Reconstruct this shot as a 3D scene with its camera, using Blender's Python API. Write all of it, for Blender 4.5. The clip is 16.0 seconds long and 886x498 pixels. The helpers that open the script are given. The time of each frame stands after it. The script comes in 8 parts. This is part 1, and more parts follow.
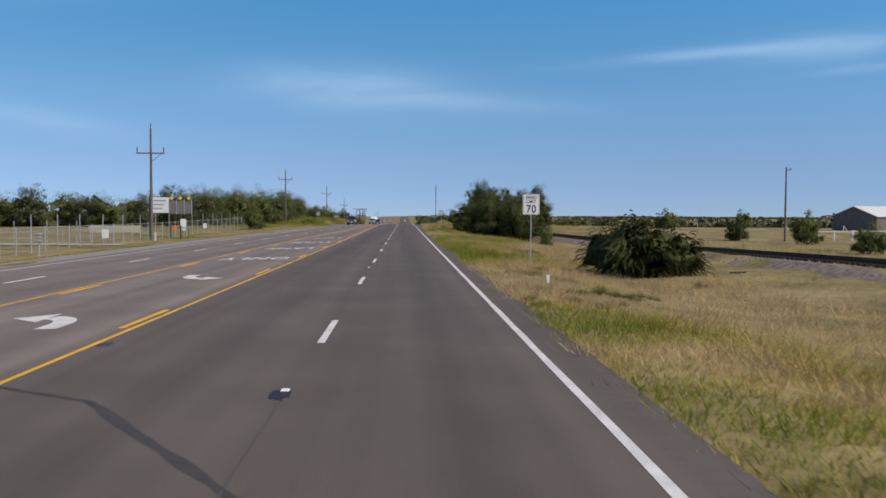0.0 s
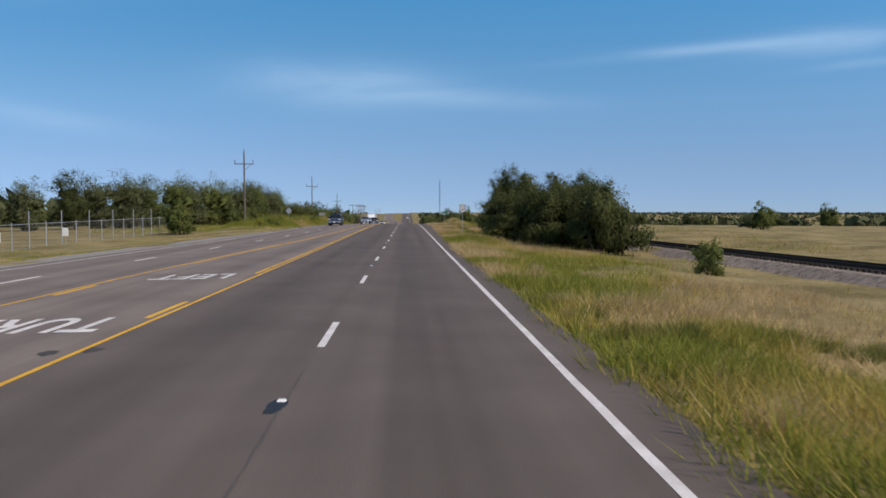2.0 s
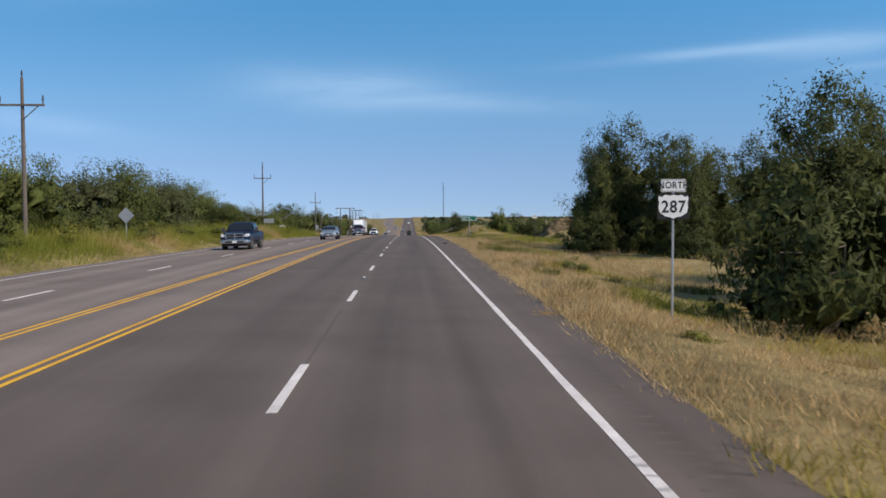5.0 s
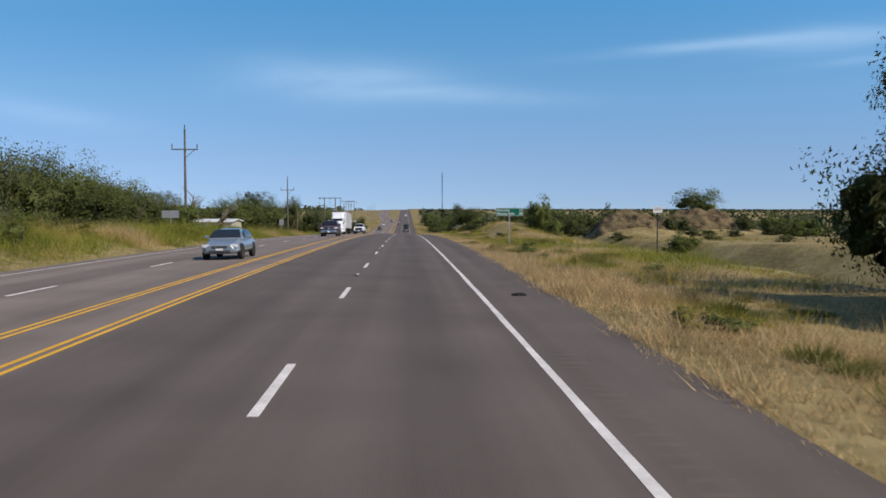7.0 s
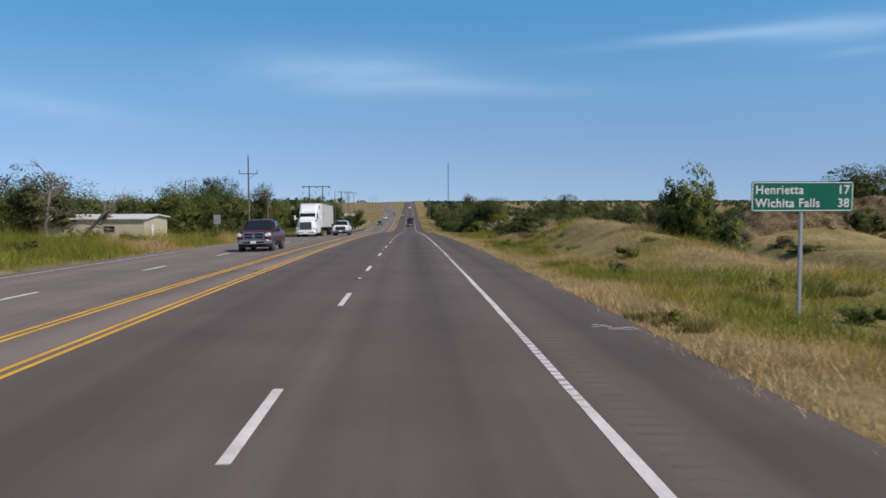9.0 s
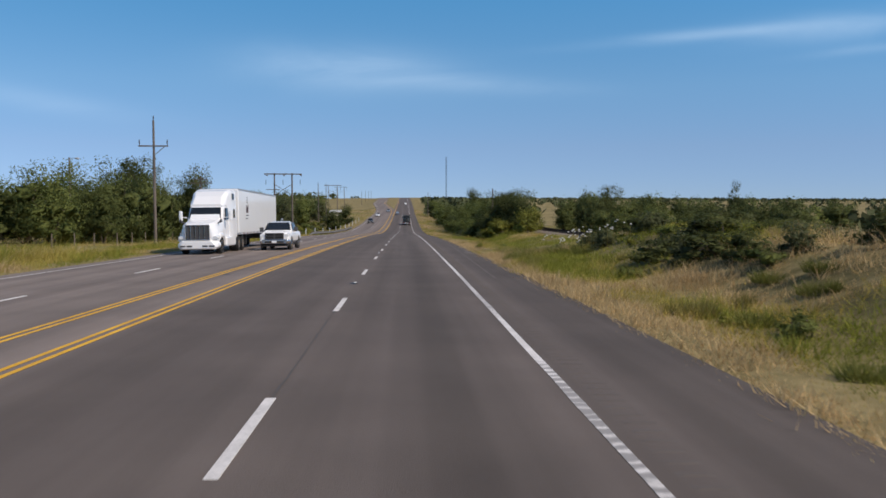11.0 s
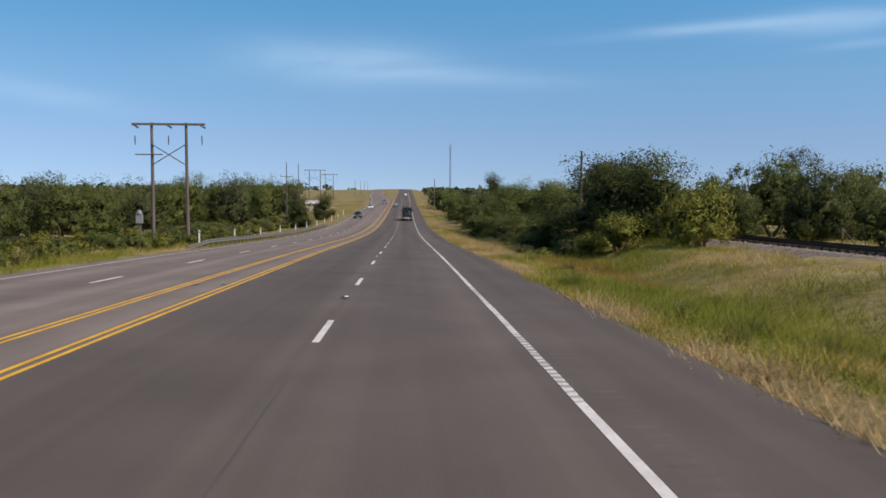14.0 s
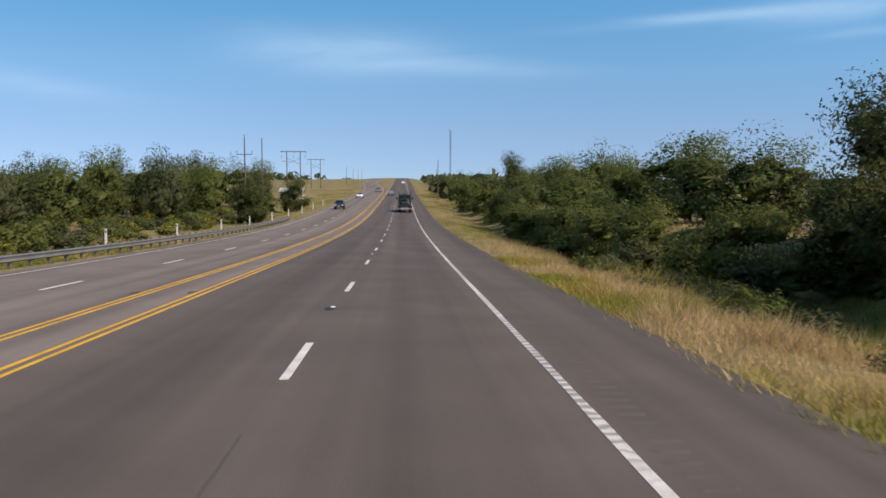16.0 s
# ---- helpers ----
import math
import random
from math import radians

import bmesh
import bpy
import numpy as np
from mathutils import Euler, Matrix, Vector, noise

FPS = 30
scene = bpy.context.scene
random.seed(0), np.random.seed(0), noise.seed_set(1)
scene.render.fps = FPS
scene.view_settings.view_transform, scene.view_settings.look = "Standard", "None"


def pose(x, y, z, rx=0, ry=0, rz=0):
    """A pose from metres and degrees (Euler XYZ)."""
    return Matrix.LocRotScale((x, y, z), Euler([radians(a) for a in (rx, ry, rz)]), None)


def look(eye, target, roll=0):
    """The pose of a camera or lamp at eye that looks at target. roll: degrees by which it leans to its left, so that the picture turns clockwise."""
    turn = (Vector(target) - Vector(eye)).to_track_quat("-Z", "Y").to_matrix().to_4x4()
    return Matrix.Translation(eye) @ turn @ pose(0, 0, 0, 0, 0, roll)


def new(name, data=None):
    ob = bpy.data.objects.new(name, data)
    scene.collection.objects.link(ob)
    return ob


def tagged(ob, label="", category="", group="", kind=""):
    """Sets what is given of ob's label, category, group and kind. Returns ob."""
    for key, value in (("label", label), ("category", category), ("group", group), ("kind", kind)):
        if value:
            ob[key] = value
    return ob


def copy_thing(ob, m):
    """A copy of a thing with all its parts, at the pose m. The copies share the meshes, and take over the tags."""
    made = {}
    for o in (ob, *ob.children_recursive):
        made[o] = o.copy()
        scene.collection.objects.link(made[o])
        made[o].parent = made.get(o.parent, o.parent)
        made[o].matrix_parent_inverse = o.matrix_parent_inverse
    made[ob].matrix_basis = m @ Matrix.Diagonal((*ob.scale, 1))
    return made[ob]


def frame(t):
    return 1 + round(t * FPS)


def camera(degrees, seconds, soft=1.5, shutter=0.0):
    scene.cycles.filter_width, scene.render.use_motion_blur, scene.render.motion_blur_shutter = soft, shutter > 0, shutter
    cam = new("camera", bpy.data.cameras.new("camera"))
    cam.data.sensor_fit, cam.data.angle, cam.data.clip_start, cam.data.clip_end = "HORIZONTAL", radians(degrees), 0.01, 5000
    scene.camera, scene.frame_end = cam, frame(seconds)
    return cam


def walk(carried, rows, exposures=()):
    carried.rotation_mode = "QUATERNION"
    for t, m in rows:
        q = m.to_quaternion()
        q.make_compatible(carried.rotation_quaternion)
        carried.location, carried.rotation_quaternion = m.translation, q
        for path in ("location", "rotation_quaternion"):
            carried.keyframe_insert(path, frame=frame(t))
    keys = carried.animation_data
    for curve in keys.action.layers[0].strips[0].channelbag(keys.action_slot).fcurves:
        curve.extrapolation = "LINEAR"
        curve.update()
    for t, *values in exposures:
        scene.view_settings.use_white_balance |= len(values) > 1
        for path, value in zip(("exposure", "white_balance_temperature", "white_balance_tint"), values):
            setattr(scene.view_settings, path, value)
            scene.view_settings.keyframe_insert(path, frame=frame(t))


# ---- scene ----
cam = camera(56.37, 16.0, 1.6, 0.08)
PATH = [
    (0, 1.439, 2.09, 2.226, 87.646, -0.179, -2.670),
    (0.5, 1.521, 14.33, 2.212, 87.539, -0.178, -2.499),
    (1, 1.537, 26.62, 2.226, 87.436, -0.065, -2.474),
    (1.5, 1.505, 38.99, 2.209, 87.490, 0.091, -2.522),
    (2, 1.423, 51.55, 2.210, 87.425, 0.085, -2.500),
    (2.5, 1.325, 64.24, 2.154, 87.586, 0.070, -2.580),
    (3, 1.273, 77.44, 2.182, 87.635, 0.158, -2.660),
    (5.5, 1.631, 140.77, 2.258, 87.737, 0.206, -2.303),
    (6, 1.664, 152.28, 2.268, 87.606, -0.108, -2.261),
    (6.5, 1.637, 164.90, 2.284, 87.345, -0.193, -2.351),
    (7, 1.635, 178.24, 2.240, 87.165, -0.017, -2.604),
    (7.5, 1.659, 190.72, 2.172, 87.400, -0.081, -2.638),
    (8, 1.622, 203.03, 2.135, 87.374, -0.120, -2.548),
    (8.5, 1.689, 215.79, 2.073, 86.340, 0.048, -2.343),
    (9, 1.637, 228.66, 1.861, 86.619, 0.149, -2.314),
    (11.5, 1.566, 290.82, 0.690, 86.359, -0.163, -2.639),
    (12, 1.532, 304.27, 0.347, 86.317, -0.150, -2.603),
    (12.5, 1.589, 317.36, 0.021, 86.176, -0.168, -2.529),
    (13, 1.578, 330.28, -0.347, 85.996, -0.187, -2.480),
    (13.5, 1.527, 343.49, -0.752, 85.957, -0.192, -2.585),
    (14, 1.545, 355.72, -1.102, 85.951, -0.256, -2.607),
    (14.5, 1.539, 368.30, -1.470, 85.810, -0.335, -2.623),
    (15, 1.565, 381.75, -1.890, 85.575, -0.238, -2.686),
    (15.5, 1.574, 394.77, -2.347, 85.357, -0.066, -2.655),
    (16, 1.560, 407.96, -2.862, 85.302, -0.032, -2.801),
]
EXPOSURES = [(0, 0.0, 6500, 10), (3, 0.0, 6500, 10), (5.5, 0.14, 6500, 10), (9, 0.04, 6500, 10), (11.5, 0.0, 6500, 10), (12.5, 0.04, 6550, 10), (14, 0.14, 6800, 10), (16, 0.24, 6800, 10)]
walk(cam, [(t, pose(*p)) for t, *p in PATH], EXPOSURES)

# ---- world, sun ----
world = bpy.data.worlds.new("sky")
scene.world = world
world.use_nodes = True
SUN_AZ, SUN_EL = radians(122), radians(42)


def sky_nodes():
    nt = world.node_tree
    nt.nodes.clear()
    N, L = nt.nodes.new, nt.links.new

    def math_node(op, a, b=None):
        n = N("ShaderNodeMath")
        n.operation = op
        for k, v in enumerate((a, b)):
            if v is None:
                continue
            if isinstance(v, (int, float)):
                n.inputs[k].default_value = v
            else:
                L(v, n.inputs[k])
        return n.outputs[0]

    tc = N("ShaderNodeTexCoord")
    sep = N("ShaderNodeSeparateXYZ")
    L(tc.outputs["Generated"], sep.inputs[0])
    # the sky is read somewhat higher than it stands: the air over this plain is very clear
    lift = math_node("ADD", math_node("MULTIPLY", math_node("MAXIMUM", sep.outputs[2], 0.0), 1.7), 0.085)
    com = N("ShaderNodeCombineXYZ")
    L(sep.outputs[0], com.inputs[0])
    L(sep.outputs[1], com.inputs[1])
    L(lift, com.inputs[2])
    sky = N("ShaderNodeTexSky")
    sky.sky_type = "NISHITA"
    sky.sun_disc = False
    sky.sun_elevation, sky.sun_rotation = SUN_EL, SUN_AZ
    sky.air_density, sky.dust_density, sky.ozone_density = 1.0, 0.0, 2.5
    L(com.outputs[0], sky.inputs[0])
    # thin wisps of cloud, by bearing u and rise v
    u = math_node("DIVIDE", sep.outputs[0], math_node("MAXIMUM", sep.outputs[1], 0.05))
    v = math_node("DIVIDE", sep.outputs[2], math_node("MAXIMUM", sep.outputs[1], 0.05))
    uv = N("ShaderNodeCombineXYZ")
    L(u, uv.inputs[0])
    L(math_node("MULTIPLY", math_node("SUBTRACT", v, math_node("MULTIPLY", u, 0.04)), 4.0), uv.inputs[1])
    noi = N("ShaderNodeTexNoise")
    noi.inputs["Scale"].default_value, noi.inputs["Detail"].default_value = 4.0, 5.0
    noi.inputs["Roughness"].default_value, noi.inputs["Distortion"].default_value = 0.55, 0.6
    L(uv.outputs[0], noi.inputs["Vector"])
    total = None
    for u0, v0, au, av, slope, amount in ((-0.07, 0.153, 0.115, 0.024, -0.04, 0.60), (0.55, 0.212, 0.12, 0.017, 0.11, 0.5), (0.36, 0.197, 0.13, 0.007, 0.10, 0.42),
                                          (-0.44, 0.115, 0.12, 0.014, -0.16, 0.30), (0.09, 0.136, 0.11, 0.011, -0.05, 0.36), (0.60, 0.186, 0.09, 0.006, 0.12, 0.4), (-0.36, 0.265, 0.14, 0.02, 0.05, 0.14)):
        du = math_node("DIVIDE", math_node("SUBTRACT", u, u0), au)
        dv = math_node("DIVIDE", math_node("SUBTRACT", math_node("SUBTRACT", v, v0), math_node("MULTIPLY", math_node("SUBTRACT", u, u0), slope)), av)
        r2 = math_node("ADD", math_node("MULTIPLY", du, du), math_node("MULTIPLY", dv, dv))
        g = math_node("MULTIPLY", math_node("EXPONENT", math_node("MULTIPLY", r2, -1.0)), amount)
        total = g if total is None else math_node("ADD", total, g)
    veil = math_node("MULTIPLY", total, math_node("MULTIPLY", math_node("SUBTRACT", noi.outputs[0], 0.17), 0.85))
    veil = math_node("MINIMUM", math_node("MAXIMUM", veil, 0.0), 0.42)
    tint = N("ShaderNodeMix")
    tint.data_type, tint.blend_type = "RGBA", "MULTIPLY"
    tint.inputs["Factor"].default_value = 1.0
    L(sky.outputs[0], tint.inputs[6])
    shade = N("ShaderNodeValToRGB")
    shade.color_ramp.elements[1].position, shade.color_ramp.elements[1].color = 0.27, SKY_HIGH
    shade.color_ramp.elements[0].position, shade.color_ramp.elements[0].color = 0.0, SKY_LOW
    for where, colour in ((0.06, (0.70, 0.73, 0.80, 1)), (0.13, (0.76, 0.97, 1.00, 1)), (0.5, (1.0, 0.96, 0.90, 1))):
        shade.color_ramp.elements.new(where).color = colour
    L(math_node("MAXIMUM", sep.outputs[2], 0.0), shade.inputs[0])
    L(shade.outputs[0], tint.inputs[7])
    mix = N("ShaderNodeMix")
    mix.data_type = "RGBA"
    L(veil, mix.inputs["Factor"])
    L(tint.outputs[2], mix.inputs[6])
    mix.inputs[7].default_value = (6.4, 7.6, 8.8, 1)
    bg = N("ShaderNodeBackground")
    bg.inputs["Strength"].default_value = SKY_STRENGTH
    L(mix.outputs[2], bg.inputs["Color"])
    out = N("ShaderNodeOutputWorld")
    L(bg.outputs[0], out.inputs[0])


SKY_LOW, SKY_HIGH, SKY_STRENGTH = (0.54, 0.565, 0.70, 1), (0.53, 1.22, 1.34, 1), 0.146
sky_nodes()
sun = new("sun", bpy.data.lights.new("sun", "SUN"))
sun.data.energy, sun.data.angle, sun.data.color = 3.75, radians(0.6), (1.0, 0.865, 0.73)
_to = Vector((math.sin(SUN_AZ) * math.cos(SUN_EL), math.cos(SUN_AZ) * math.cos(SUN_EL), math.sin(SUN_EL)))
sun.matrix_world = look(_to * 100, (0, 0, 0))


# ---- materials ----
def material(name, dark, light, rough=0.8, metal=0.0, scale=4.0, fine=40.0, bump=0.0, stretch=(1, 1, 1), island=0.0, thin=0.0, per_object=0.0, spec=0.4, contrast=0.5, coat=0.0):
    """Colour between dark and light by noise at two scales (and by leaf or piece), with fine relief. thin: light let through leaves."""
    m = bpy.data.materials.new(name)
    m.use_nodes = True
    nt = m.node_tree
    N, L = nt.nodes.new, nt.links.new
    b = nt.nodes["Principled BSDF"]
    geo = N("ShaderNodeNewGeometry")
    mp = N("ShaderNodeMapping")
    mp.inputs["Scale"].default_value = stretch
    L(geo.outputs["Position"], mp.inputs[0])
    fac = None

    def add(a, c, op="ADD"):
        n = N("ShaderNodeMath")
        n.operation = op
        for k, v in enumerate((a, c)):
            if isinstance(v, (int, float)):
                n.inputs[k].default_value = v
            else:
                L(v, n.inputs[k])
        return n.outputs[0]

    n1, n2 = N("ShaderNodeTexNoise"), N("ShaderNodeTexNoise")
    for n, sc, det in ((n1, scale, 4.0), (n2, fine, 3.0)):
        n.inputs["Scale"].default_value, n.inputs["Detail"].default_value = sc, det
        L(mp.outputs[0], n.inputs["Vector"])
    a = add(add(n1.outputs[0], 0.5, "SUBTRACT"), 2.4 * contrast, "MULTIPLY")
    c = add(add(n2.outputs[0], 0.5, "SUBTRACT"), 1.6 * contrast, "MULTIPLY")
    fac = add(add(a, c), 0.5)
    if island:
        fac = add(fac, add(add(geo.outputs["Random Per Island"], 0.5, "SUBTRACT"), island, "MULTIPLY"))
    if per_object:
        oi = N("ShaderNodeObjectInfo")
        fac = add(fac, add(add(oi.outputs["Random"], 0.5, "SUBTRACT"), per_object, "MULTIPLY"))
    mix = N("ShaderNodeMix")
    mix.data_type, mix.clamp_factor = "RGBA", True
    mix.inputs[6].default_value, mix.inputs[7].default_value = (*dark, 1), (*light, 1)
    L(fac, mix.inputs["Factor"])
    L(mix.outputs[2], b.inputs["Base Color"])
    b.inputs["Roughness"].default_value, b.inputs["Metallic"].default_value = rough, metal
    b.inputs["Specular IOR Level"].default_value = spec
    b.inputs["Coat Weight"].default_value = coat
    b.inputs["Coat Roughness"].default_value = 0.08
    if bump:
        bu = N("ShaderNodeBump")
        bu.inputs["Strength"].default_value, bu.inputs["Distance"].default_value = bump, 0.02
        L(n2.outputs[0], bu.inputs["Height"])
        L(bu.outputs[0], b.inputs["Normal"])
    if thin:
        tr = N("ShaderNodeBsdfTranslucent")
        L(mix.outputs[2], tr.inputs[0])
        ms = N("ShaderNodeMixShader")
        ms.inputs[0].default_value = thin
        L(b.outputs[0], ms.inputs[1])
        L(tr.outputs[0], ms.inputs[2])
        L(ms.outputs[0], nt.nodes["Material Output"].inputs[0])
    return m


def asphalt_material(name, dark, light):
    """Worn asphalt: stone grain, broad blotches, and long streaks that follow the wheels."""
    m = material(name, dark, light, rough=0.85, scale=0.35, fine=70.0, bump=0.35, spec=0.25, contrast=0.45)
    nt = m.node_tree
    N, L = nt.nodes.new, nt.links.new
    b = nt.nodes["Principled BSDF"]
    geo = N("ShaderNodeNewGeometry")
    mp = N("ShaderNodeMapping")
    mp.inputs["Scale"].default_value = (1.1, 0.012, 0.0)
    L(geo.outputs["Position"], mp.inputs[0])
    n = N("ShaderNodeTexNoise")
    n.inputs["Scale"].default_value, n.inputs["Detail"].default_value = 1.0, 5.0
    L(mp.outputs[0], n.inputs["Vector"])
    cr = N("ShaderNodeValToRGB")
    cr.color_ramp.elements[0].position, cr.color_ramp.elements[1].position = 0.32, 0.66
    cr.color_ramp.elements[0].color, cr.color_ramp.elements[1].color = (0.78, 0.77, 0.76, 1), (1.1, 1.09, 1.1, 1)
    L(n.outputs[0], cr.inputs[0])
    mu = N("ShaderNodeMix")
    mu.data_type, mu.blend_type = "RGBA", "MULTIPLY"
    mu.inputs["Factor"].default_value = 1.0
    L(b.inputs["Base Color"].links[0].from_socket, mu.inputs[6])
    L(cr.outputs[0], mu.inputs[7])
    # beyond the centre line the colour is scaled up to 1.7 times paler
    sx = N("ShaderNodeSeparateXYZ")
    L(geo.outputs["Position"], sx.inputs[0])
    left_pale = N("ShaderNodeMapRange")
    for k, v in enumerate((-3.5, -4.1, 1.0, 1.70)):
        left_pale.inputs[k + 1].default_value = v
    L(sx.outputs[0], left_pale.inputs[0])
    # oil-darkened middle of each lane, dusty seams between them
    turn = N("ShaderNodeMath")
    turn.operation = "MULTIPLY_ADD"
    L(sx.outputs[0], turn.inputs[0])
    turn.inputs[1].default_value, turn.inputs[2].default_value = 2 * math.pi / 3.66, -math.pi
    wave = N("ShaderNodeMath")
    wave.operation = "COSINE"
    L(turn.outputs[0], wave.inputs[0])
    worn = N("ShaderNodeMath")
    worn.operation = "MULTIPLY_ADD"
    L(wave.outputs[0], worn.inputs[0])
    worn.inputs[1].default_value, worn.inputs[2].default_value = -0.085, 1.0
    both = N("ShaderNodeMath")
    both.operation = "MULTIPLY"
    L(left_pale.outputs[0], both.inputs[0])
    L(worn.outputs[0], both.inputs[1])
    pale = N("ShaderNodeVectorMath")
    pale.operation = "SCALE"
    L(mu.outputs[2], pale.inputs[0])
    L(both.outputs[0], pale.inputs["Scale"])
    L(pale.outputs[0], b.inputs["Base Color"])
    return m


ASPHALT = asphalt_material("worn_asphalt", (0.092, 0.076, 0.066), (0.163, 0.135, 0.117))
TAR = material("tar", (0.012, 0.012, 0.013), (0.035, 0.033, 0.032), rough=0.55, scale=3, fine=30)
DRAG = material("faint_drag_mark", (0.090, 0.074, 0.063), (0.142, 0.117, 0.100), rough=0.85, scale=1.5, fine=30)
SEAM = material("faded_tar_seam", (0.070, 0.062, 0.056), (0.115, 0.102, 0.093), rough=0.8, scale=1.5, fine=30)
DULL_STEEL = material("dull_weathered_steel", (0.12, 0.12, 0.115), (0.24, 0.24, 0.235), rough=0.7, metal=0.2, scale=1.5, fine=14)
DARK_MARK = material("dark_road_mark", (0.040, 0.034, 0.030), (0.085, 0.072, 0.062), rough=0.7, scale=3, fine=50)
WHITE_LINE = material("white_road_paint", (0.50, 0.475, 0.445), (0.86, 0.82, 0.785), rough=0.7, scale=1.7, fine=22, contrast=0.75)


def worn_line_material():
    """White paint ground away in short bars where tyres cross the ribs, over some stretches."""
    m = material("scuffed_white_road_paint", (0.52, 0.49, 0.46), (0.85, 0.81, 0.775), rough=0.7, scale=1.7, fine=22, contrast=0.6)
    nt = m.node_tree
    N, L = nt.nodes.new, nt.links.new
    b = nt.nodes["Principled BSDF"]
    geo = N("ShaderNodeNewGeometry")
    waves, patch = N("ShaderNodeTexWave"), N("ShaderNodeTexNoise")
    waves.bands_direction = "Y"
    waves.inputs["Scale"].default_value, waves.inputs["Distortion"].default_value, waves.inputs["Detail"].default_value, waves.inputs["Detail Scale"].default_value = 1.05, 4.0, 4.0, 3.0
    patch.noise_dimensions = "3D"
    patch.inputs["Scale"].default_value, patch.inputs["Detail"].default_value = 0.16, 3.0
    L(geo.outputs["Position"], waves.inputs["Vector"])
    L(geo.outputs["Position"], patch.inputs["Vector"])
    add = N("ShaderNodeMath")
    add.operation = "MULTIPLY_ADD"
    L(waves.outputs["Fac"], add.inputs[0])
    add.inputs[1].default_value = 0.26
    L(patch.outputs[0], add.inputs[2])
    # heavier wear farther along the road
    sep = N("ShaderNodeSeparateXYZ")
    L(geo.outputs["Position"], sep.inputs[0])
    more = N("ShaderNodeMapRange")
    for k, v in enumerate((185.0, 300.0, 0.0, 0.21)):
        more.inputs[k + 1].default_value = v
    L(sep.outputs[1], more.inputs[0])
    both = N("ShaderNodeMath")
    L(add.outputs[0], both.inputs[0])
    L(more.outputs[0], both.inputs[1])
    cr = N("ShaderNodeValToRGB")
    cr.color_ramp.elements[0].position, cr.color_ramp.elements[1].position = 0.82, 0.93
    cr.color_ramp.elements[1].color = (0.76, 0.76, 0.76, 1)
    L(both.outputs[0], cr.inputs[0])
    mx = N("ShaderNodeMix")
    mx.data_type = "RGBA"
    L(cr.outputs[0], mx.inputs["Factor"])
    L(b.inputs["Base Color"].links[0].from_socket, mx.inputs[6])
    mx.inputs[7].default_value = (0.21, 0.195, 0.185, 1)
    L(mx.outputs[2], b.inputs["Base Color"])
    return m


EDGE_LINE = worn_line_material()
YELLOW_LINE = material("yellow_road_paint", (0.58, 0.30, 0.022), (0.92, 0.52, 0.035), rough=0.7, scale=1.1, fine=18, contrast=0.7)
GRAVEL = material("roadside_gravel", (0.16, 0.14, 0.12), (0.42, 0.39, 0.35), rough=0.95, scale=3, fine=18, bump=0.8)
GROUND = material("prairie_soil", (0.135, 0.112, 0.045), (0.36, 0.285, 0.135), rough=0.95, scale=0.22, fine=2.6, bump=0.6, contrast=0.9, spec=0.1)
BALLAST = material("railway_ballast", (0.15, 0.118, 0.095), (0.40, 0.33, 0.27), rough=0.95, scale=2.0, fine=9.0, bump=1.0, contrast=0.8, spec=0.1)
GRASS_DRY = material("dry_straw_grass", (0.34, 0.235, 0.11), (0.80, 0.60, 0.32), rough=0.8, scale=0.45, fine=3.0, island=0.6, thin=0.4, spec=0.15)
GRASS_OLIVE = material("olive_grass", (0.26, 0.205, 0.045), (0.60, 0.48, 0.125), rough=0.8, scale=0.45, fine=3.0, island=0.6, thin=0.35, spec=0.15)
GRASS_GREEN = material("green_grass", (0.115, 0.135, 0.020), (0.37, 0.375, 0.060), rough=0.75, scale=0.45, fine=3.0, island=0.6, thin=0.35, spec=0.2)
WEED_GREEN = material("long_green_grass", (0.078, 0.090, 0.020), (0.27, 0.27, 0.068), rough=0.75, scale=0.6, fine=4.0, island=0.5, thin=0.35, spec=0.2)
WEED_OLIVE = material("long_olive_grass", (0.15, 0.13, 0.040), (0.38, 0.33, 0.11), rough=0.8, scale=0.6, fine=4.0, island=0.5, thin=0.35, spec=0.15)
WEED_STRAW = material("dead_straw_tussock", (0.34, 0.25, 0.13), (0.70, 0.54, 0.32), rough=0.85, scale=0.6, fine=4.0, island=0.5, thin=0.35, spec=0.1)
PETAL = material("white_petals", (0.62, 0.60, 0.54), (0.84, 0.82, 0.76), rough=0.7, scale=8, fine=40, thin=0.3)
GRASS_RUST = material("rust_weeds", (0.20, 0.10, 0.035), (0.45, 0.25, 0.09), rough=0.85, scale=0.3, fine=3.0, island=0.7, thin=0.25, spec=0.1)
LEAF_DARK = material("dark_mesquite_leaves", (0.036, 0.048, 0.016), (0.160, 0.178, 0.060), rough=0.7, scale=0.5, fine=5.0, island=0.3, thin=0.42, spec=0.15)
LEAF_WOOD = material("dark_oak_leaves", (0.058, 0.078, 0.025), (0.225, 0.252, 0.080), rough=0.7, scale=0.3, fine=5.0, island=0.35, thin=0.45, spec=0.15)
LEAF_MID = material("elm_leaves", (0.068, 0.092, 0.025), (0.255, 0.285, 0.082), rough=0.7, scale=0.3, fine=5.0, island=0.35, thin=0.45, spec=0.15)
LEAF_GREY = material("grey_green_leaves", (0.066, 0.078, 0.036), (0.205, 0.218, 0.098), rough=0.7, scale=0.3, fine=5.0, island=0.35, thin=0.45, spec=0.15)
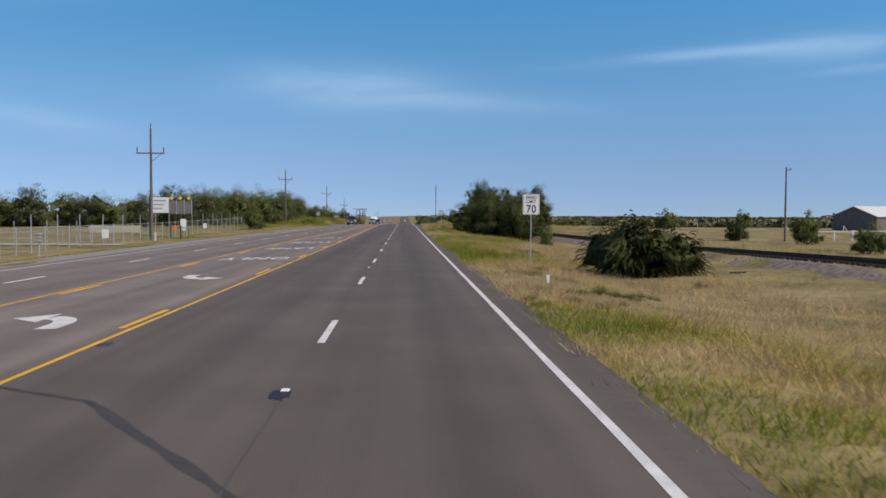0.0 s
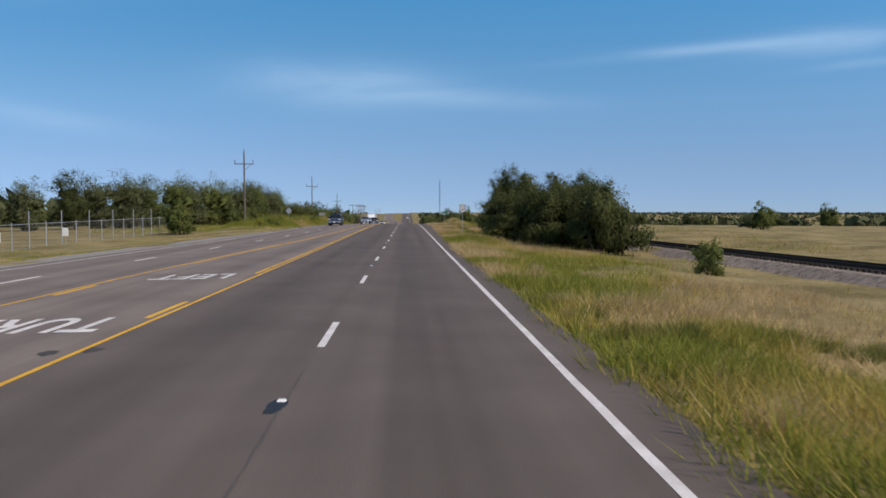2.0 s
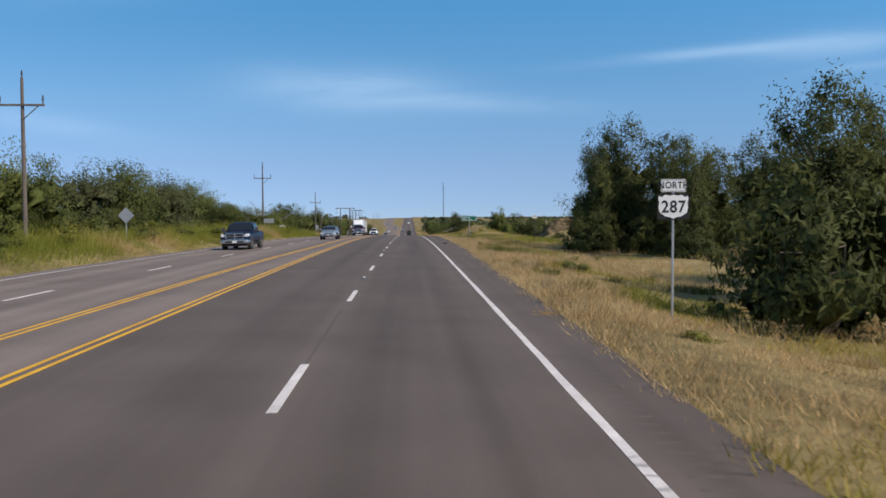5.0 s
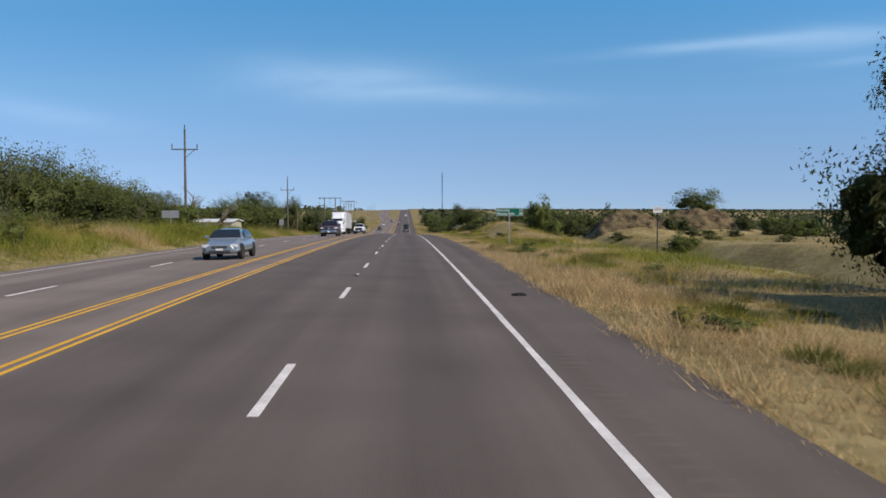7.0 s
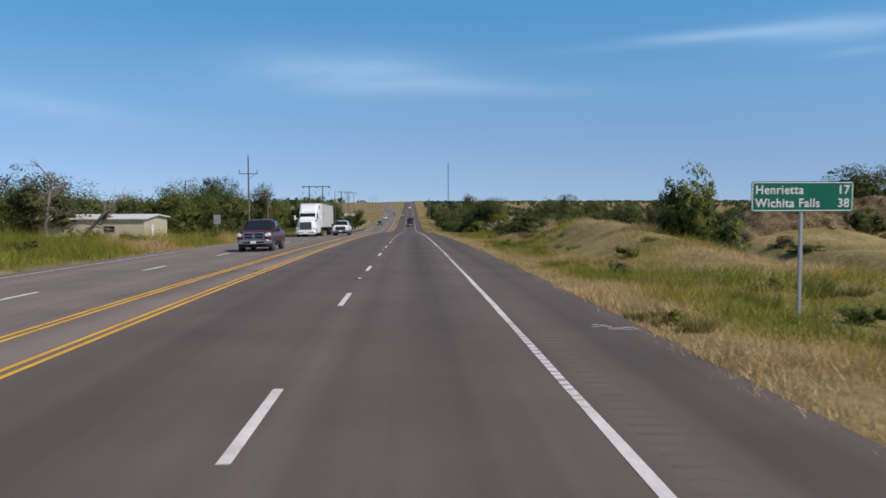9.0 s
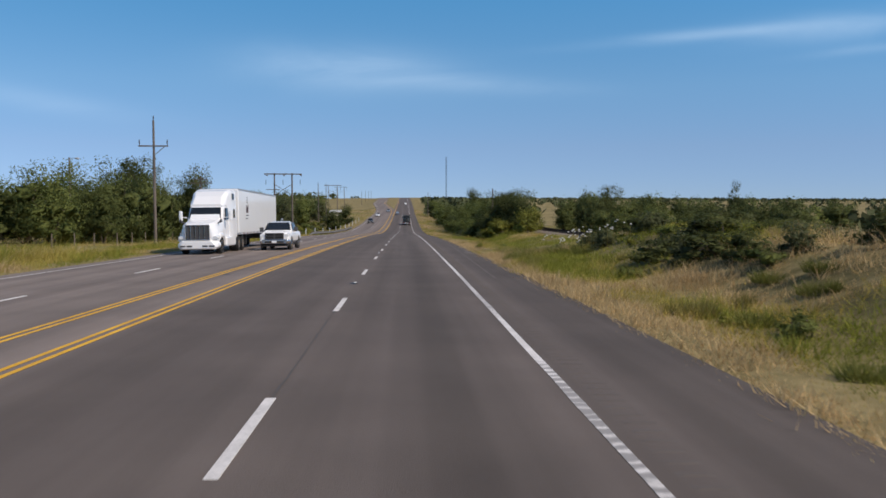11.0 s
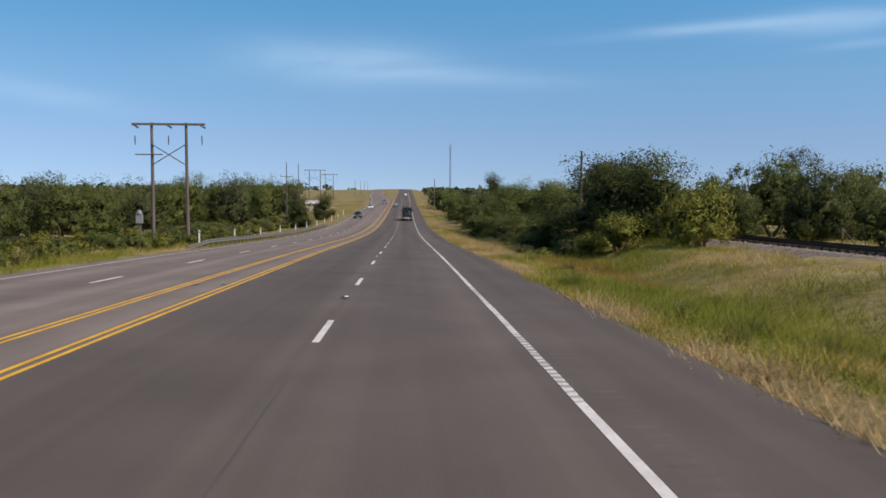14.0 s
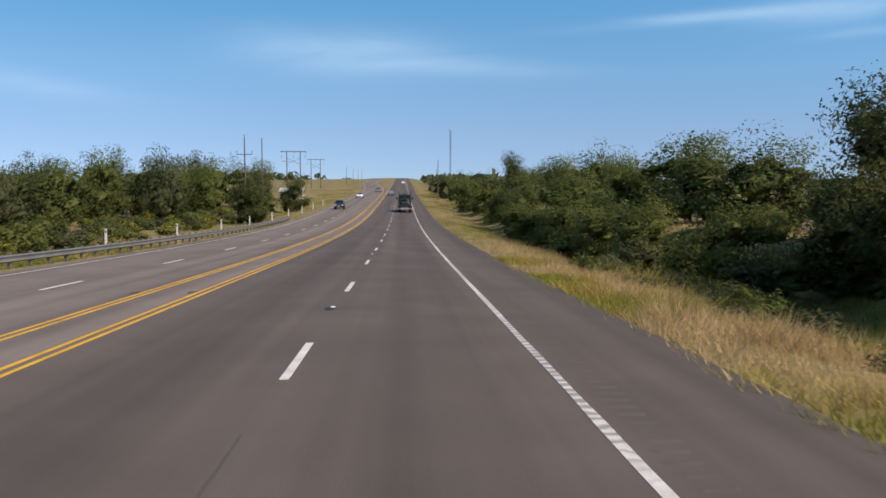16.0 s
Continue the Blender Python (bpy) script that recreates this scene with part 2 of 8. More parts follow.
LEAF_YELLOW = material("yellow_green_leaves", (0.090, 0.105, 0.015), (0.33, 0.32, 0.058), rough=0.6, scale=0.6, fine=5.0, island=0.8, thin=0.35, spec=0.25)
FAR_LEAF = material("far_brush", (0.050, 0.060, 0.030), (0.115, 0.125, 0.060), rough=0.9, scale=0.03, fine=0.4, island=0.25, spec=0.1)
BARK = material("bark", (0.05, 0.038, 0.028), (0.17, 0.135, 0.10), rough=0.9, scale=3, fine=25, bump=0.8, stretch=(1, 1, 0.3))
DEAD_WOOD = material("bleached_dead_wood", (0.09, 0.07, 0.055), (0.30, 0.25, 0.20), rough=0.9, scale=2, fine=20, bump=0.6, stretch=(1, 1, 0.3))
POLE_WOOD = material("weathered_pole_wood", (0.075, 0.06, 0.05), (0.22, 0.185, 0.155), rough=0.9, scale=2.5, fine=25, bump=0.6, stretch=(1, 1, 0.15))
GALV = material("galvanised_steel", (0.36, 0.37, 0.38), (0.58, 0.59, 0.60), rough=0.5, metal=0.6, scale=2, fine=20)
SIGN_BACK = material("bare_aluminium_sign_back", (0.30, 0.31, 0.32), (0.47, 0.48, 0.49), rough=0.5, metal=0.4, scale=2, fine=14)
SIGN_WHITE = material("white_reflective_sheeting", (0.74, 0.74, 0.72), (0.86, 0.86, 0.84), rough=0.45, scale=2, fine=20, contrast=0.3)
SIGN_BLACK = material("black_sign_ink", (0.010, 0.010, 0.010), (0.022, 0.022, 0.022), rough=0.5)
SIGN_GREEN = material("green_reflective_sheeting", (0.000, 0.115, 0.075), (0.004, 0.155, 0.100), rough=0.45, scale=2, fine=20, contrast=0.4)
RAIL_STEEL = material("rusty_rail", (0.030, 0.018, 0.012), (0.085, 0.052, 0.034), rough=0.7, metal=0.3, scale=2, fine=20)
TIE_WOOD = material("creosoted_tie", (0.018, 0.014, 0.011), (0.05, 0.04, 0.032), rough=0.9, scale=2, fine=18, bump=0.5)
RED_EARTH = material("brown_earth_bank", (0.035, 0.026, 0.016), (0.23, 0.175, 0.095), rough=0.95, scale=0.6, fine=4.0, bump=1.0, contrast=1.0, spec=0.1)
CONCRETE = material("pale_concrete", (0.42, 0.40, 0.36), (0.62, 0.60, 0.56), rough=0.9, scale=1.2, fine=20, bump=0.3)
WALL_TAN = material("tan_metal_siding", (0.42, 0.38, 0.28), (0.56, 0.52, 0.40), rough=0.6, scale=0.8, fine=12)
ROOF_WHITE = material("white_metal_roof", (0.62, 0.62, 0.60), (0.80, 0.80, 0.78), rough=0.45, scale=0.8, fine=12)
ROOF_TAN = material("tan_shingle_roof", (0.30, 0.20, 0.12), (0.46, 0.33, 0.21), rough=0.9, scale=1.5, fine=15, bump=0.6)
WALL_BROWN = material("grey_brown_wall", (0.13, 0.11, 0.095), (0.22, 0.19, 0.165), rough=0.85, scale=1.0, fine=12)
PAINT_WHITE = material("white_vehicle_paint", (0.85, 0.85, 0.85), (0.92, 0.92, 0.92), rough=0.35, scale=1, fine=8, contrast=0.25, coat=0.6)
PAINT_NAVY = material("dark_blue_vehicle_paint", (0.006, 0.010, 0.026), (0.012, 0.019, 0.042), rough=0.45, metal=0.0, scale=1, fine=8, coat=0.08, spec=0.2)
PAINT_SILVER = material("silver_blue_vehicle_paint", (0.28, 0.33, 0.38), (0.38, 0.43, 0.48), rough=0.35, metal=0.5, scale=1, fine=8, coat=0.8)
PAINT_RED = material("dark_red_vehicle_paint", (0.045, 0.006, 0.010), (0.080, 0.011, 0.017), rough=0.4, metal=0.0, scale=1, fine=8, coat=0.3)
PAINT_BLACK = material("black_vehicle_paint", (0.012, 0.012, 0.014), (0.024, 0.024, 0.027), rough=0.35, scale=1, fine=8, coat=0.25)
MACHINE = material("dark_machine_paint", (0.016, 0.020, 0.022), (0.050, 0.058, 0.060), rough=0.55, metal=0.2, scale=1.2, fine=8)
RUBBER = material("tyre_rubber", (0.012, 0.012, 0.012), (0.028, 0.028, 0.028), rough=0.85)
CHROME = material("chrome", (0.55, 0.56, 0.58), (0.72, 0.73, 0.75), rough=0.18, metal=1.0, contrast=0.2)
WINDOW = material("dark_vehicle_glass", (0.008, 0.010, 0.012), (0.016, 0.019, 0.022), rough=0.06, spec=0.7, contrast=0.2)
LENS = material("headlamp_lens", (0.62, 0.64, 0.66), (0.82, 0.84, 0.86), rough=0.12, spec=0.7, contrast=0.2)
RED_LENS = material("red_lamp_lens", (0.30, 0.010, 0.010), (0.45, 0.02, 0.02), rough=0.2, spec=0.6)
AMBER_LENS = material("amber_lamp_lens", (0.80, 0.45, 0.05), (0.90, 0.56, 0.10), rough=0.25, spec=0.6)
PLASTIC = material("grey_plastic", (0.045, 0.046, 0.048), (0.09, 0.09, 0.092), rough=0.7)
DARK_STEEL = material("dark_painted_steel", (0.030, 0.030, 0.032), (0.06, 0.06, 0.063), rough=0.6, metal=0.3)
MARQUEE = material("grey_board", (0.13, 0.12, 0.105), (0.22, 0.20, 0.18), rough=0.7, scale=2, fine=12)
ORANGE = material("orange_plastic", (0.55, 0.16, 0.02), (0.75, 0.25, 0.03), rough=0.6)
GREEN_METAL = material("green_painted_metal", (0.02, 0.08, 0.03), (0.05, 0.14, 0.06), rough=0.6)


# ---- helpers of this scene ----
class Geo:
    """Gathers vertices and faces of one part."""

    def __init__(self):
        self.v, self.f = [], []

    def add(self, verts, faces):
        n = len(self.v)
        self.v += [tuple(p) for p in verts]
        self.f += [tuple(i + n for i in q) for q in faces]
        return self

    def box(self, x0, x1, y0, y1, z0, z1):
        return self.add([(x0, y0, z0), (x1, y0, z0), (x1, y1, z0), (x0, y1, z0), (x0, y0, z1), (x1, y0, z1), (x1, y1, z1), (x0, y1, z1)],
                        [(3, 2, 1, 0), (4, 5, 6, 7), (0, 1, 5, 4), (1, 2, 6, 5), (2, 3, 7, 6), (3, 0, 4, 7)])

    def chamfer(self, x0, x1, y0, y1, z0, z1, c):
        """A box with its edges cut: three rings along z."""
        def ring(z, d):
            return [(x0 + c + d, y0 + d, z), (x1 - c - d, y0 + d, z), (x1 - d, y0 + c + d, z), (x1 - d, y1 - c - d, z),
                    (x1 - c - d, y1 - d, z), (x0 + c + d, y1 - d, z), (x0 + d, y1 - c - d, z), (x0 + d, y0 + c + d, z)]
        return self.rings([ring(z0, c * 0.7), ring(z0 + c, 0), ring(z1 - c, 0), ring(z1, c * 0.7)])

    def rings(self, rings, cap=True):
        n = len(rings[0])
        verts = [p for r in rings for p in r]
        faces = [(k * n + i, k * n + (i + 1) % n, (k + 1) * n + (i + 1) % n, (k + 1) * n + i) for k in range(len(rings) - 1) for i in range(n)]
        if cap:
            faces += [tuple(range(n - 1, -1, -1)), tuple(range((len(rings) - 1) * n, len(rings) * n))]
        return self.add(verts, faces)

    def tube(self, pts, radii, n=8):
        rings = []
        pts = [Vector(p) for p in pts]
        for i, p in enumerate(pts):
            d = (pts[min(i + 1, len(pts) - 1)] - pts[max(i - 1, 0)]).normalized()
            a = d.cross(Vector((0.31, 0.77, 0.55)) if abs(d.z) > 0.8 else Vector((0, 0, 1))).normalized()
            b = d.cross(a)
            r = radii[i] if hasattr(radii, "__len__") else radii
            rings.append([p + (a * math.cos(2 * math.pi * k / n) + b * math.sin(2 * math.pi * k / n)) * r for k in range(n)])
        return self.rings(rings)

    def disc_x(self, x0, x1, y, z, r, n=20, inner=0.0):
        """A wheel-like drum whose axle runs along x."""
        c = (x1 - x0) * 0.18
        rings = [[(x, y + rr * math.cos(2 * math.pi * k / n), z + rr * math.sin(2 * math.pi * k / n)) for k in range(n)]
                 for x, rr in ((x0, r * 0.93), (x0 + c, r), (x1 - c, r), (x1, r * 0.93))]
        return self.rings(rings)

    def moved(self, dx):
        self.v = [(x + dx, y, z) for x, y, z in self.v]
        return self

    def loft(self, stations):
        """Rounded sections along y: (y, z0, z1, half width below, half width above)."""
        rings = []
        for y, z0, z1, wb, wt in stations:
            h, c = z1 - z0, min(0.28 * (z1 - z0), 0.16)
            rings.append([(-wb + c, y, z0), (wb - c, y, z0), (wb, y, z0 + c), (wb + (wt - wb) * 0.5 + 0.02, y, z0 + h * 0.55), (wt, y, z1 - c), (wt - c, y, z1),
                          (-wt + c, y, z1), (-wt, y, z1 - c), (-wb - (wt - wb) * 0.5 - 0.02, y, z0 + h * 0.55), (-wb, y, z0 + c)])
        return self.rings(rings)


def mesh_of(name, geo, mat, smooth=False):
    me = bpy.data.meshes.new(name)
    me.from_pydata(geo.v, [], geo.f)
    me.materials.append(mat)
    if smooth:
        me.polygons.foreach_set("use_smooth", [True] * len(me.polygons))
    me.update()
    return me


def fast_mesh(name, verts, corners, mat):
    """A mesh of equal faces from arrays: verts n x 3, corners m x k."""
    me = bpy.data.meshes.new(name)
    m, k = corners.shape
    me.vertices.add(len(verts))
    me.vertices.foreach_set("co", np.ascontiguousarray(verts, dtype=np.float32).ravel())
    me.loops.add(m * k)
    me.loops.foreach_set("vertex_index", np.ascontiguousarray(corners, dtype=np.int32).ravel())
    me.polygons.add(m)
    me.polygons.foreach_set("loop_start", np.arange(0, m * k, k, dtype=np.int32))
    me.materials.append(mat)
    me.update(calc_edges=True)
    return me


def part(name, geo, mat, parent, label="", smooth=False, bevel=0.0):
    ob = new(name, mesh_of(name, geo, mat, smooth) if isinstance(geo, Geo) else geo)
    ob.parent = parent
    if bevel:
        md = ob.modifiers.new("edge", "BEVEL")
        md.width, md.segments, md.limit_method = bevel, 2, "ANGLE"
    if label:
        ob["label"] = label
    return ob


def thing(name, m, label, category, group="", kind=""):
    ob = new(name)
    ob.empty_display_size = 0.2
    ob.matrix_world = m
    return tagged(ob, label, category, group, kind)


def vnoise(x, y, scale, seed):
    """Smooth value noise in the plane, 0 to 1."""
    g = np.random.RandomState(seed).rand(64, 64)
    x, y = np.asarray(x) / scale, np.asarray(y) / scale
    i, j = np.floor(x).astype(int), np.floor(y).astype(int)
    u, v = x - i, y - j
    u, v = u * u * (3 - 2 * u), v * v * (3 - 2 * v)
    a, b, c, d = g[i % 64, j % 64], g[(i + 1) % 64, j % 64], g[i % 64, (j + 1) % 64], g[(i + 1) % 64, (j + 1) % 64]
    return (a * (1 - u) + b * u) * (1 - v) + (c * (1 - u) + d * u) * v


def text_mesh(words, size, mat, depth=0.002, stretch=1.0, align="CENTER"):
    cu = bpy.data.curves.new("writing", "FONT")
    cu.body, cu.size, cu.extrude, cu.align_x = words, size, depth, align
    cu.offset, cu.space_character = size * 0.016, 1.1
    ob = bpy.data.objects.new("writing", cu)
    scene.collection.objects.link(ob)
    bpy.context.view_layer.update()
    me = bpy.data.meshes.new_from_object(ob.evaluated_get(bpy.context.evaluated_depsgraph_get()))
    bpy.data.objects.remove(ob)
    me.materials.clear()
    me.materials.append(mat)
    if stretch != 1.0:
        me.transform(Matrix.Diagonal((1, stretch, 1, 1)))
    return me


def on_ground(x, y, rz=0.0, sink=0.0):
    return pose(x, y, float(ground_z(x, y)) - sink, 0, 0, rz)


def on_road(x, y, rz=0.0):
    """On the pavement, with its slope along and across."""
    along = math.degrees(math.atan(float(surface_z(x, y + 1) - surface_z(x, y - 1)) / 2))
    across = math.degrees(math.atan(float(surface_z(x + 0.2, y) - surface_z(x - 0.2, y)) / 0.4))
    return pose(x, y, float(surface_z(x, y)), along, -across, 0) @ pose(0, 0, 0, 0, 0, rz)



# ---- lie of the land: road profile, pavement edges, ditches, mounds, railway ----
PROFILE = [(-80, 0.0), (0, 0.0), (50, -0.03), (100, -0.04), (140, 0.02), (160, 0.04), (180, 0.02), (200, -0.07),
           (220, -0.25), (250, -0.65), (280, -1.24), (310, -1.98), (340, -2.82), (370, -3.75), (400, -4.77),
           (425, -5.72), (445, -6.49), (457, -6.92), (481, -7.64), (505, -8.14), (530, -8.36), (560, -8.35),
           (600, -8.05), (700, -7.0), (800, -5.4), (900, -3.8), (1000, -2.3), (1100, -1.0), (1200, -0.1),
           (1300, 0.1), (1500, -1.0), (2000, -6.0), (5200, -14.0)]
_py = np.arange(-120.0, 5200.0, 1.0)
_pz = np.interp(_py, [p[0] for p in PROFILE], [p[1] for p in PROFILE])
_pz = np.convolve(np.pad(_pz, 12, mode="edge"), np.hanning(27)[1:-1] / np.hanning(27)[1:-1].sum(), mode="valid")


def road_z(y):
    return np.interp(y, _py, _pz)


def ramp(a, b, v):
    u = np.clip((v - a) / (b - a), 0, 1)
    return u * u * (3 - 2 * u)


def right_edge(y):
    return np.interp(y, [0, 100, 150, 185, 235, 500, 720, 860], [4.5, 4.5, 5.1, 5.65, 6.25, 6.3, 6.3, 6.6])


def left_pair(y):
    return np.interp(y, [-100, 80, 95, 118, 140, 165, 187, 700, 760, 900, 1300], [-8.08, -8.05, -7.6, -6.5, -5.8, -5.7, -5.25, -5.25, -6.6, -14.0, -19.0])


def left_edge(y):
    return left_pair(y) - np.interp(y, [90, 165], [7.7, 8.5])


def rail_z(y):
    return np.interp(y, [-100, 0, 45, 80, 120, 145, 175, 205, 240, 290, 320, 360, 413, 480, 600, 1200], [-0.1, -0.2, -0.4, -0.9, -1.1, -1.2, -2.0, -2.6, -2.9, -3.0, -3.2, -3.6, -4.65, -5.4, -6.3, -3.0])


RAIL_X = 26.0


def hump(x, y, cx, cy, rx, ry, h, flat=2.0):
    return h * np.exp(-(np.abs((x - cx) / rx) ** flat) - (np.abs((y - cy) / ry) ** flat))


def surface_z(x, y):
    """Height of the paved road: it falls away on both sides of its crown at x = -4.5."""
    return road_z(y) + 0.017 * (1.5 - np.maximum(x, -4.5)) - 0.016 * np.clip(-4.5 - x, 0, None)


def ground_z(x, y):
    x, y = np.asarray(x, float), np.asarray(y, float)
    rz = road_z(y)
    # right of the road
    s = x - right_edge(y)
    depth = np.interp(y, [0, 100, 150, 190, 226, 260, 300, 340, 500, 700], [0.75, 0.9, 1.1, 0.7, 0.25, 0.5, 0.9, 1.15, 1.1, 0.6])
    verge = surface_z(right_edge(y), y) - 0.06 - (depth - 0.08) * ramp(0.6, 8.0, s)
    land = np.interp(y, [-100, 45, 100, 145, 157, 172, 190, 226, 262, 290, 320, 360, 413, 480, 600, 1200], [-0.6, -0.9, -1.4, -1.6, -1.1, -0.75, -0.65, -0.55, -1.2, -2.1, -2.75, -3.75, -4.9, -6.0, -7.0, -2.5])
    bed = rail_z(y) - np.clip((np.abs(x - RAIL_X) - 2.0) * 0.42, 0, 2.2)
    right = verge + (land - verge) * ramp(13, 20, x)
    right = np.maximum(right, np.where(np.abs(x - RAIL_X) < 7, bed, -99))
    cut = rail_z(y) - 0.12 + np.clip((np.abs(x - RAIL_X) - 2.6) * 0.5, 0, None)
    right = np.where((y > 150) & (y < 345), np.minimum(right, cut), right)
    right = right - 1.0 * ramp(45, 160, x) - 4.0 * ramp(300, 2500, x)
    right = right + hump(x, y, 14.8, 288, 3.4, 23, 2.5)
    right = right + hump(x, y, 14.6, 319, 4.3, 15, 2.3)
    right = right + hump(x, y, 36, 303, 6, 8, 3.0) + hump(x, y, 50, 312, 9, 7, 3.2)
    right = right + hump(x, y, 11.5, 175, 4.0, 9, 0.35)
    # left of the road
    q = left_edge(y) - x
    lz = surface_z(left_edge(y), y)
    left = lz - 0.05 - 0.55 * ramp(0.5, 9, q) * np.interp(y, [100, 170, 320, 400], [1, 0.2, 0.3, 1.2])
    left = left + hump(x, y, -18.8, 203, 3.6, 52, 0.85, 4.0) + hump(x, y, -21, 262, 4.0, 30, 0.8)
    left = left - 1.5 * ramp(40, 200, -x) - 4.0 * ramp(300, 2500, -x)
    z = np.where(x > -4.5, right, left)
    # under the pavement, and the grass strip where the carriageways part
    inside = (s < 0) & (q < 0)
    z = np.where(inside, surface_z(x, y) - 0.25, z)
    gap = ramp(735, 790, y) * ((x < -5.0) & (x > left_pair(y) + 1.2))
    z = np.where(gap > 0, surface_z(x, y) - 0.25 + 0.3 * gap, z)
    # hillside beyond the valley and far plain
    roll = 0.25 * np.sin(x * 0.05 + 1.3) * np.sin(y * 0.037) * ramp(8, 40, np.abs(x + 4.5) - 10)
    return z + roll


# ---- ground: one sheet to the horizon ----
def build_ground():
    xs = np.concatenate([-np.geomspace(4200, 60, 26), np.arange(-56, -30, 3.0), np.arange(-30, 40, 1.0), np.arange(40, 72, 3.0), np.geomspace(75, 4200, 26)])
    ys = np.concatenate([[-1500, -600, -250, -120], np.arange(-60, 660, 2.5), np.arange(660, 1300, 10.0), np.geomspace(1310, 4900, 24)])
    X, Y = np.meshgrid(xs, ys)
    Z = ground_z(X, Y)
    near = ramp(8, 16, np.abs(X + 4.8)) * (1 - ramp(60, 200, np.abs(X)))
    Z = Z + near * 0.16 * (vnoise(X, Y, 2.3, 5) - 0.5) + near * 0.25 * (vnoise(X, Y, 7.0, 6) - 0.5)
    nx, ny = len(xs), len(ys)
    idx = np.arange(nx * ny).reshape(ny, nx)
    corners = np.stack([idx[:-1, :-1], idx[:-1, 1:], idx[1:, 1:], idx[1:, :-1]], -1).reshape(-1, 4)
    me = fast_mesh("ground", np.stack([X, Y, Z], -1).reshape(-1, 3), corners, GROUND)
    me.polygons.foreach_set("use_smooth", [True] * len(me.polygons))
    tagged(new("ground", me), "dry prairie ground with straw and olive patches", "ground", kind="structure")


build_ground()


# ---- road and its paint ----
def strip(x_of, y0, y1, width, step=3.0, lift=0.006, worn=0.0, seed=0):
    """A band of paint that follows the road; worn: share of its edge that is nibbled away."""
    g = Geo()
    rng = np.random.RandomState(seed)
    ys = np.arange(y0, y1 + 0.01, step)
    for k, y in enumerate(ys):
        x = float(x_of(y))
        z = float(surface_z(x, y)) + lift
        a, b = rng.rand(2) * worn * width
        g.v += [(x - width / 2 + a, y, z), (x + width / 2 - b, y, z)]
        if k:
            n = len(g.v)
            g.f.append((n - 4, n - 3, n - 1, n - 2))
    return g


def build_road():
    g = Geo()
    ys = np.concatenate([np.arange(-60, 660, 3.048), np.arange(660, 1500, 12.0)])
    def add_sheet(cols):
        first = len(g.v)
        n = len(cols)
        for y in ys:
            for col in cols:
                x = float(col(y))
                g.v.append((x, y, float(surface_z(x, y))))
        for k in range(len(ys) - 1):
            for i in range(n - 1):
                a = first + k * n + i
                g.f.append((a, a + 1, a + n + 1, a + n))
        # edges of the slab
        for col in (0, n - 1):
            base = len(g.v)
            for k, y in enumerate(ys):
                x, yy, z = g.v[first + k * n + col]
                g.v.append((x + (-0.12 if col == 0 else 0.12), yy, z - 0.2))
            for k in range(len(ys) - 1):
                a, b = first + k * n + col, first + (k + 1) * n + col
                q = (a, b, base + k + 1, base + k)
                g.f.append(q if col == 0 else q[::-1])
    add_sheet([lambda y: -4.5, lambda y: 0.0, lambda y: 3.66, right_edge])
    add_sheet([left_edge, lambda y: left_pair(y) - 3.5, left_pair, lambda y: -4.5 if y < 735 else max(-30.0, float(left_pair(y)) + 1.2)])
    road = new("road", mesh_of("road", g, ASPHALT))
    tagged(road, "worn grey asphalt highway with a centre turn lane", "road", kind="structure")
    part("edge_line", strip(lambda y: 3.66, -20, 1280, 0.15, 1.5, worn=0.12, seed=2), EDGE_LINE, road, "white solid edge line, scuffed by tyres")
    part("edge_line", strip(lambda y: left_pair(y) - float(np.interp(y, [90, 165], [6.75, 7.5])), -20, 1280, 0.13, 1.5, worn=0.15, seed=3), WHITE_LINE, road, "white solid edge line")
    for name, x_of, y0, y1, seed in (("yellow_line", lambda y: -3.66, -20, 1000, 4), ("yellow_line", lambda y: left_pair(y) - 0.10, -20, 1000, 5)):
        part(name, strip(x_of, y0, y1, 0.11, 3.0, worn=0.08, seed=seed), YELLOW_LINE, road, "solid yellow centre line")
    # inner lines: broken along the turn lane, solid after it
    part("yellow_line", strip(lambda y: -3.88, 84, 1000, 0.11, 3.0, worn=0.08, seed=6), YELLOW_LINE, road, "solid yellow centre line")
    part("yellow_line", strip(lambda y: left_pair(y) + 0.12, 87, 1000, 0.11, 3.0, worn=0.08, seed=7), YELLOW_LINE, road, "solid yellow centre line")
    dash_mesh = {}
    for colour, mat in (("white", WHITE_LINE), ("yellow", YELLOW_LINE)):
        geo = Geo().chamfer(-0.06 if colour == "yellow" else -0.065, 0.06 if colour == "yellow" else 0.065, 0, 3.05, 0, 0.007, 0.002)
        dash_mesh[colour] = mesh_of("dash", geo, mat)

    def dash(x, y, colour="white"):
        ob = new("lane_dash", dash_mesh[colour])
        ob.parent = road
        z0, z1 = float(surface_z(x, y)), float(surface_z(x, y + 3.05))
        ob.matrix_world = pose(x, y, z0, math.degrees(math.atan2(z1 - z0, 3.05)), 0, 0)

    for k in range(-2, 62):
        dash(0.0, 16.36 + 12.192 * k)
    for k in range(-1, 52):
        y = 29.4 + 12.192 * k
        dash(float(left_pair(y + 1.5)) - 3.45, y)
    for k in range(-1, 6):
        dash(-3.88, 19.8 + 12.192 * k - (2.0 if k < 1 else 0), "yellow")
    for k in range(-1, 5):
        y = 25.0 + 12.192 * k
        dash(float(left_pair(y + 1.5)) + 0.12, y, "yellow")
    return road


road = build_road()


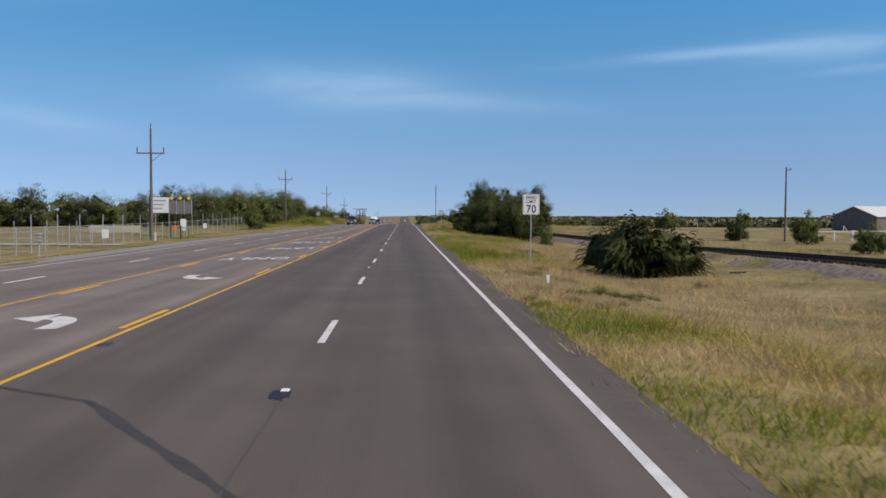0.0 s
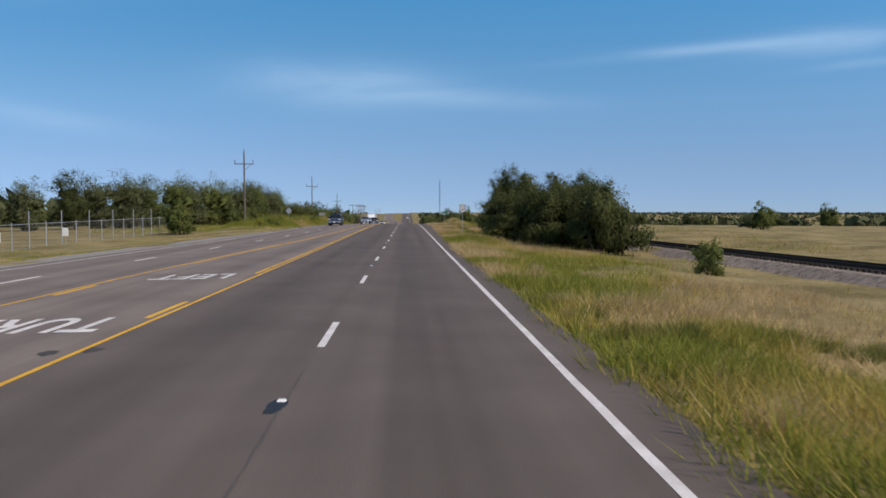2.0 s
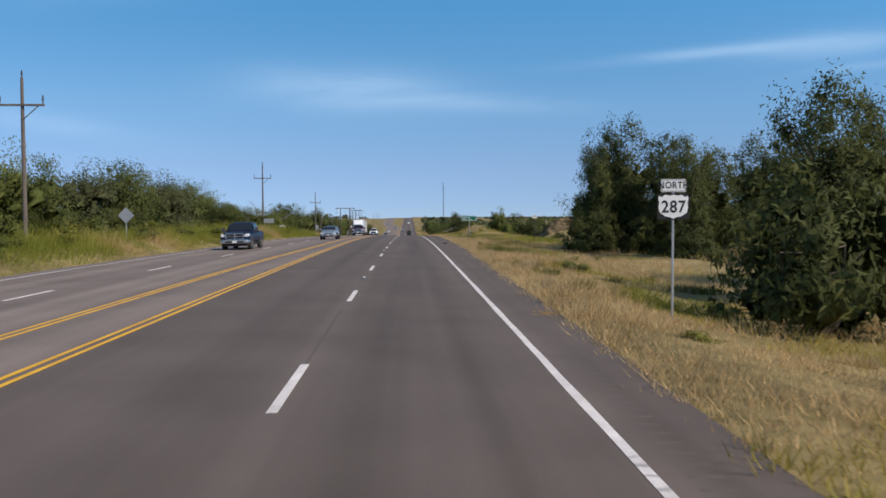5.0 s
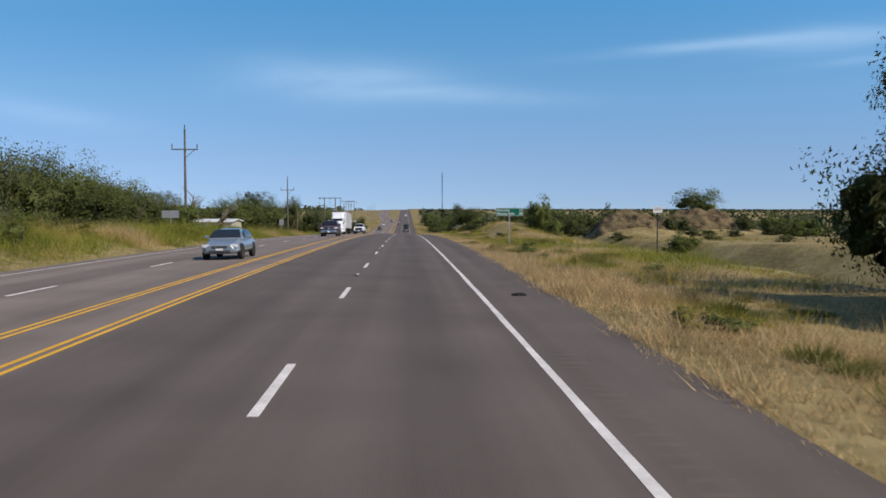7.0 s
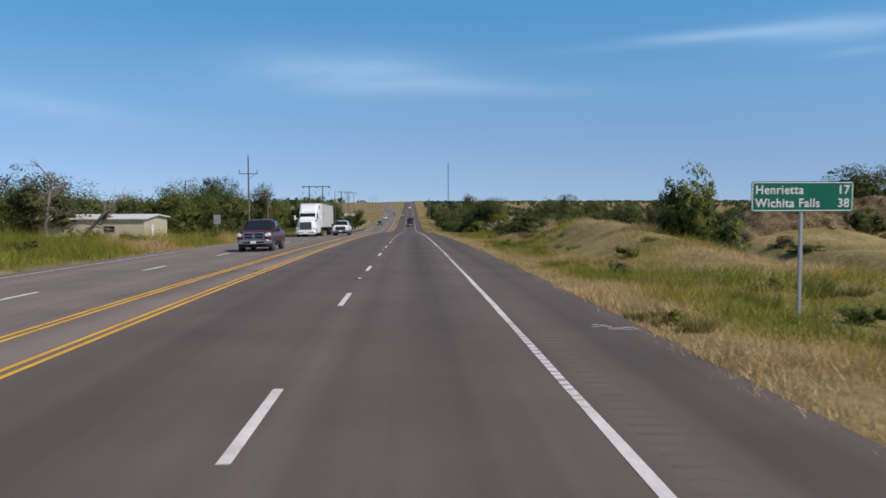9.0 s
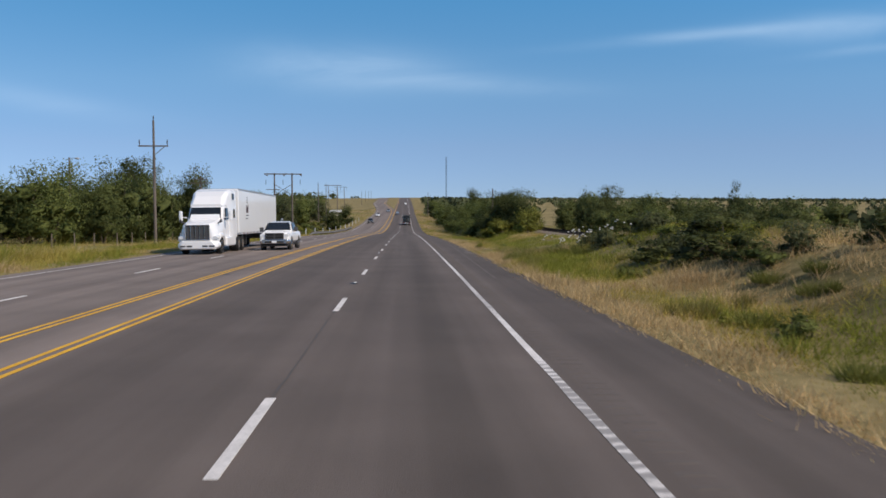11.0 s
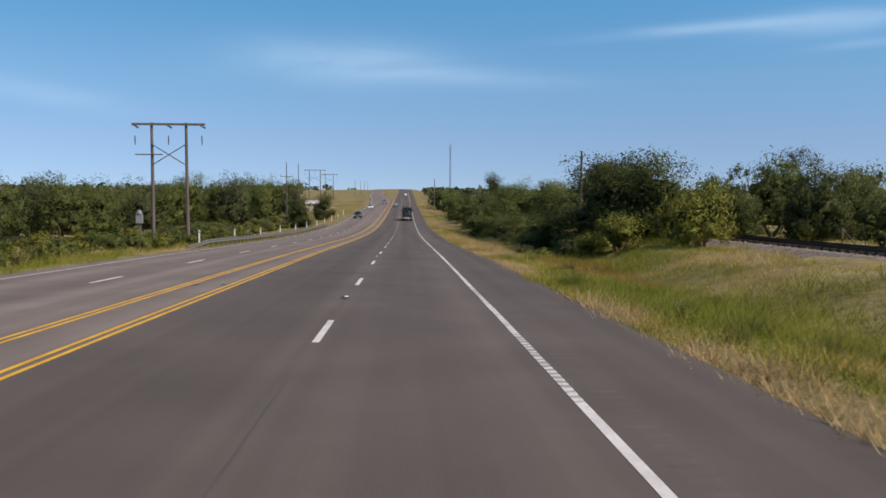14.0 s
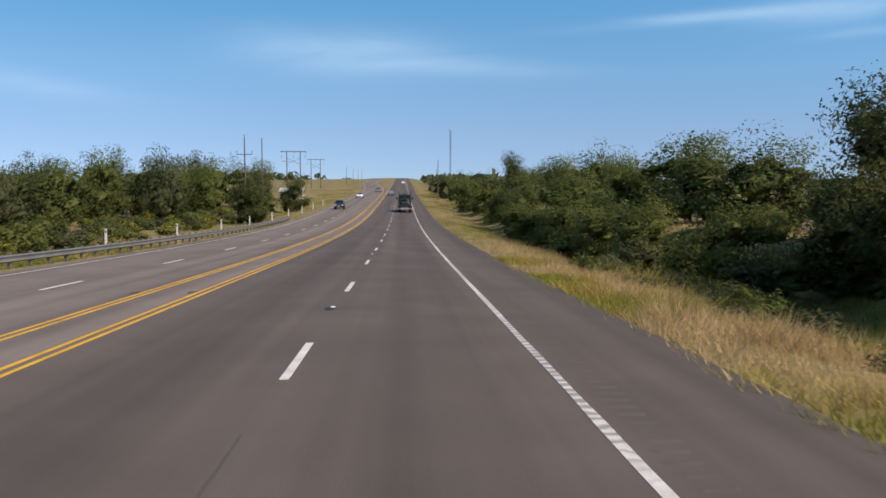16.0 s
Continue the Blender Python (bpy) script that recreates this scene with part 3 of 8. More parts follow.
def flat_shape(outline, lift=0.007):
    """A painted shape: outline points (x, y) about its own middle."""
    g = Geo()
    g.add([(x, y, lift) for x, y in outline], [tuple(range(len(outline)))])
    return g


def turn_arrow(m, label):
    """Left-turn arrow: a bent shaft and a head."""
    g = Geo()
    pts = []
    for k in range(9):
        a = k / 8 * math.pi / 2
        pts.append((0.55 - 0.75 * math.sin(a) * 0.9, -1.15 + 1.75 * (1 - math.cos(a)) + 0.3 * a))
    outer = [(0.72, -1.2)] + [(0.72 - 0.95 * (1 - math.cos(a)), -0.6 + 1.5 * math.sin(a)) for a in (0.2, 0.5, 0.8, 1.1, 1.4)]
    inner = [(0.30, -1.2)] + [(0.30 - 0.55 * (1 - math.cos(a)), -0.6 + 0.95 * math.sin(a)) for a in (0.2, 0.5, 0.8, 1.1, 1.4)]
    n = len(outer)
    g.add([(x, y, 0.007) for x, y in outer + inner], [(i, i + 1, n + i + 1, n + i) for i in range(n - 1)])
    g.add([(-0.18, 1.32, 0.007), (-0.90, 0.60, 0.007), (-0.12, -0.12, 0.007)], [(0, 1, 2)])
    ob = part("turn_arrow", g, WHITE_LINE, road, label)
    ob.matrix_world = m
    return ob


turn_arrow(on_road(-5.75, 18.9), "white painted left-turn arrow")
turn_arrow(on_road(-5.5, 30.7) @ pose(0, 0, 0, 0, 0, 180), "white painted left-turn arrow for oncoming traffic")
for words, y in (("ONLY", 43.0), ("LANE", 55.4), ("TURN", 67.4), ("LEFT", 79.4)):
    ob = part("road_word", text_mesh(words, 1.15, WHITE_LINE, 0.003, 2.5), WHITE_LINE, road, "white painted road word " + words)
    ob.matrix_world = on_road(-5.85 if y < 70 else -5.7, y + 1.1) @ pose(0, 0, 0.007, 0, 0, 180)


def wiggle(x0, y0, x1, y1, width, seed, n=14, amp=0.08, mat=TAR, name="tar_seam", label="dark tar crack seam", lift=0.004):
    rng = np.random.RandomState(seed)
    g = Geo()
    for k in range(n + 1):
        u = k / n
        x, y = x0 + (x1 - x0) * u + rng.uniform(-amp, amp), y0 + (y1 - y0) * u
        w = width * rng.uniform(0.45, 1.3) / 2
        dx, dy = -(y1 - y0), (x1 - x0)
        q = math.hypot(dx, dy)
        g.v += [(x + dx / q * w, y + dy / q * w, float(surface_z(x, y)) + lift), (x - dx / q * w, y - dy / q * w, float(surface_z(x, y)) + lift)]
        if k:
            m = len(g.v)
            g.f.append((m - 4, m - 2, m - 1, m - 3))
    return part(name, g, mat, road, label)


# seam between the two lanes, a bent dark strip, a shoulder drag mark
for k, (a, b) in enumerate(((3, 12), (19.5, 27), (44, 50.5), (57, 63), (92, 99), (106, 112), (116, 122), (140, 148), (153, 160), (178, 184.5), (203, 210), (226, 233), (287, 298), (312, 318), (322, 331), (346, 353), (358, 367), (371, 378), (383, 391), (395, 402), (407, 416))):
    wiggle(0.02, a, -0.03, b, 0.030, 40 + k, n=24, amp=0.010, mat=SEAM)
for k, (xa, ya, xb, yb, w) in enumerate(((0.62, 7.2, 0.10, 8.5, 0.12), (0.10, 8.5, -2.2, 11.75, 0.13), (-2.2, 11.75, -3.6, 12.5, 0.10))):
    wiggle(xa, ya, xb, yb, w, 70 + k, n=10, amp=0.015, mat=DARK_MARK, name="stain", label="dark bent strip across the lane")
for k, (xa, ya, xb, yb) in enumerate(((4.9, 308, 5.5, 352),)):
    wiggle(xa, ya, xb, yb, 0.11, 90 + k, n=40, amp=0.02, mat=DRAG, name="stain", label="faint dark drag mark along the shoulder")


def road_marker(y):
    """A raised reflective marker with a dark bitumen smear round it."""
    rng = random.Random(int(y))
    t = thing("road_marker", on_road(-0.05, y), "small raised white road marker on a tar smear", "road marker", "raised markers along the lane line")
    part("marker_body", Geo().rings([[(-0.055, -0.055, 0.006), (0.055, -0.055, 0.006), (0.055, 0.055, 0.006), (-0.055, 0.055, 0.006)],
                                     [(-0.04, -0.03, 0.026), (0.04, -0.03, 0.026), (0.04, 0.03, 0.026), (-0.04, 0.03, 0.026)]]), SIGN_WHITE, t)
    pts = []
    for k in range(18):
        a = 2 * math.pi * k / 18
        r = rng.uniform(0.6, 1.25)
        pts.append((0.13 * r * math.cos(a) - 0.03, 0.36 * r * math.sin(a) - 0.24))
    part("tar_smear", flat_shape(pts, 0.005), TAR, t, "black tar smear")


for k in range(0, 24):
    road_marker(12.45 + 24.384 * k)


def line_smear(x, y, seed):
    """A ragged dark smear of old marker glue beside a yellow line."""
    rng = random.Random(seed)
    pts = []
    for k in range(16):
        a = 2 * math.pi * k / 16
        r = rng.uniform(0.55, 1.25)
        pts.append((0.13 * r * math.cos(a), 0.30 * r * math.sin(a)))
    ob = part("glue_smear", flat_shape(pts, 0.0), DARK_MARK, road, "dark ragged smear beside a yellow line")
    ob.matrix_world = on_road(x, y) @ pose(0, 0, 0.004)


for k in range(0, 18):
    y = 15.6 + 24.384 * k
    for n, x in enumerate((-4.06, -3.50)):
        if (k * 3 + n) % 4:
            line_smear(x, y + 0.3 * n, 500 + k * 4 + n)
    if k > 3:
        for n, x in enumerate((-0.30, 0.34)):
            if (k + n) % 3:
                line_smear(float(left_pair(y)) + x, y, 700 + k * 4 + n)


# rumble grooves beside the edge line: low ribs
def rumble(y0, y1, x0, x1, mat):
    g = Geo()
    for y in np.arange(y0, y1, 0.36):
        z, zr = float(surface_z(x0, y)), float(surface_z(x1, y))
        o = float(0.03 * math.sin(y * 3.1))
        h = 0.0012 + 0.0022 * float(ramp(120, 190, y))
        g.add([(x0 + o, y, z - 0.004), (x1 + o, y, zr - 0.004), (x1 + o, y + 0.16, zr - 0.004), (x0 + o, y + 0.16, z - 0.004), (x0 + 0.11, y + 0.08, z + 0.002 + h), (x1 - 0.11, y + 0.08, zr + 0.004 + h)],
              [(0, 1, 5, 4), (2, 3, 4, 5), (0, 4, 3), (1, 2, 5)])
    tagged(part("rumble_ribs", g, mat, road, "worn rumble strip ribs"), kind="stuff")


rumble(2, 150, 3.92, 4.36, DRAG)
rumble(150, 262, 3.90, 4.44, DRAG)
rumble(262, 440, 3.90, 4.30, DRAG)


def scrawl(x, y, mat, label, seed, w=0.5):
    """Survey paint marks on the shoulder."""
    rng = random.Random(seed)
    for k in range(4):
        a = rng.uniform(-0.2, 0.2)
        g = Geo()
        n = 9
        for i in range(n):
            u = i / (n - 1)
            px, py = (u - 0.5) * w * (1.2 - 0.2 * k) + a, 0.05 * math.sin(u * 7 + k * 2) + (k - 1) * 0.19
            g.v += [(x + px, y + py - 0.02, float(surface_z(x, y)) + 0.006), (x + px, y + py + 0.02, float(surface_z(x, y)) + 0.006)]
            if i:
                m = len(g.v)
                g.f.append((m - 4, m - 2, m - 1, m - 3))
        part("survey_mark", g, mat, road, label)


scrawl(4.7, 148.0, YELLOW_LINE, "yellow sprayed survey mark", 1, 0.4)
scrawl(5.6, 244.6, WHITE_LINE, "faded white sprayed survey mark", 2, 0.5)
scrawl(5.9, 335.4, WHITE_LINE, "faded white sprayed survey mark", 3, 0.3)
scrawl(5.75, 331.5, WHITE_LINE, "faded white sprayed survey mark", 4, 0.6)

# gravel strip along the far side, and driveway
gr = Geo()
for k, y in enumerate(np.arange(-40, 150, 3.0)):
    x = float(left_edge(y))
    w = 1.9 * float(1 - ramp(110, 148, y))
    gr.v += [(x - w - 0.4, y, float(ground_z(x - w - 0.4, y)) + 0.03), (x + 0.05, y, float(surface_z(x, y)) + 0.004)]
    if k:
        n = len(gr.v)
        gr.f.append((n - 4, n - 3, n - 1, n - 2))
tagged(new("gravel_shoulder", mesh_of("gravel_shoulder", gr, GRAVEL)), "pale gravel strip beside the asphalt", "road shoulder", kind="structure")


# ---- railway ----
def build_railway():
    g = Geo()
    ys = np.arange(-60, 760, 4.0)
    offs = [(-4.6, -1.1), (-2.0, 0.0), (2.0, 0.0), (4.6, -1.1)]
    for k, y in enumerate(ys):
        for dx, dz in offs:
            g.v.append((RAIL_X + dx + 0.12 * math.sin(y * 1.3 + dx), y, float(rail_z(y)) + dz * 0.95 + 0.06))
        if k:
            n = len(g.v)
            for i in range(3):
                g.f.append((n - 8 + i, n - 7 + i, n - 3 + i, n - 4 + i))
    t = thing("railway", pose(0, 0, 0), "single railway track on a grey ballast bed", "railway track", kind="structure")
    part("ballast", g, BALLAST, t, "grey crushed-stone ballast")
    rng = np.random.RandomState(11)
    st = Geo()
    for _ in range(5200):
        y = rng.uniform(20, 200) if rng.rand() < 0.55 else rng.uniform(340, 450)
        dx = rng.uniform(-5.2, 2)
        z = float(rail_z(y)) + 0.06 - max(0.0, (abs(dx) - 2.0) * 0.40)
        s = rng.uniform(0.035, 0.11)
        x = RAIL_X + dx
        st.add([(x - s, y, z), (x, y - s, z), (x + s, y, z), (x, y + s, z), (x, y, z + s * 1.1)], [(0, 1, 4), (1, 2, 4), (2, 3, 4), (3, 0, 4)])
    tagged(part("stones", st, BALLAST, t, "loose ballast stones"), kind="stuff")
    tie = mesh_of("tie", Geo().box(-1.3, 1.3, -0.115, 0.115, -0.03, 0.17), TIE_WOOD)
    near = [y for y in np.arange(35, 150, 0.56)] + [y for y in np.arange(352, 420, 0.9)]
    for y in near[:290]:
        ob = new("railway_tie", tie)
        ob.parent = t
        ob.matrix_world = pose(RAIL_X, y, float(rail_z(y)) + 0.05, 0, 0, 0)
    rest = Geo()
    for y in np.concatenate([np.arange(-40, 35, 0.7), np.arange(150, 352, 0.9), np.arange(420, 740, 1.2)]):
        z = float(rail_z(y)) + 0.05
        rest.box(RAIL_X - 1.3, RAIL_X + 1.3, y - 0.115, y + 0.115, z - 0.03, z + 0.17)
    tagged(part("railway_ties", rest, TIE_WOOD, t), kind="stuff")
    for dx in (-0.72, 0.72):
        r = Geo()
        for k, y in enumerate(ys):
            z = float(rail_z(y)) + 0.21
            prof = [(-0.075, 0), (0.075, 0), (0.075, 0.02), (0.015, 0.04), (0.015, 0.13), (0.038, 0.14), (0.038, 0.18), (-0.038, 0.18), (-0.038, 0.14), (-0.015, 0.13), (-0.015, 0.04), (-0.075, 0.02)]
            r.v += [(RAIL_X + dx + a, y, z + b) for a, b in prof]
            if k:
                n = len(r.v)
                r.f += [(n - 24 + i, n - 24 + (i + 1) % 12, n - 12 + (i + 1) % 12, n - 12 + i) for i in range(12)]
        part("rail", r, RAIL_STEEL, t, "rust-brown steel rail")


build_railway()


# ---- trees ----
def leaf_cloud(rng, centres, radii, per, size, squash=0.8, heart=None, power=0.6):
    """Leaves as small blades set round clump centres, turned outwards; returns arrays of corners, faces and soft normals."""
    c = np.repeat(centres, per, axis=0)
    r = np.repeat(radii, per)
    d = rng.normal(size=(len(c), 3))
    d /= np.linalg.norm(d, axis=1)[:, None]
    rad = r * rng.uniform(0.12, 1.0, len(c)) ** power
    p = c + d * rad[:, None] * np.array([1, 1, squash])
    out = p - heart
    out /= np.linalg.norm(out, axis=1)[:, None] + 1e-6
    soft = 0.55 * d + 0.6 * out + np.array([0, 0, 0.12]) + rng.normal(size=d.shape) * 0.16
    soft /= np.linalg.norm(soft, axis=1)[:, None]
    n = soft + rng.normal(size=d.shape) * 0.5
    n /= np.linalg.norm(n, axis=1)[:, None]
    n *= np.sign((n * soft).sum(1))[:, None]
    a = np.cross(n, rng.normal(size=n.shape))
    a /= np.linalg.norm(a, axis=1)[:, None] + 1e-9
    b = np.cross(n, a)
    s = (size * rng.uniform(0.55, 1.35, len(c)))[:, None]
    w = s * rng.uniform(0.42, 0.75, len(c))[:, None]
    v = np.stack([p - a * s, p + b * w * 1.25 + n * s * 0.1, p + a * s], 1)
    v = np.where((np.cross(v[:, 1] - v[:, 0], v[:, 2] - v[:, 0]) * n).sum(1)[:, None, None] < 0, v[:, ::-1], v)
    k = np.arange(len(c))[:, None] * 3 + np.arange(3)
    return v.reshape(-1, 3), k, np.repeat(soft, 3, axis=0)


def add_hearts(rng, lobes, height, v, k, soft, n=8, m=5):
    """The dense inner foliage: a small uneven dark mass in the middle of every lobe, so that no daylight shows through the crown."""
    V, K, S = [v], [k], [soft]
    base = len(v)
    a = np.arange(n) * 2 * np.pi / n
    for lx, ly, lz, lr in lobes:
        if lz > 0.66 * height:
            continue
        pts = [(0, 0, -1.0)]
        for j in range(1, m):
            b = -np.pi / 2 + np.pi * j / m
            pts += [(math.cos(b) * math.cos(q), math.cos(b) * math.sin(q), math.sin(b)) for q in a + 0.4 * j]
        d = np.array(pts + [(0, 0, 1.0)])
        p = d * (lr * 0.48 * rng.uniform(0.55, 1.3, len(d)))[:, None] * np.array([1, 1, 0.85]) + np.array([lx * 0.9, ly * 0.9, min(lz - 0.1 * lr, height * 0.86 - lr * 0.5)])
        tri = [(0, 1 + (i + 1) % n, 1 + i) for i in range(n)]
        for j in range(m - 2):
            for i in range(n):
                q0, q1, r0, r1 = 1 + j * n + i, 1 + j * n + (i + 1) % n, 1 + (j + 1) * n + i, 1 + (j + 1) * n + (i + 1) % n
                tri += [(q0, q1, r1), (q0, r1, r0)]
        top = len(d) - 1
        tri += [(top, 1 + (m - 2) * n + i, 1 + (m - 2) * n + (i + 1) % n) for i in range(n)]
        V.append(p)
        K.append(np.array(tri) + base)
        S.append(d * 0.6 + rng.normal(size=d.shape) * 0.6)
        base += len(d)
    soft = np.concatenate(S)
    return np.concatenate(V), np.concatenate(K), soft / (np.linalg.norm(soft, axis=1)[:, None] + 1e-6)


def make_tree(name, seed, height, spread, bare, leaf_mat, clumps, per, leaf, stems=1, lean=0.0, ragged=1.0, bark=None, squash=0.8, low=0.2, skirt=5):
    """A tree at the origin: trunk with limbs that reach into the clumps of an uneven crown. bare: height of the lowest leaves."""
    rng = np.random.RandomState(seed)
    bark = bark or BARK
    t = new(name)
    t.empty_display_size = 0.2
    lobes = []
    for k in range(max(4, clumps // 9)):
        a = rng.uniform(0, 2 * math.pi)
        q = rng.uniform(0.0, 0.66)
        lobes.append((math.cos(a) * q * spread / 2, math.sin(a) * q * spread / 2, bare + (height - bare) * rng.uniform(low, 0.88) * (1 - 0.35 * q), rng.uniform(0.28, 0.5) * spread / 2))
    for k in range(skirt):
        a = 2 * math.pi * (k + 0.4 * rng.rand()) / skirt
        q = rng.uniform(0.40, 0.62) * spread / 2
        lobes.append((math.cos(a) * q, math.sin(a) * q, bare + (height - bare) * rng.uniform(0.14, 0.26), rng.uniform(0.26, 0.36) * spread / 2))
    full = name in ("round_tree", "thicket_tree", "willow_bush", "brush")
    if full:
        for k in range(6):
            a = 2 * math.pi * (k + 0.5 * rng.rand()) / 6
            q = rng.uniform(0.18, 0.46) * spread / 2
            lobes.append((math.cos(a) * q, math.sin(a) * q, bare + (height - bare) * rng.uniform(0.48, 0.74), rng.uniform(0.30, 0.42) * spread / 2))
    cs, rs, tries = [], [], 0
    while len(cs) < clumps:
        tries += 1
        lx, ly, lz, lr = lobes[tries % len(lobes)]
        d = rng.normal(size=3)
        d /= np.linalg.norm(d)
        p = np.array([lx, ly, lz]) + d * lr * rng.uniform(0.40, 1.0) * np.array([1, 1, 0.85])
        if p[2] < bare * rng.uniform(0.8, 1.2) or p[2] > height:
            continue
        cs.append(p)
        rs.append(rng.uniform(0.07 if full else 0.055, 0.15 if full else 0.135) * spread * (0.7 + 0.3 * ragged))
    for _ in range(int(clumps * (0.03 if full else 0.07) * ragged)):
        p = cs[rng.randint(len(cs))]
        out = p - np.array([0, 0, height * 0.45])
        out = out / (np.linalg.norm(out) + 1e-6)
        cs.append(p + out * rng.uniform(0.0, 0.05) * spread)
        rs.append(rng.uniform(0.03, 0.06) * spread)
    cs, rs = np.array(cs), np.array(rs)
    cs[:, 2] = np.clip(cs[:, 2], 0.25, height)
    v, k, soft = leaf_cloud(rng, cs, rs, int(per * 1.5), leaf * 1.12, squash, np.array([0, 0, height * 0.42]), 0.6 if full else 0.85)
    v[:, 2] *= 0.97 * height / np.percentile(v[:, 2], 99.7)
    v, k, soft = add_hearts(rng, lobes, height, v, k, soft)
    v[:, 2] = np.maximum(v[:, 2], 0.05)
    g = Geo()
    base_r = 0.028 * height + 0.03
    for sidx in range(stems):
        a = 2 * math.pi * sidx / stems + rng.rand()
        o = np.array([math.cos(a), math.sin(a), 0]) * (0.0 if stems == 1 else 0.18 * spread / 4)
        fork = np.array([lean + o[0] * 3, o[1] * 3, max(bare, height * 0.3)])
        r0 = base_r / (1 if stems == 1 else 1.5)
        mid = (o + fork) / 2 + rng.normal(size=3) * 0.06 * height * np.array([1, 1, 0])
        g.tube([o - np.array([0, 0, 0.3]), o + np.array([0, 0, 0.15]), mid, fork], [r0 * 1.5, r0 * 1.1, r0 * 0.9, r0 * 0.7], 7 if stems < 3 else 5)
        for j in range(7 if stems == 1 else 3):
            tip = cs[rng.randint(len(cs))]
            m1 = fork + (tip - fork) * 0.5 + rng.normal(size=3) * 0.05 * spread
            g.tube([fork - np.array([0, 0, 0.1]), m1, tip], [r0 * 0.5, r0 * 0.3, r0 * 0.08], 4 if stems < 3 else 3)
    tk = part("trunk", g, bark, t)
    if stems > 2:
        tagged(tk, kind="stuff")
    me = fast_mesh("crown", v, k, leaf_mat)
    me.normals_split_custom_set_from_vertices(soft.tolist())
    part("crown", me, leaf_mat, t)
    return t


def drooping_bush(seed, x, y, rx, ry, h, sprays, label):
    """A wide mesquite bush: a dark inside and hundreds of feathery sprays that arch over and hang, each with two rows of leaflets."""
    rng = np.random.RandomState(seed)
    t = thing("mesquite_bush", on_ground(x, y, 0, 0.1), label, "bush", "trees along the railway side")
    n = 24
    u = (np.arange(n) + 0.5) / n
    V, S = [], []
    for _ in range(sprays):
        a, e = rng.uniform(0, 2 * math.pi), math.asin(rng.uniform(0.05, 1.0))
        q = rng.uniform(0.50, 0.90) * (1 + math.cos(e) * (0.14 * math.sin(3 * a + 1.0) + 0.10 * math.sin(5 * a)))
        base = np.array([rx * q * math.cos(e) * math.cos(a), ry * q * math.cos(e) * math.sin(a), 0.2 + (h - 0.35) * q * math.sin(e)])
        a += rng.normal(0, 0.35)
        way = np.array([math.cos(a) * (0.45 + 0.55 * math.cos(e)), math.sin(a) * (0.45 + 0.55 * math.cos(e)), 0.55 * math.sin(e) + 0.05])
        side = np.array([-math.sin(a), math.cos(a), 0.0])
        length = rng.uniform(0.38, 0.82)
        axis = base + np.outer(u, way) * length - np.outer(u ** 2, (0, 0, 1)) * length * rng.uniform(0.45, 0.95)
        fall = way - np.outer(2 * u, (0, 0, 1)) * 0.7
        fall /= np.linalg.norm(fall, axis=1)[:, None]
        for sgn in (-1, 1):
            tip = axis + (sgn * side * 0.75 + fall * 0.5 - np.array([0, 0, 0.35])) * (0.115 * (1.15 - 0.6 * u) * rng.uniform(0.8, 1.25, n))[:, None]
            w = fall * 0.022
            V.append(np.stack([axis - w, axis + w, tip], 1).reshape(-1, 3))
            out = np.array([math.cos(a) * math.cos(e), math.sin(a) * math.cos(e), 0.35 + 0.5 * math.sin(e)]) + rng.normal(0, 0.3, 3)
            S.append(np.repeat((out + sgn * side * 0.25)[None], 3 * n, 0))
    v, soft = np.concatenate(V), np.concatenate(S)
    k = np.arange(len(v)).reshape(-1, 3)
    lobes = [(rx * 0.42 * math.cos(a), ry * 0.42 * math.sin(a), h * 0.36, 0.95 * min(rx, h)) for a in np.arange(5) * 2 * math.pi / 5] + [(0, 0, h * 0.52, 0.9 * min(rx, h))]
    v, k, soft = add_hearts(rng, lobes, h, v, k, soft / np.linalg.norm(soft, axis=1)[:, None])
    v[:, 2] = np.maximum(v[:, 2], 0.06)
    me = fast_mesh("crown", v, k, LEAF_DARK)
    me.normals_split_custom_set_from_vertices(soft.tolist())
    part("crown", me, LEAF_DARK, t)
    for j in range(7):
        a = 0.9 * j
        part("stem", Geo().tube([(0.15 * math.cos(a), 0.15 * math.sin(a), -0.2), (0.8 * math.cos(a), 0.7 * math.sin(a), h * 0.35), (rx * 0.6 * math.cos(a), ry * 0.6 * math.sin(a), h * 0.72)], [0.07, 0.05, 0.015], 5), BARK, t)


PROTO = {}


def tree(kind, x, y, height, width=None, label="", category="tree", group="", rz=None):
    """A copy of a prototype, scaled to the height and width given, standing on the ground."""
    if kind.startswith("oak") and 150 < y < 275 and x > -46:
        kind = "near_" + kind
    ob, h0, w0 = PROTO[kind]
    i = tree.count
    tree.count += 1
    sz = height / h0
    sx = (width / w0) if width else sz
    rz = (i * 67.0) % 360 if rz is None else rz
    ob.scale = (sx, sx, sz)
    c = copy_thing(ob, on_ground(x, y, rz, 0.12))
    ob.scale = (1, 1, 1)
    tagged(c, label, category, group, "")
    return c


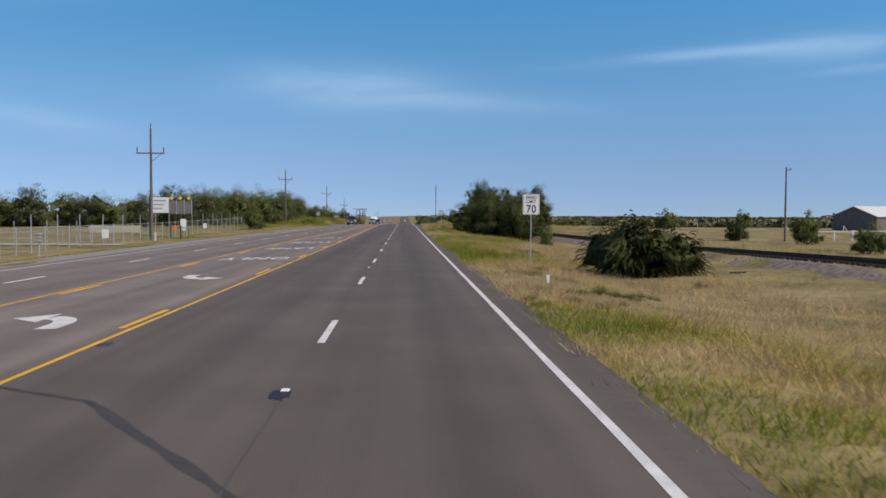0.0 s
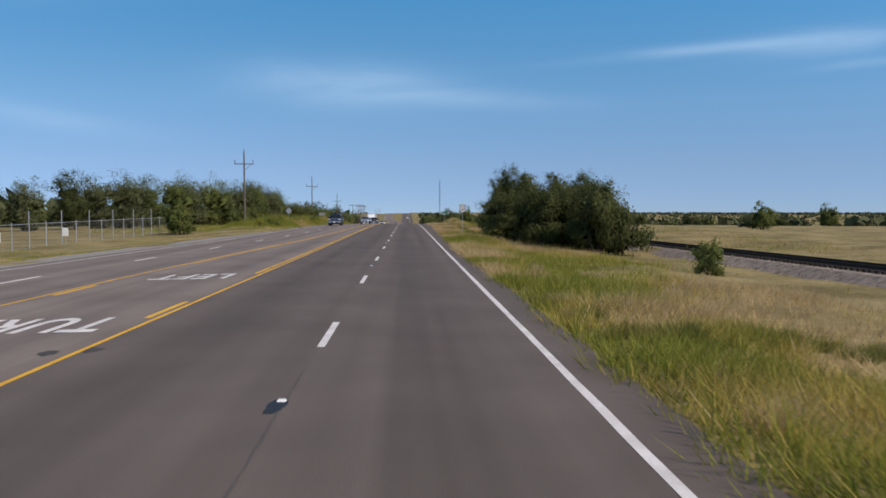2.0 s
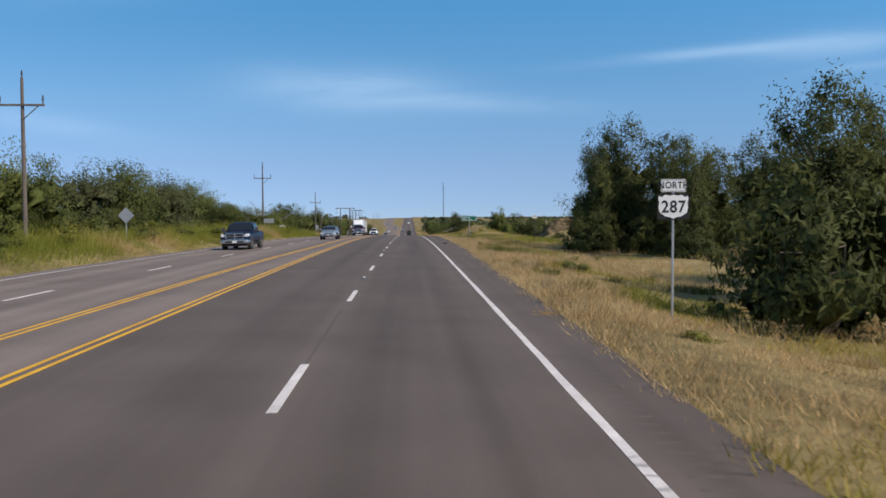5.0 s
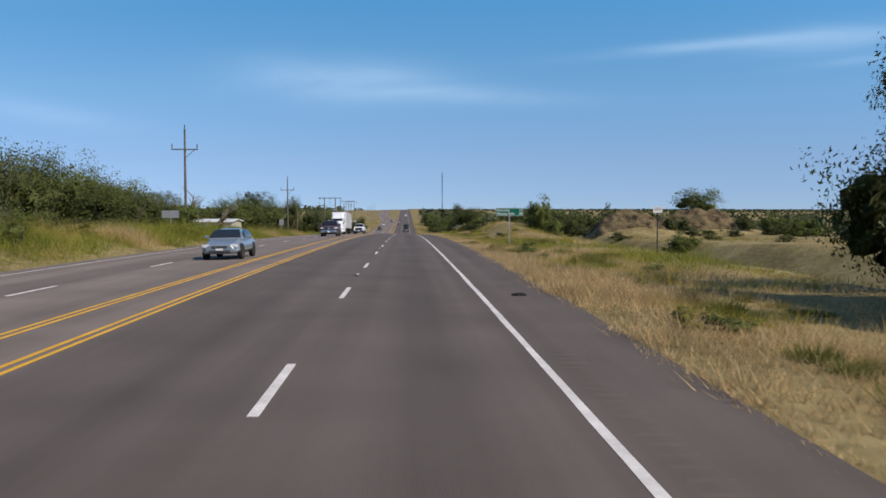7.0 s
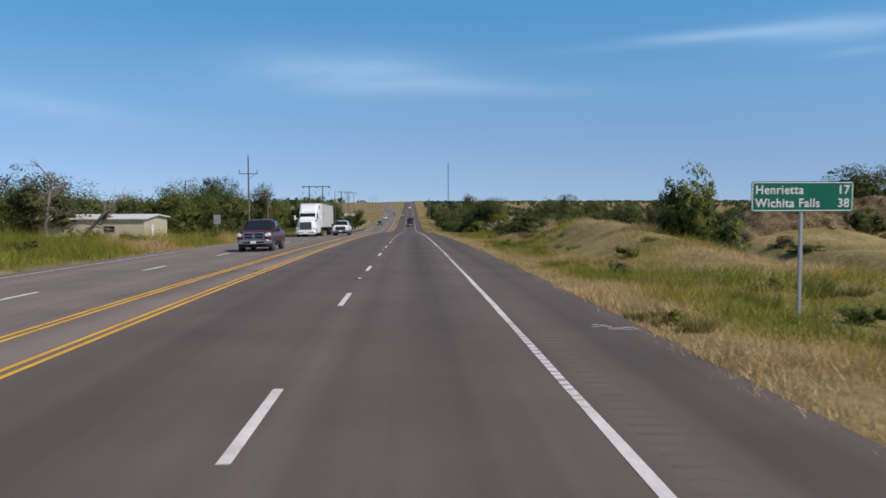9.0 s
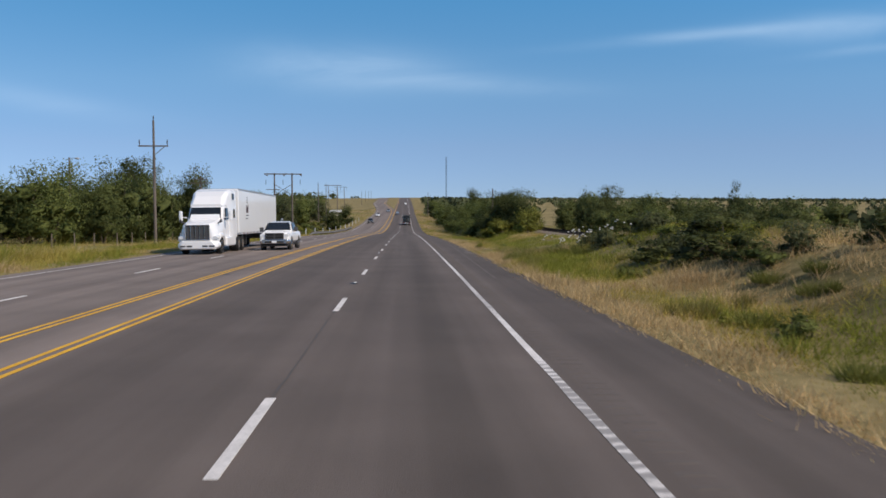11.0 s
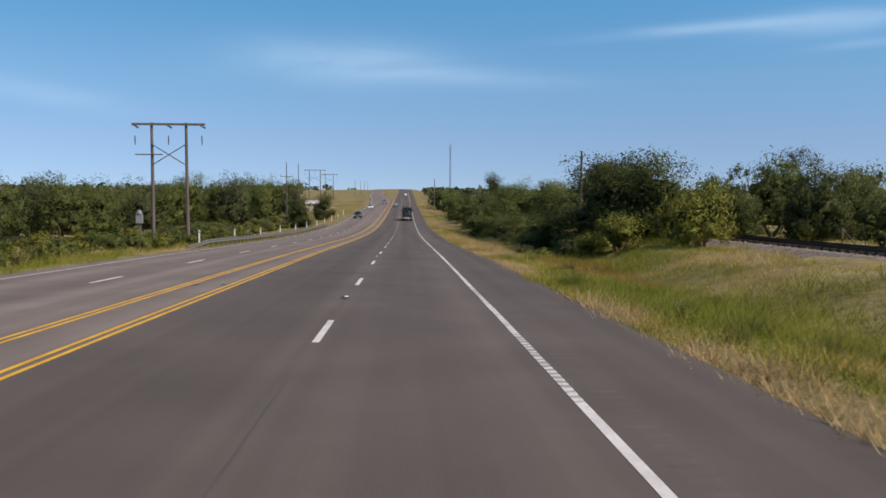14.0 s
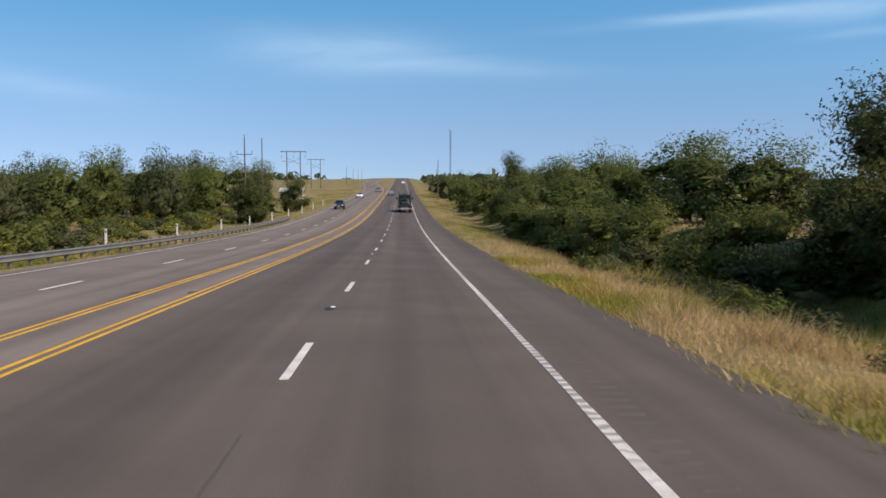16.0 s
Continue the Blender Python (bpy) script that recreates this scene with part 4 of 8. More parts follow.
tree.count = 0
for key, args in {
    "mesquite_a": ("mesquite", 21, 4.0, 6.0, 0.15, LEAF_DARK, 150, 62, 0.085, 4, 0, 1.4),
    "mesquite_b": ("mesquite", 22, 4.0, 5.5, 0.2, LEAF_MID, 100, 34, 0.125, 4, 0, 1.4),
    "mesquite_c": ("mesquite", 23, 4.0, 6.5, 0.2, LEAF_DARK, 100, 40, 0.11, 3, 0, 1.3),
    "elm_a": ("elm_tree", 31, 10.0, 8.5, 0.9, LEAF_DARK, 200, 62, 0.090, 1, 0.4, 1.2, None, 0.8, 0.1, 4),
    "elm_b": ("elm_tree", 32, 10.0, 8.0, 1.0, LEAF_DARK, 200, 62, 0.090, 1, -0.4, 1.2, None, 0.8, 0.1, 4),
    "elm_c": ("elm_tree", 33, 9.0, 9.0, 0.7, LEAF_DARK, 200, 58, 0.090, 2, 0.2, 1.4, None, 0.8, 0.1, 5),
    "oak_a": ("round_tree", 41, 7.0, 7.5, 0.4, LEAF_MID, 150, 24, 0.115, 1, 0.2, 1.3, None, 0.8, 0.06, 6),
    "oak_b": ("round_tree", 42, 7.0, 8.0, 0.3, LEAF_WOOD, 150, 24, 0.115, 2, -0.2, 1.3, None, 0.8, 0.06, 6),
    "oak_c": ("round_tree", 43, 7.0, 7.0, 0.3, LEAF_GREY, 140, 24, 0.115, 2, 0.0, 1.3, None, 0.8, 0.06, 6),
    "near_oak_a": ("round_tree", 141, 7.0, 7.5, 0.4, LEAF_MID, 150, 38, 0.095, 1, 0.2, 1.3, None, 0.8, 0.06, 6),
    "near_oak_b": ("round_tree", 142, 7.0, 8.0, 0.3, LEAF_GREY, 150, 38, 0.095, 2, -0.2, 1.3, None, 0.8, 0.06, 6),
    "near_oak_c": ("round_tree", 143, 7.0, 7.0, 0.3, LEAF_WOOD, 150, 38, 0.095, 2, 0.0, 1.3, None, 0.8, 0.06, 6),
    "far_oak": ("round_tree", 44, 7.0, 8.0, 0.3, LEAF_WOOD, 120, 17, 0.145, 2, 0.0, 1.2, None, 0.8, 0.06, 6),
    "thicket_a": ("thicket_tree", 45, 7.0, 7.5, 0.15, LEAF_WOOD, 190, 40, 0.100, 3, 0.2, 1.5, None, 0.8, 0.06, 6),
    "thicket_b": ("thicket_tree", 46, 7.0, 7.5, 0.15, LEAF_DARK, 190, 40, 0.100, 3, -0.2, 1.5, None, 0.8, 0.06, 6),
    "willow_a": ("willow_bush", 51, 3.0, 4.0, 0.1, LEAF_YELLOW, 80, 38, 0.075, 5, 0, 1.3),
    "tall_weed": ("tall_weed", 67, 1.4, 2.2, 0.02, LEAF_YELLOW, 36, 24, 0.06, 5, 0, 1.3, None, 0.9, 0.1, 0),
    "green_weed": ("tall_weed", 68, 1.0, 2.2, 0.02, LEAF_MID, 32, 22, 0.055, 5, 0, 1.3, None, 0.9, 0.1, 0),
    "weed_a": ("weed_clump", 66, 0.7, 1.0, 0.02, LEAF_YELLOW, 26, 20, 0.035, 3, 0, 1.3, None, 0.9, 0.1, 0),
    "brush_a": ("brush", 61, 2.2, 3.4, 0.05, LEAF_GREY, 52, 18, 0.10, 4, 0, 1.4),
    "dark_brush": ("brush", 63, 2.2, 3.4, 0.05, LEAF_DARK, 52, 19, 0.095, 4, 0, 1.4),
    "brush_b": ("brush", 62, 2.2, 3.2, 0.05, LEAF_MID, 52, 19, 0.10, 4, 0, 1.4),
}.items():
    proto = make_tree(*args)
    PROTO[key] = (proto, args[2], args[3])

RIGHT = "trees along the railway side"
LEFT = "trees along the far side of the highway"
# railway side, first stretch
drooping_bush(88, 13.1, 43.6, 2.95, 2.7, 3.9, 900, "dense dark green mesquite bush with drooping sprays")
drooping_bush(89, 15.4, 44.4, 1.9, 1.9, 3.0, 360, "lower dark green mesquite bush with drooping sprays")
tree("elm_c", 11.4, 133, 5.5, 7.5, "dark mesquite tree in a roadside thicket", "tree", RIGHT)
tree("mesquite_c", 16.0, 130, 6.2, 8.5, "dark mesquite tree in a roadside thicket", "tree", RIGHT)
tree("thicket_b", 18.3, 127, 6.9, 8.4, "dark mesquite tree in a roadside thicket", "tree", RIGHT)
tree("mesquite_a", 13.4, 126, 5.7, 7.0, "dark mesquite tree in a roadside thicket", "tree", RIGHT)
tree("mesquite_c", 19.6, 121.5, 6.0, 7.0, "dark mesquite tree in a roadside thicket", "tree", RIGHT)
tree("mesquite_a", 17.6, 121, 6.4, 6.4, "dark mesquite tree in a roadside thicket", "tree", RIGHT)
tree("thicket_b", 16.2, 126.5, 6.0, 7.6, "dark mesquite tree in a roadside thicket", "tree", RIGHT)
tree("elm_a", 15.0, 139, 6.0, 7.5, "dark mesquite tree in a roadside thicket", "tree", RIGHT)
tree("brush_b", 17.6, 95, 2.2, 2.6, "small green shrub beside the railway ballast", "shrub", RIGHT)
tree("mesquite_b", 52, 104, 4.4, 4.6, "dark round tree beyond the railway", "tree", RIGHT)
tree("mesquite_c", 49, 118, 3.6, 4.4, "dark bushy tree beyond the railway", "tree", RIGHT)
tree("mesquite_b", 43.5, 75, 3.0, 4.5, "bushy shrub beyond the railway", "bush", RIGHT)
tree("mesquite_b", 62, 190, 5.0, 6.0, "lone tree in the pasture", "tree", RIGHT)
tree("mesquite_b", 105, 250, 6.0, 6.5, "lone tree in the pasture", "tree", RIGHT)
tree("brush_a", 70, 215, 3.0, 5.0, "pale shrub in the pasture", "shrub", RIGHT)
# tall elms before the distance sign
for x, y, h, w, kind, rz in ((17.0, 196, 9.2, 5.4, "elm_b", 20), (19.0, 200, 10.8, 6.8, "elm_a", 0), (20.0, 199, 11.8, 8.5, "elm_b", 130), (21.8, 195, 10.8, 8.0, "elm_a", 250), (21.2, 187.5, 9.4, 7.0, "elm_c", 60),
                             (30.6, 205, 10.4, 8.5, "elm_a", 100), (35.0, 207, 10.8, 9.0, "elm_b", 300), (32.5, 195, 9.6, 9.0, "elm_a", 30), (20.0, 206, 10.0, 8.0, "elm_c", 200)):
    tree(kind, x, y, h, w, "tall dark elm with a ragged crown", "tree", RIGHT, rz)
tree("mesquite_c", 12.6, 151, 5.2, 7.2, "dark mesquite tree in a roadside thicket", "tree", RIGHT)
tree("elm_c", 17.0, 158.5, 8.6, 7.4, "dark leafy elm close to the shoulder", "tree", RIGHT)
tree("elm_a", 21.0, 164, 8.8, 7.0, "dark leafy elm beside the ditch", "tree", RIGHT)
for x, y, h, w in ((15.8, 193, 3.4, 5.5), (20.0, 194.5, 3.8, 6.0), (21.5, 191, 3.4, 5.5), (21.0, 184, 3.0, 5.0), (33.0, 194, 3.6, 6.5)):
    tree("mesquite_c", x, y, h, w, "low dark brush under the elms", "bush", RIGHT)
# round the distance sign and the mounds
tree("mesquite_b", 17.2, 275, 4.6, 4.4, "green mesquite on a grassy mound", "tree", RIGHT)
tree("brush_b", 18.6, 272, 2.2, 3.0, "green shrub on a grassy mound", "shrub", RIGHT)
tree("thicket_a", 52.0, 317, 6.6, 12.5, "round grey-green tree on an earth mound", "tree", RIGHT)
tree("mesquite_b", 66, 322, 4.6, 3.4, "thin ragged mesquite tree in brush", "tree", RIGHT)
for x, y, h, w in ((31, 322, 4.0, 6), (33, 345, 4.4, 8), (41, 330, 4, 7), (60, 345, 4.5, 9), (72, 330, 4.5, 9), (85, 345, 5, 10), (97, 325, 5, 9), (110, 350, 5, 10), (30, 262, 2.4, 4.5), (62, 300, 3.5, 7), (125, 320, 5, 9)):
    tree("mesquite_c" if int(x) % 2 else "mesquite_b", x, y, h, w, "green mesquite brush near the mounds", "bush", "brush round the mounds")
tree("dark_brush", 12.2, 306.5, 1.1, 4.2, "dark green brush on the grassy bank", "shrub", RIGHT)
tree("dark_brush", 13.6, 309.5, 1.1, 4.4, "dark green brush on the grassy bank", "shrub", RIGHT)
tree("dark_brush", 14.8, 312, 1.0, 4.2, "grey-green brush on the grassy bank", "shrub", RIGHT)
tree("brush_a", 16.2, 307, 0.9, 4.6, "grey-green brush on the grassy bank", "shrub", RIGHT)
tree("dark_brush", 11.4, 309.5, 1.0, 3.4, "grey-green brush on the grassy bank", "shrub", RIGHT)
# valley thicket beside the road
rng = np.random.RandomState(77)
for k, (x, y, h, kind) in enumerate(((18.6, 425, 8.2, "thicket_b"), (21.4, 420.5, 7.8, "thicket_b"), (21.8, 428, 8.6, "thicket_b"), (21.6, 436, 8.0, "elm_a"), (16.2, 434, 4.9, "thicket_b"), (14.2, 441, 4.2, "near_oak_a"), (21.4, 441, 7.6, "thicket_b"),
                                      (13.6, 452, 4.8, "near_oak_a"), (18, 455, 6.4, "near_oak_c"), (12.8, 462, 5.0, "near_oak_a"), (17, 468, 6.4, "near_oak_a"), (12.8, 474, 5.2, "near_oak_c"), (16, 482, 6.6, "near_oak_a"),
                                      (12.4, 488, 5.2, "near_oak_a"), (12.5, 500, 6.4, "oak_b"), (17, 505, 7.4, "oak_a"), (12.0, 514, 6.6, "mesquite_c"), (15, 528, 7.4, "oak_b"), (11.8, 540, 7.0, "oak_a"), (14, 556, 7.6, "oak_b"),
                                      (11.5, 572, 7.2, "oak_a"), (13.5, 590, 7.8, "oak_b"), (11.4, 610, 7.6, "oak_a"), (14, 632, 8.2, "oak_b"), (12, 660, 8.2, "oak_a"), (13, 690, 8.0, "oak_b"), (12, 725, 7.4, "oak_a"),
                                      (21.2, 452, 6.4, "oak_b"), (21.2, 464, 7.0, "oak_a"), (21, 490, 8.0, "oak_b"), (31, 520, 8.5, "oak_a"), (30, 560, 9.0, "oak_b"), (34, 610, 9.0, "oak_a"))):
    tree(kind, x + (0.0 if x > 20 or y < 440 else 1.2 if y < 500 else 3.3), y, h * 0.92, h * rng.uniform(1.2, 1.5) * (0.82 if h > 7.0 else 1.0), "dense green tree in a roadside thicket", "tree", "valley thicket")
tree("thicket_b", 29.8, 620, 12.0, 10.0, "tall dark tree standing above a thicket", "tree", RIGHT)
tree("willow_a", 17.2, 415.6, 3.1, 5.4, "yellow-green willow bush at the edge of a thicket", "bush", RIGHT)
tree("willow_a", 21.8, 417, 3.6, 4.6, "yellow-green willow bush at the edge of a thicket", "bush", RIGHT)
tree("willow_a", 21.6, 411, 4.6, 6.2, "olive-green willow beside the railway", "tree", RIGHT)
tree("willow_a", 15.2, 417.5, 2.2, 3.4, "yellow-green willow bush at the edge of a thicket", "bush", RIGHT)
for x, y, h, w, kind in ((36, 432, 8.0, 8, "far_oak"), (42, 440, 9.0, 9, "elm_c"), (47, 436, 7.2, 8, "far_oak"), (40, 425, 4.4, 6, "far_oak"), (56, 438, 7.0, 8, "far_oak"), (64.6, 433, 9.6, 4.5, "elm_b"), (63, 426, 6.0, 8, "mesquite_c"),
                         (35, 405, 4.5, 6, "mesquite_b"), (44, 402, 4.8, 6, "mesquite_c"), (34, 382, 4.4, 7, "mesquite_b"), (52, 396, 5.5, 8, "mesquite_c"), (33, 440, 6.5, 7, "far_oak"), (38, 448, 7.5, 8, "mesquite_c"), (52, 446, 7.5, 9, "far_oak"), (30.5, 425, 4.0, 5, "thicket_a"), (45, 420, 5.0, 7, "far_oak"), (52, 424, 5.0, 7, "mesquite_c"), (69, 440, 7, 9, "far_oak"), (31.5, 392, 3.0, 5, "thicket_a"), (39, 412, 4.4, 6, "mesquite_c"), (80, 425, 6, 9, "far_oak"), (95, 432, 6.5, 10, "far_oak"), (105, 425, 6.5, 10, "mesquite_c"), (74, 430, 6.5, 9, "far_oak"), (60, 405, 5.0, 7, "mesquite_c"), (86, 436, 6.5, 9, "mesquite_c"), (38, 365, 4.2, 7, "mesquite_c"), (48, 372, 4.4, 7, "mesquite_b"),
                         (33.5, 418, 5.4, 6.5, "mesquite_c"), (36.5, 424, 6.6, 7.5, "thicket_b"), (42, 428, 6.4, 8, "far_oak"), (48, 430, 6.6, 8, "mesquite_c"), (57, 430, 6.4, 9, "far_oak"), (34, 399, 3.4, 6, "mesquite_c"), (41, 392, 3.8, 7, "far_oak"), (50, 410, 5.2, 8, "mesquite_c"), (66, 418, 6.0, 9, "far_oak"), (32.5, 408, 4.2, 5.5, "far_oak")):
    tree(kind, x, y, h, w, "dark green tree behind the railway", "tree", "trees behind the railway")

# far side of the road
for x, y, h, w, kind in ((-72, 168, 8.8, 11, "oak_c"), (-82, 172, 7.0, 10, "oak_b"), (-62, 172, 7.0, 9, "oak_c"), (-54, 176, 6.2, 7, "oak_a"), (-93, 170, 6.2, 10, "oak_b"), (-47, 158, 7.2, 7, "oak_c"),
                         (-44, 166, 8.4, 8, "elm_c"), (-40, 176, 8.8, 8.5, "oak_b"), (-37, 190, 9.2, 8.5, "oak_a"), (-38.5, 200, 9.4, 8, "oak_b"), (-34, 212, 7.6, 8, "oak_c"), (-33, 226, 7.8, 9, "oak_a"),
                         (-31, 240, 7.4, 9, "oak_b"), (-30.5, 255, 8.6, 8.5, "oak_c"), (-33, 267, 9.4, 9, "oak_a"), (-36, 264, 10.0, 10, "oak_b"), (-36, 280, 8.8, 9, "oak_b"), (-33, 292, 7.0, 8, "oak_c"), (-42, 300, 7.8, 9, "oak_a"), (-50, 285, 8.6, 9, "oak_b"),
                         (-50, 312, 8.0, 9, "oak_b"), (-58, 320, 8.0, 9, "oak_a"), (-46, 345, 6.8, 8, "oak_c"), (-55, 350, 7.5, 9, "oak_b"), (-66, 340, 7.5, 9, "oak_a"), (-48, 240, 8.5, 10, "oak_c"), (-52, 215, 8.5, 10, "oak_b")):
    tree(kind, x, y, h * (1.2 if 202 < y < 245 else 1.0), w, "roadside tree with a rounded green crown", "tree", LEFT)
for x, y, h, w, kind in ((-43, 171, 8.0, 9.5, "oak_b"), (-39.5, 183, 8.6, 9.5, "oak_c"), (-36.5, 196, 8.6, 9.5, "oak_b"), (-35.5, 206, 8.2, 9, "oak_a"), (-33, 219, 7.6, 9, "oak_b"), (-31.5, 233, 7.4, 9, "oak_c"),
                         (-58, 168, 7.0, 10, "oak_b"), (-67, 175, 7.4, 11, "oak_a"), (-77, 168, 7.2, 11, "oak_b"), (-88, 168, 6.6, 11, "oak_c")):
    tree(kind, x, y, h * (1.2 if 202 < y < 245 else 1.0), w, "roadside tree with a rounded green crown", "tree", LEFT)
for x, y, h, w, kind in ((-44, 314, 9.6, 12, "oak_a"), (-49, 322, 10.4, 12, "oak_b"), (-41, 327, 9.0, 11, "oak_c"), (-52, 346, 9.0, 12, "oak_a"), (-46, 352, 8.6, 11, "oak_b"), (-34, 378, 10.2, 11, "oak_b"), (-38, 371, 9.8, 11, "oak_a"), (-30.5, 383, 10.2, 9, "oak_b"), (-29.5, 238, 9.2, 9.0, "oak_b"), (-29.0, 246, 8.0, 8.0, "oak_c"), (-30.5, 226, 9.6, 9.0, "thicket_a")):
    tree(kind, x, y, h, w, "roadside tree with a rounded green crown", "tree", LEFT)
for k in range(46):
    y = 248 + 3.7 * k
    tree(("far_oak", "far_oak", "oak_b", "far_oak", "far_oak")[k % 5], -43 - 26 * rng.rand() - 5 * (300 < y < 350), y, 6.2 + 2.2 * rng.rand(), 9 + 2.5 * rng.rand(), "dark green tree in a dense wood", "tree", LEFT)
for k in range(11):
    tree("dark_brush" if k % 3 else "brush_b", -27.5 - 4 * rng.rand(), 216 + 7.4 * k, 2.2 + 1.2 * rng.rand(), 4.6 + 1.6 * rng.rand(), "dark green brush under roadside trees", "shrub", "brush on the far side")
for x, y, h, w, kind in ((-27.8, 394.5, 10.8, 8.0, "thicket_b"), (-32, 386, 9.2, 8.5, "thicket_b"), (-33.5, 375, 7.6, 8, "thicket_a"), (-40, 384, 9, 9.5, "oak_b"), (-35, 366, 6.4, 8, "oak_a")):
    tree(kind, x, y, h * (1.2 if 202 < y < 245 else 1.0), w, "roadside tree with a rounded green crown", "tree", LEFT)
for k in range(40):
    y = 420 + 4.0 * k
    tree(("far_oak", "oak_b", "far_oak", "far_oak", "oak_a")[k % 5], -39 - 28 * ((k * 0.618) % 1.0) + 2.5 * rng.rand() - (8.0 if 430 < y < 545 else 0.0), y, 7.4 + 2.0 * rng.rand(), 8.5 + 3 * rng.rand(), "green tree in a dense roadside wood", "tree", "wood on the far side")
tree("mesquite_b", -24.4, 147, 4.2, 4.2, "small ragged tree beside the fence end", "tree", LEFT)
for x, y, h, w, kind in ((-36, 398, 12.4, 10, "elm_c"), (-41, 408, 13.0, 11, "elm_a"), (-47, 402, 12.0, 11, "oak_b"), (-54, 395, 9.5, 9, "oak_a"), (-33, 408, 8.0, 7, "oak_b"), (-62, 400, 9, 9, "oak_b"), (-32, 420, 5.0, 6, "oak_a"),
                         (-29, 432, 5.6, 7, "oak_a"), (-30, 448, 6.0, 8, "oak_c"), (-34, 462, 6.6, 8, "oak_b"), (-31, 478, 6.4, 8, "oak_a"), (-35, 494, 7.0, 9, "oak_b"), (-31, 508, 6.6, 8, "oak_c"), (-38, 440, 6.6, 8, "oak_b"), (-42, 455, 7.0, 9, "oak_a"),
                         (-45, 475, 7.4, 9, "oak_c"), (-44, 500, 7.8, 10, "oak_b"), (-40, 525, 7.8, 9, "oak_a"), (-34, 532, 7.4, 9, "oak_b"), (-52, 440, 7.2, 9, "oak_c"), (-56, 465, 7.5, 10, "oak_b"), (-60, 500, 8.4, 11, "oak_a"), (-54, 540, 8.6, 11, "oak_c"),
                         (-33, 556, 7.4, 9, "oak_a"), (-42, 575, 8.6, 10, "oak_b"), (-30, 590, 7.0, 9, "oak_c"), (-55, 600, 9.0, 11, "oak_b"), (-38, 620, 7.5, 9, "oak_a"), (-66, 560, 9.0, 11, "oak_b"), (-70, 450, 8, 10, "oak_a"), (-78, 500, 9, 11, "oak_b"), (-70, 620, 9, 11, "oak_c"),
                         (-36, 542, 9.2, 10, "oak_c"), (-41, 553, 9.6, 11, "oak_b"), (-35, 566, 9.2, 11, "oak_a"), (-44, 588, 9.8, 12, "oak_c"), (-37, 602, 9.4, 11, "oak_b"), (-48, 548, 9.8, 11, "oak_a"), (-33, 612, 9.0, 10, "oak_a"), (-19.8, 527, 6.6, 6.6, "thicket_b"), (-19.2, 570, 7.4, 8.0, "thicket_b"), (-22.5, 548, 5.0, 4.6, "oak_a")):
    tree(kind, x - (15.0 if 426 < y < 540 and -40 < x < -24 else 6.0 if 426 < y < 540 and -48 < x < -39 else 0.0), y, h * (1.0 if y < 426 or x > -24 else 1.3), w, "green tree in a dense roadside wood", "tree", "wood on the far side")
for k in range(26):
    y = 158 + 6.0 * k
    tree("tall_weed" if k % 3 == 0 else "green_weed", -15.9 - 5.2 * rng.rand(), y, 0.8 + 0.75 * rng.rand(), 2.6 + 1.8 * rng.rand(), "tall yellow-green weeds on the grassy bank", "weed", "tall weeds on the far side")
for k in range(40):
    y = 152 + 6.7 * k + 3 * rng.rand()
    tree("green_weed", float(right_edge(y)) + 2.2 + 5.5 * rng.rand(), y, 0.4 + 0.35 * rng.rand(), 1.4 + 1.2 * rng.rand(), "dark green weed patch in dry grass", "weed", "weeds on the verge")
for k in range(22):
    tree("green_weed" if k % 3 else "tall_weed", -18.2 - 3.5 * rng.rand(), 386 + 2.6 * k + 8 * (k > 9), 1.2 + 0.8 * rng.rand(), 2.6 + 1.2 * rng.rand(), "tall yellow-green weeds beside a guardrail", "weed", "tall weeds on the far side")
for x, y, h, w in ((41, 300, 2.2, 4.0), (43.5, 303, 2.4, 4.5), (39, 305, 2.0, 4.0), (44, 298, 1.5, 3.5), (55, 306, 2.4, 4.5), (58, 303, 1.8, 4.0), (31.5, 293, 1.0, 3.0), (51, 300, 1.5, 3.5), (29.5, 306, 1.6, 3.5), (63, 310, 2.6, 5.0)):
    tree("mesquite_c" if h > 1.7 else "brush_a", x, y, h, w, "dark scrub growing between earth banks", "shrub", "brush round the mounds")
for k in range(34):
    y = 428 + k * 4.4
    tree(("green_weed", "brush_b", "tall_weed", "brush_a")[k % 4], -24 - 9.5 * rng.rand(), y, 1.2 + 1.5 * rng.rand(), 4.0 + 1.8 * rng.rand(), "low green brush at the wood's edge", "shrub", "brush on the far side")
for k in range(40):
    y = 36 + k * 9.9 + 4 * rng.rand()
    x = float(right_edge(y)) + (0.9 + 7.5 * rng.rand() ** 1.4)
    tree("weed_a", x, y, 0.28 + 0.3 * rng.rand(), 0.7 + 0.7 * rng.rand(), "small green weed clump in roadside grass", "weed", "weeds on the verge")
for k in range(24):
    y = 421 + k * 7.0 + 2 * rng.rand()
    tree("brush_b" if k % 2 else "brush_a", 12.9 + 2.2 * rng.rand() + (1.0 if y < 440 else 1.6 if y > 500 else 0.4), y, 1.5 + 1.2 * rng.rand(), 3.4 + 1.4 * rng.rand(), "green undergrowth in front of a thicket", "shrub", "valley undergrowth")
for k in range(34):
    tree(("dark_brush", "brush_a", "brush_a")[k % 3], 11.4 + 6.0 * rng.rand(), 300 + k * 1.35, 0.6 + 0.55 * rng.rand(), 1.8 + 1.6 * rng.rand(), "pale grey-green brush on the grassy bank", "shrub", "brush on the bank")
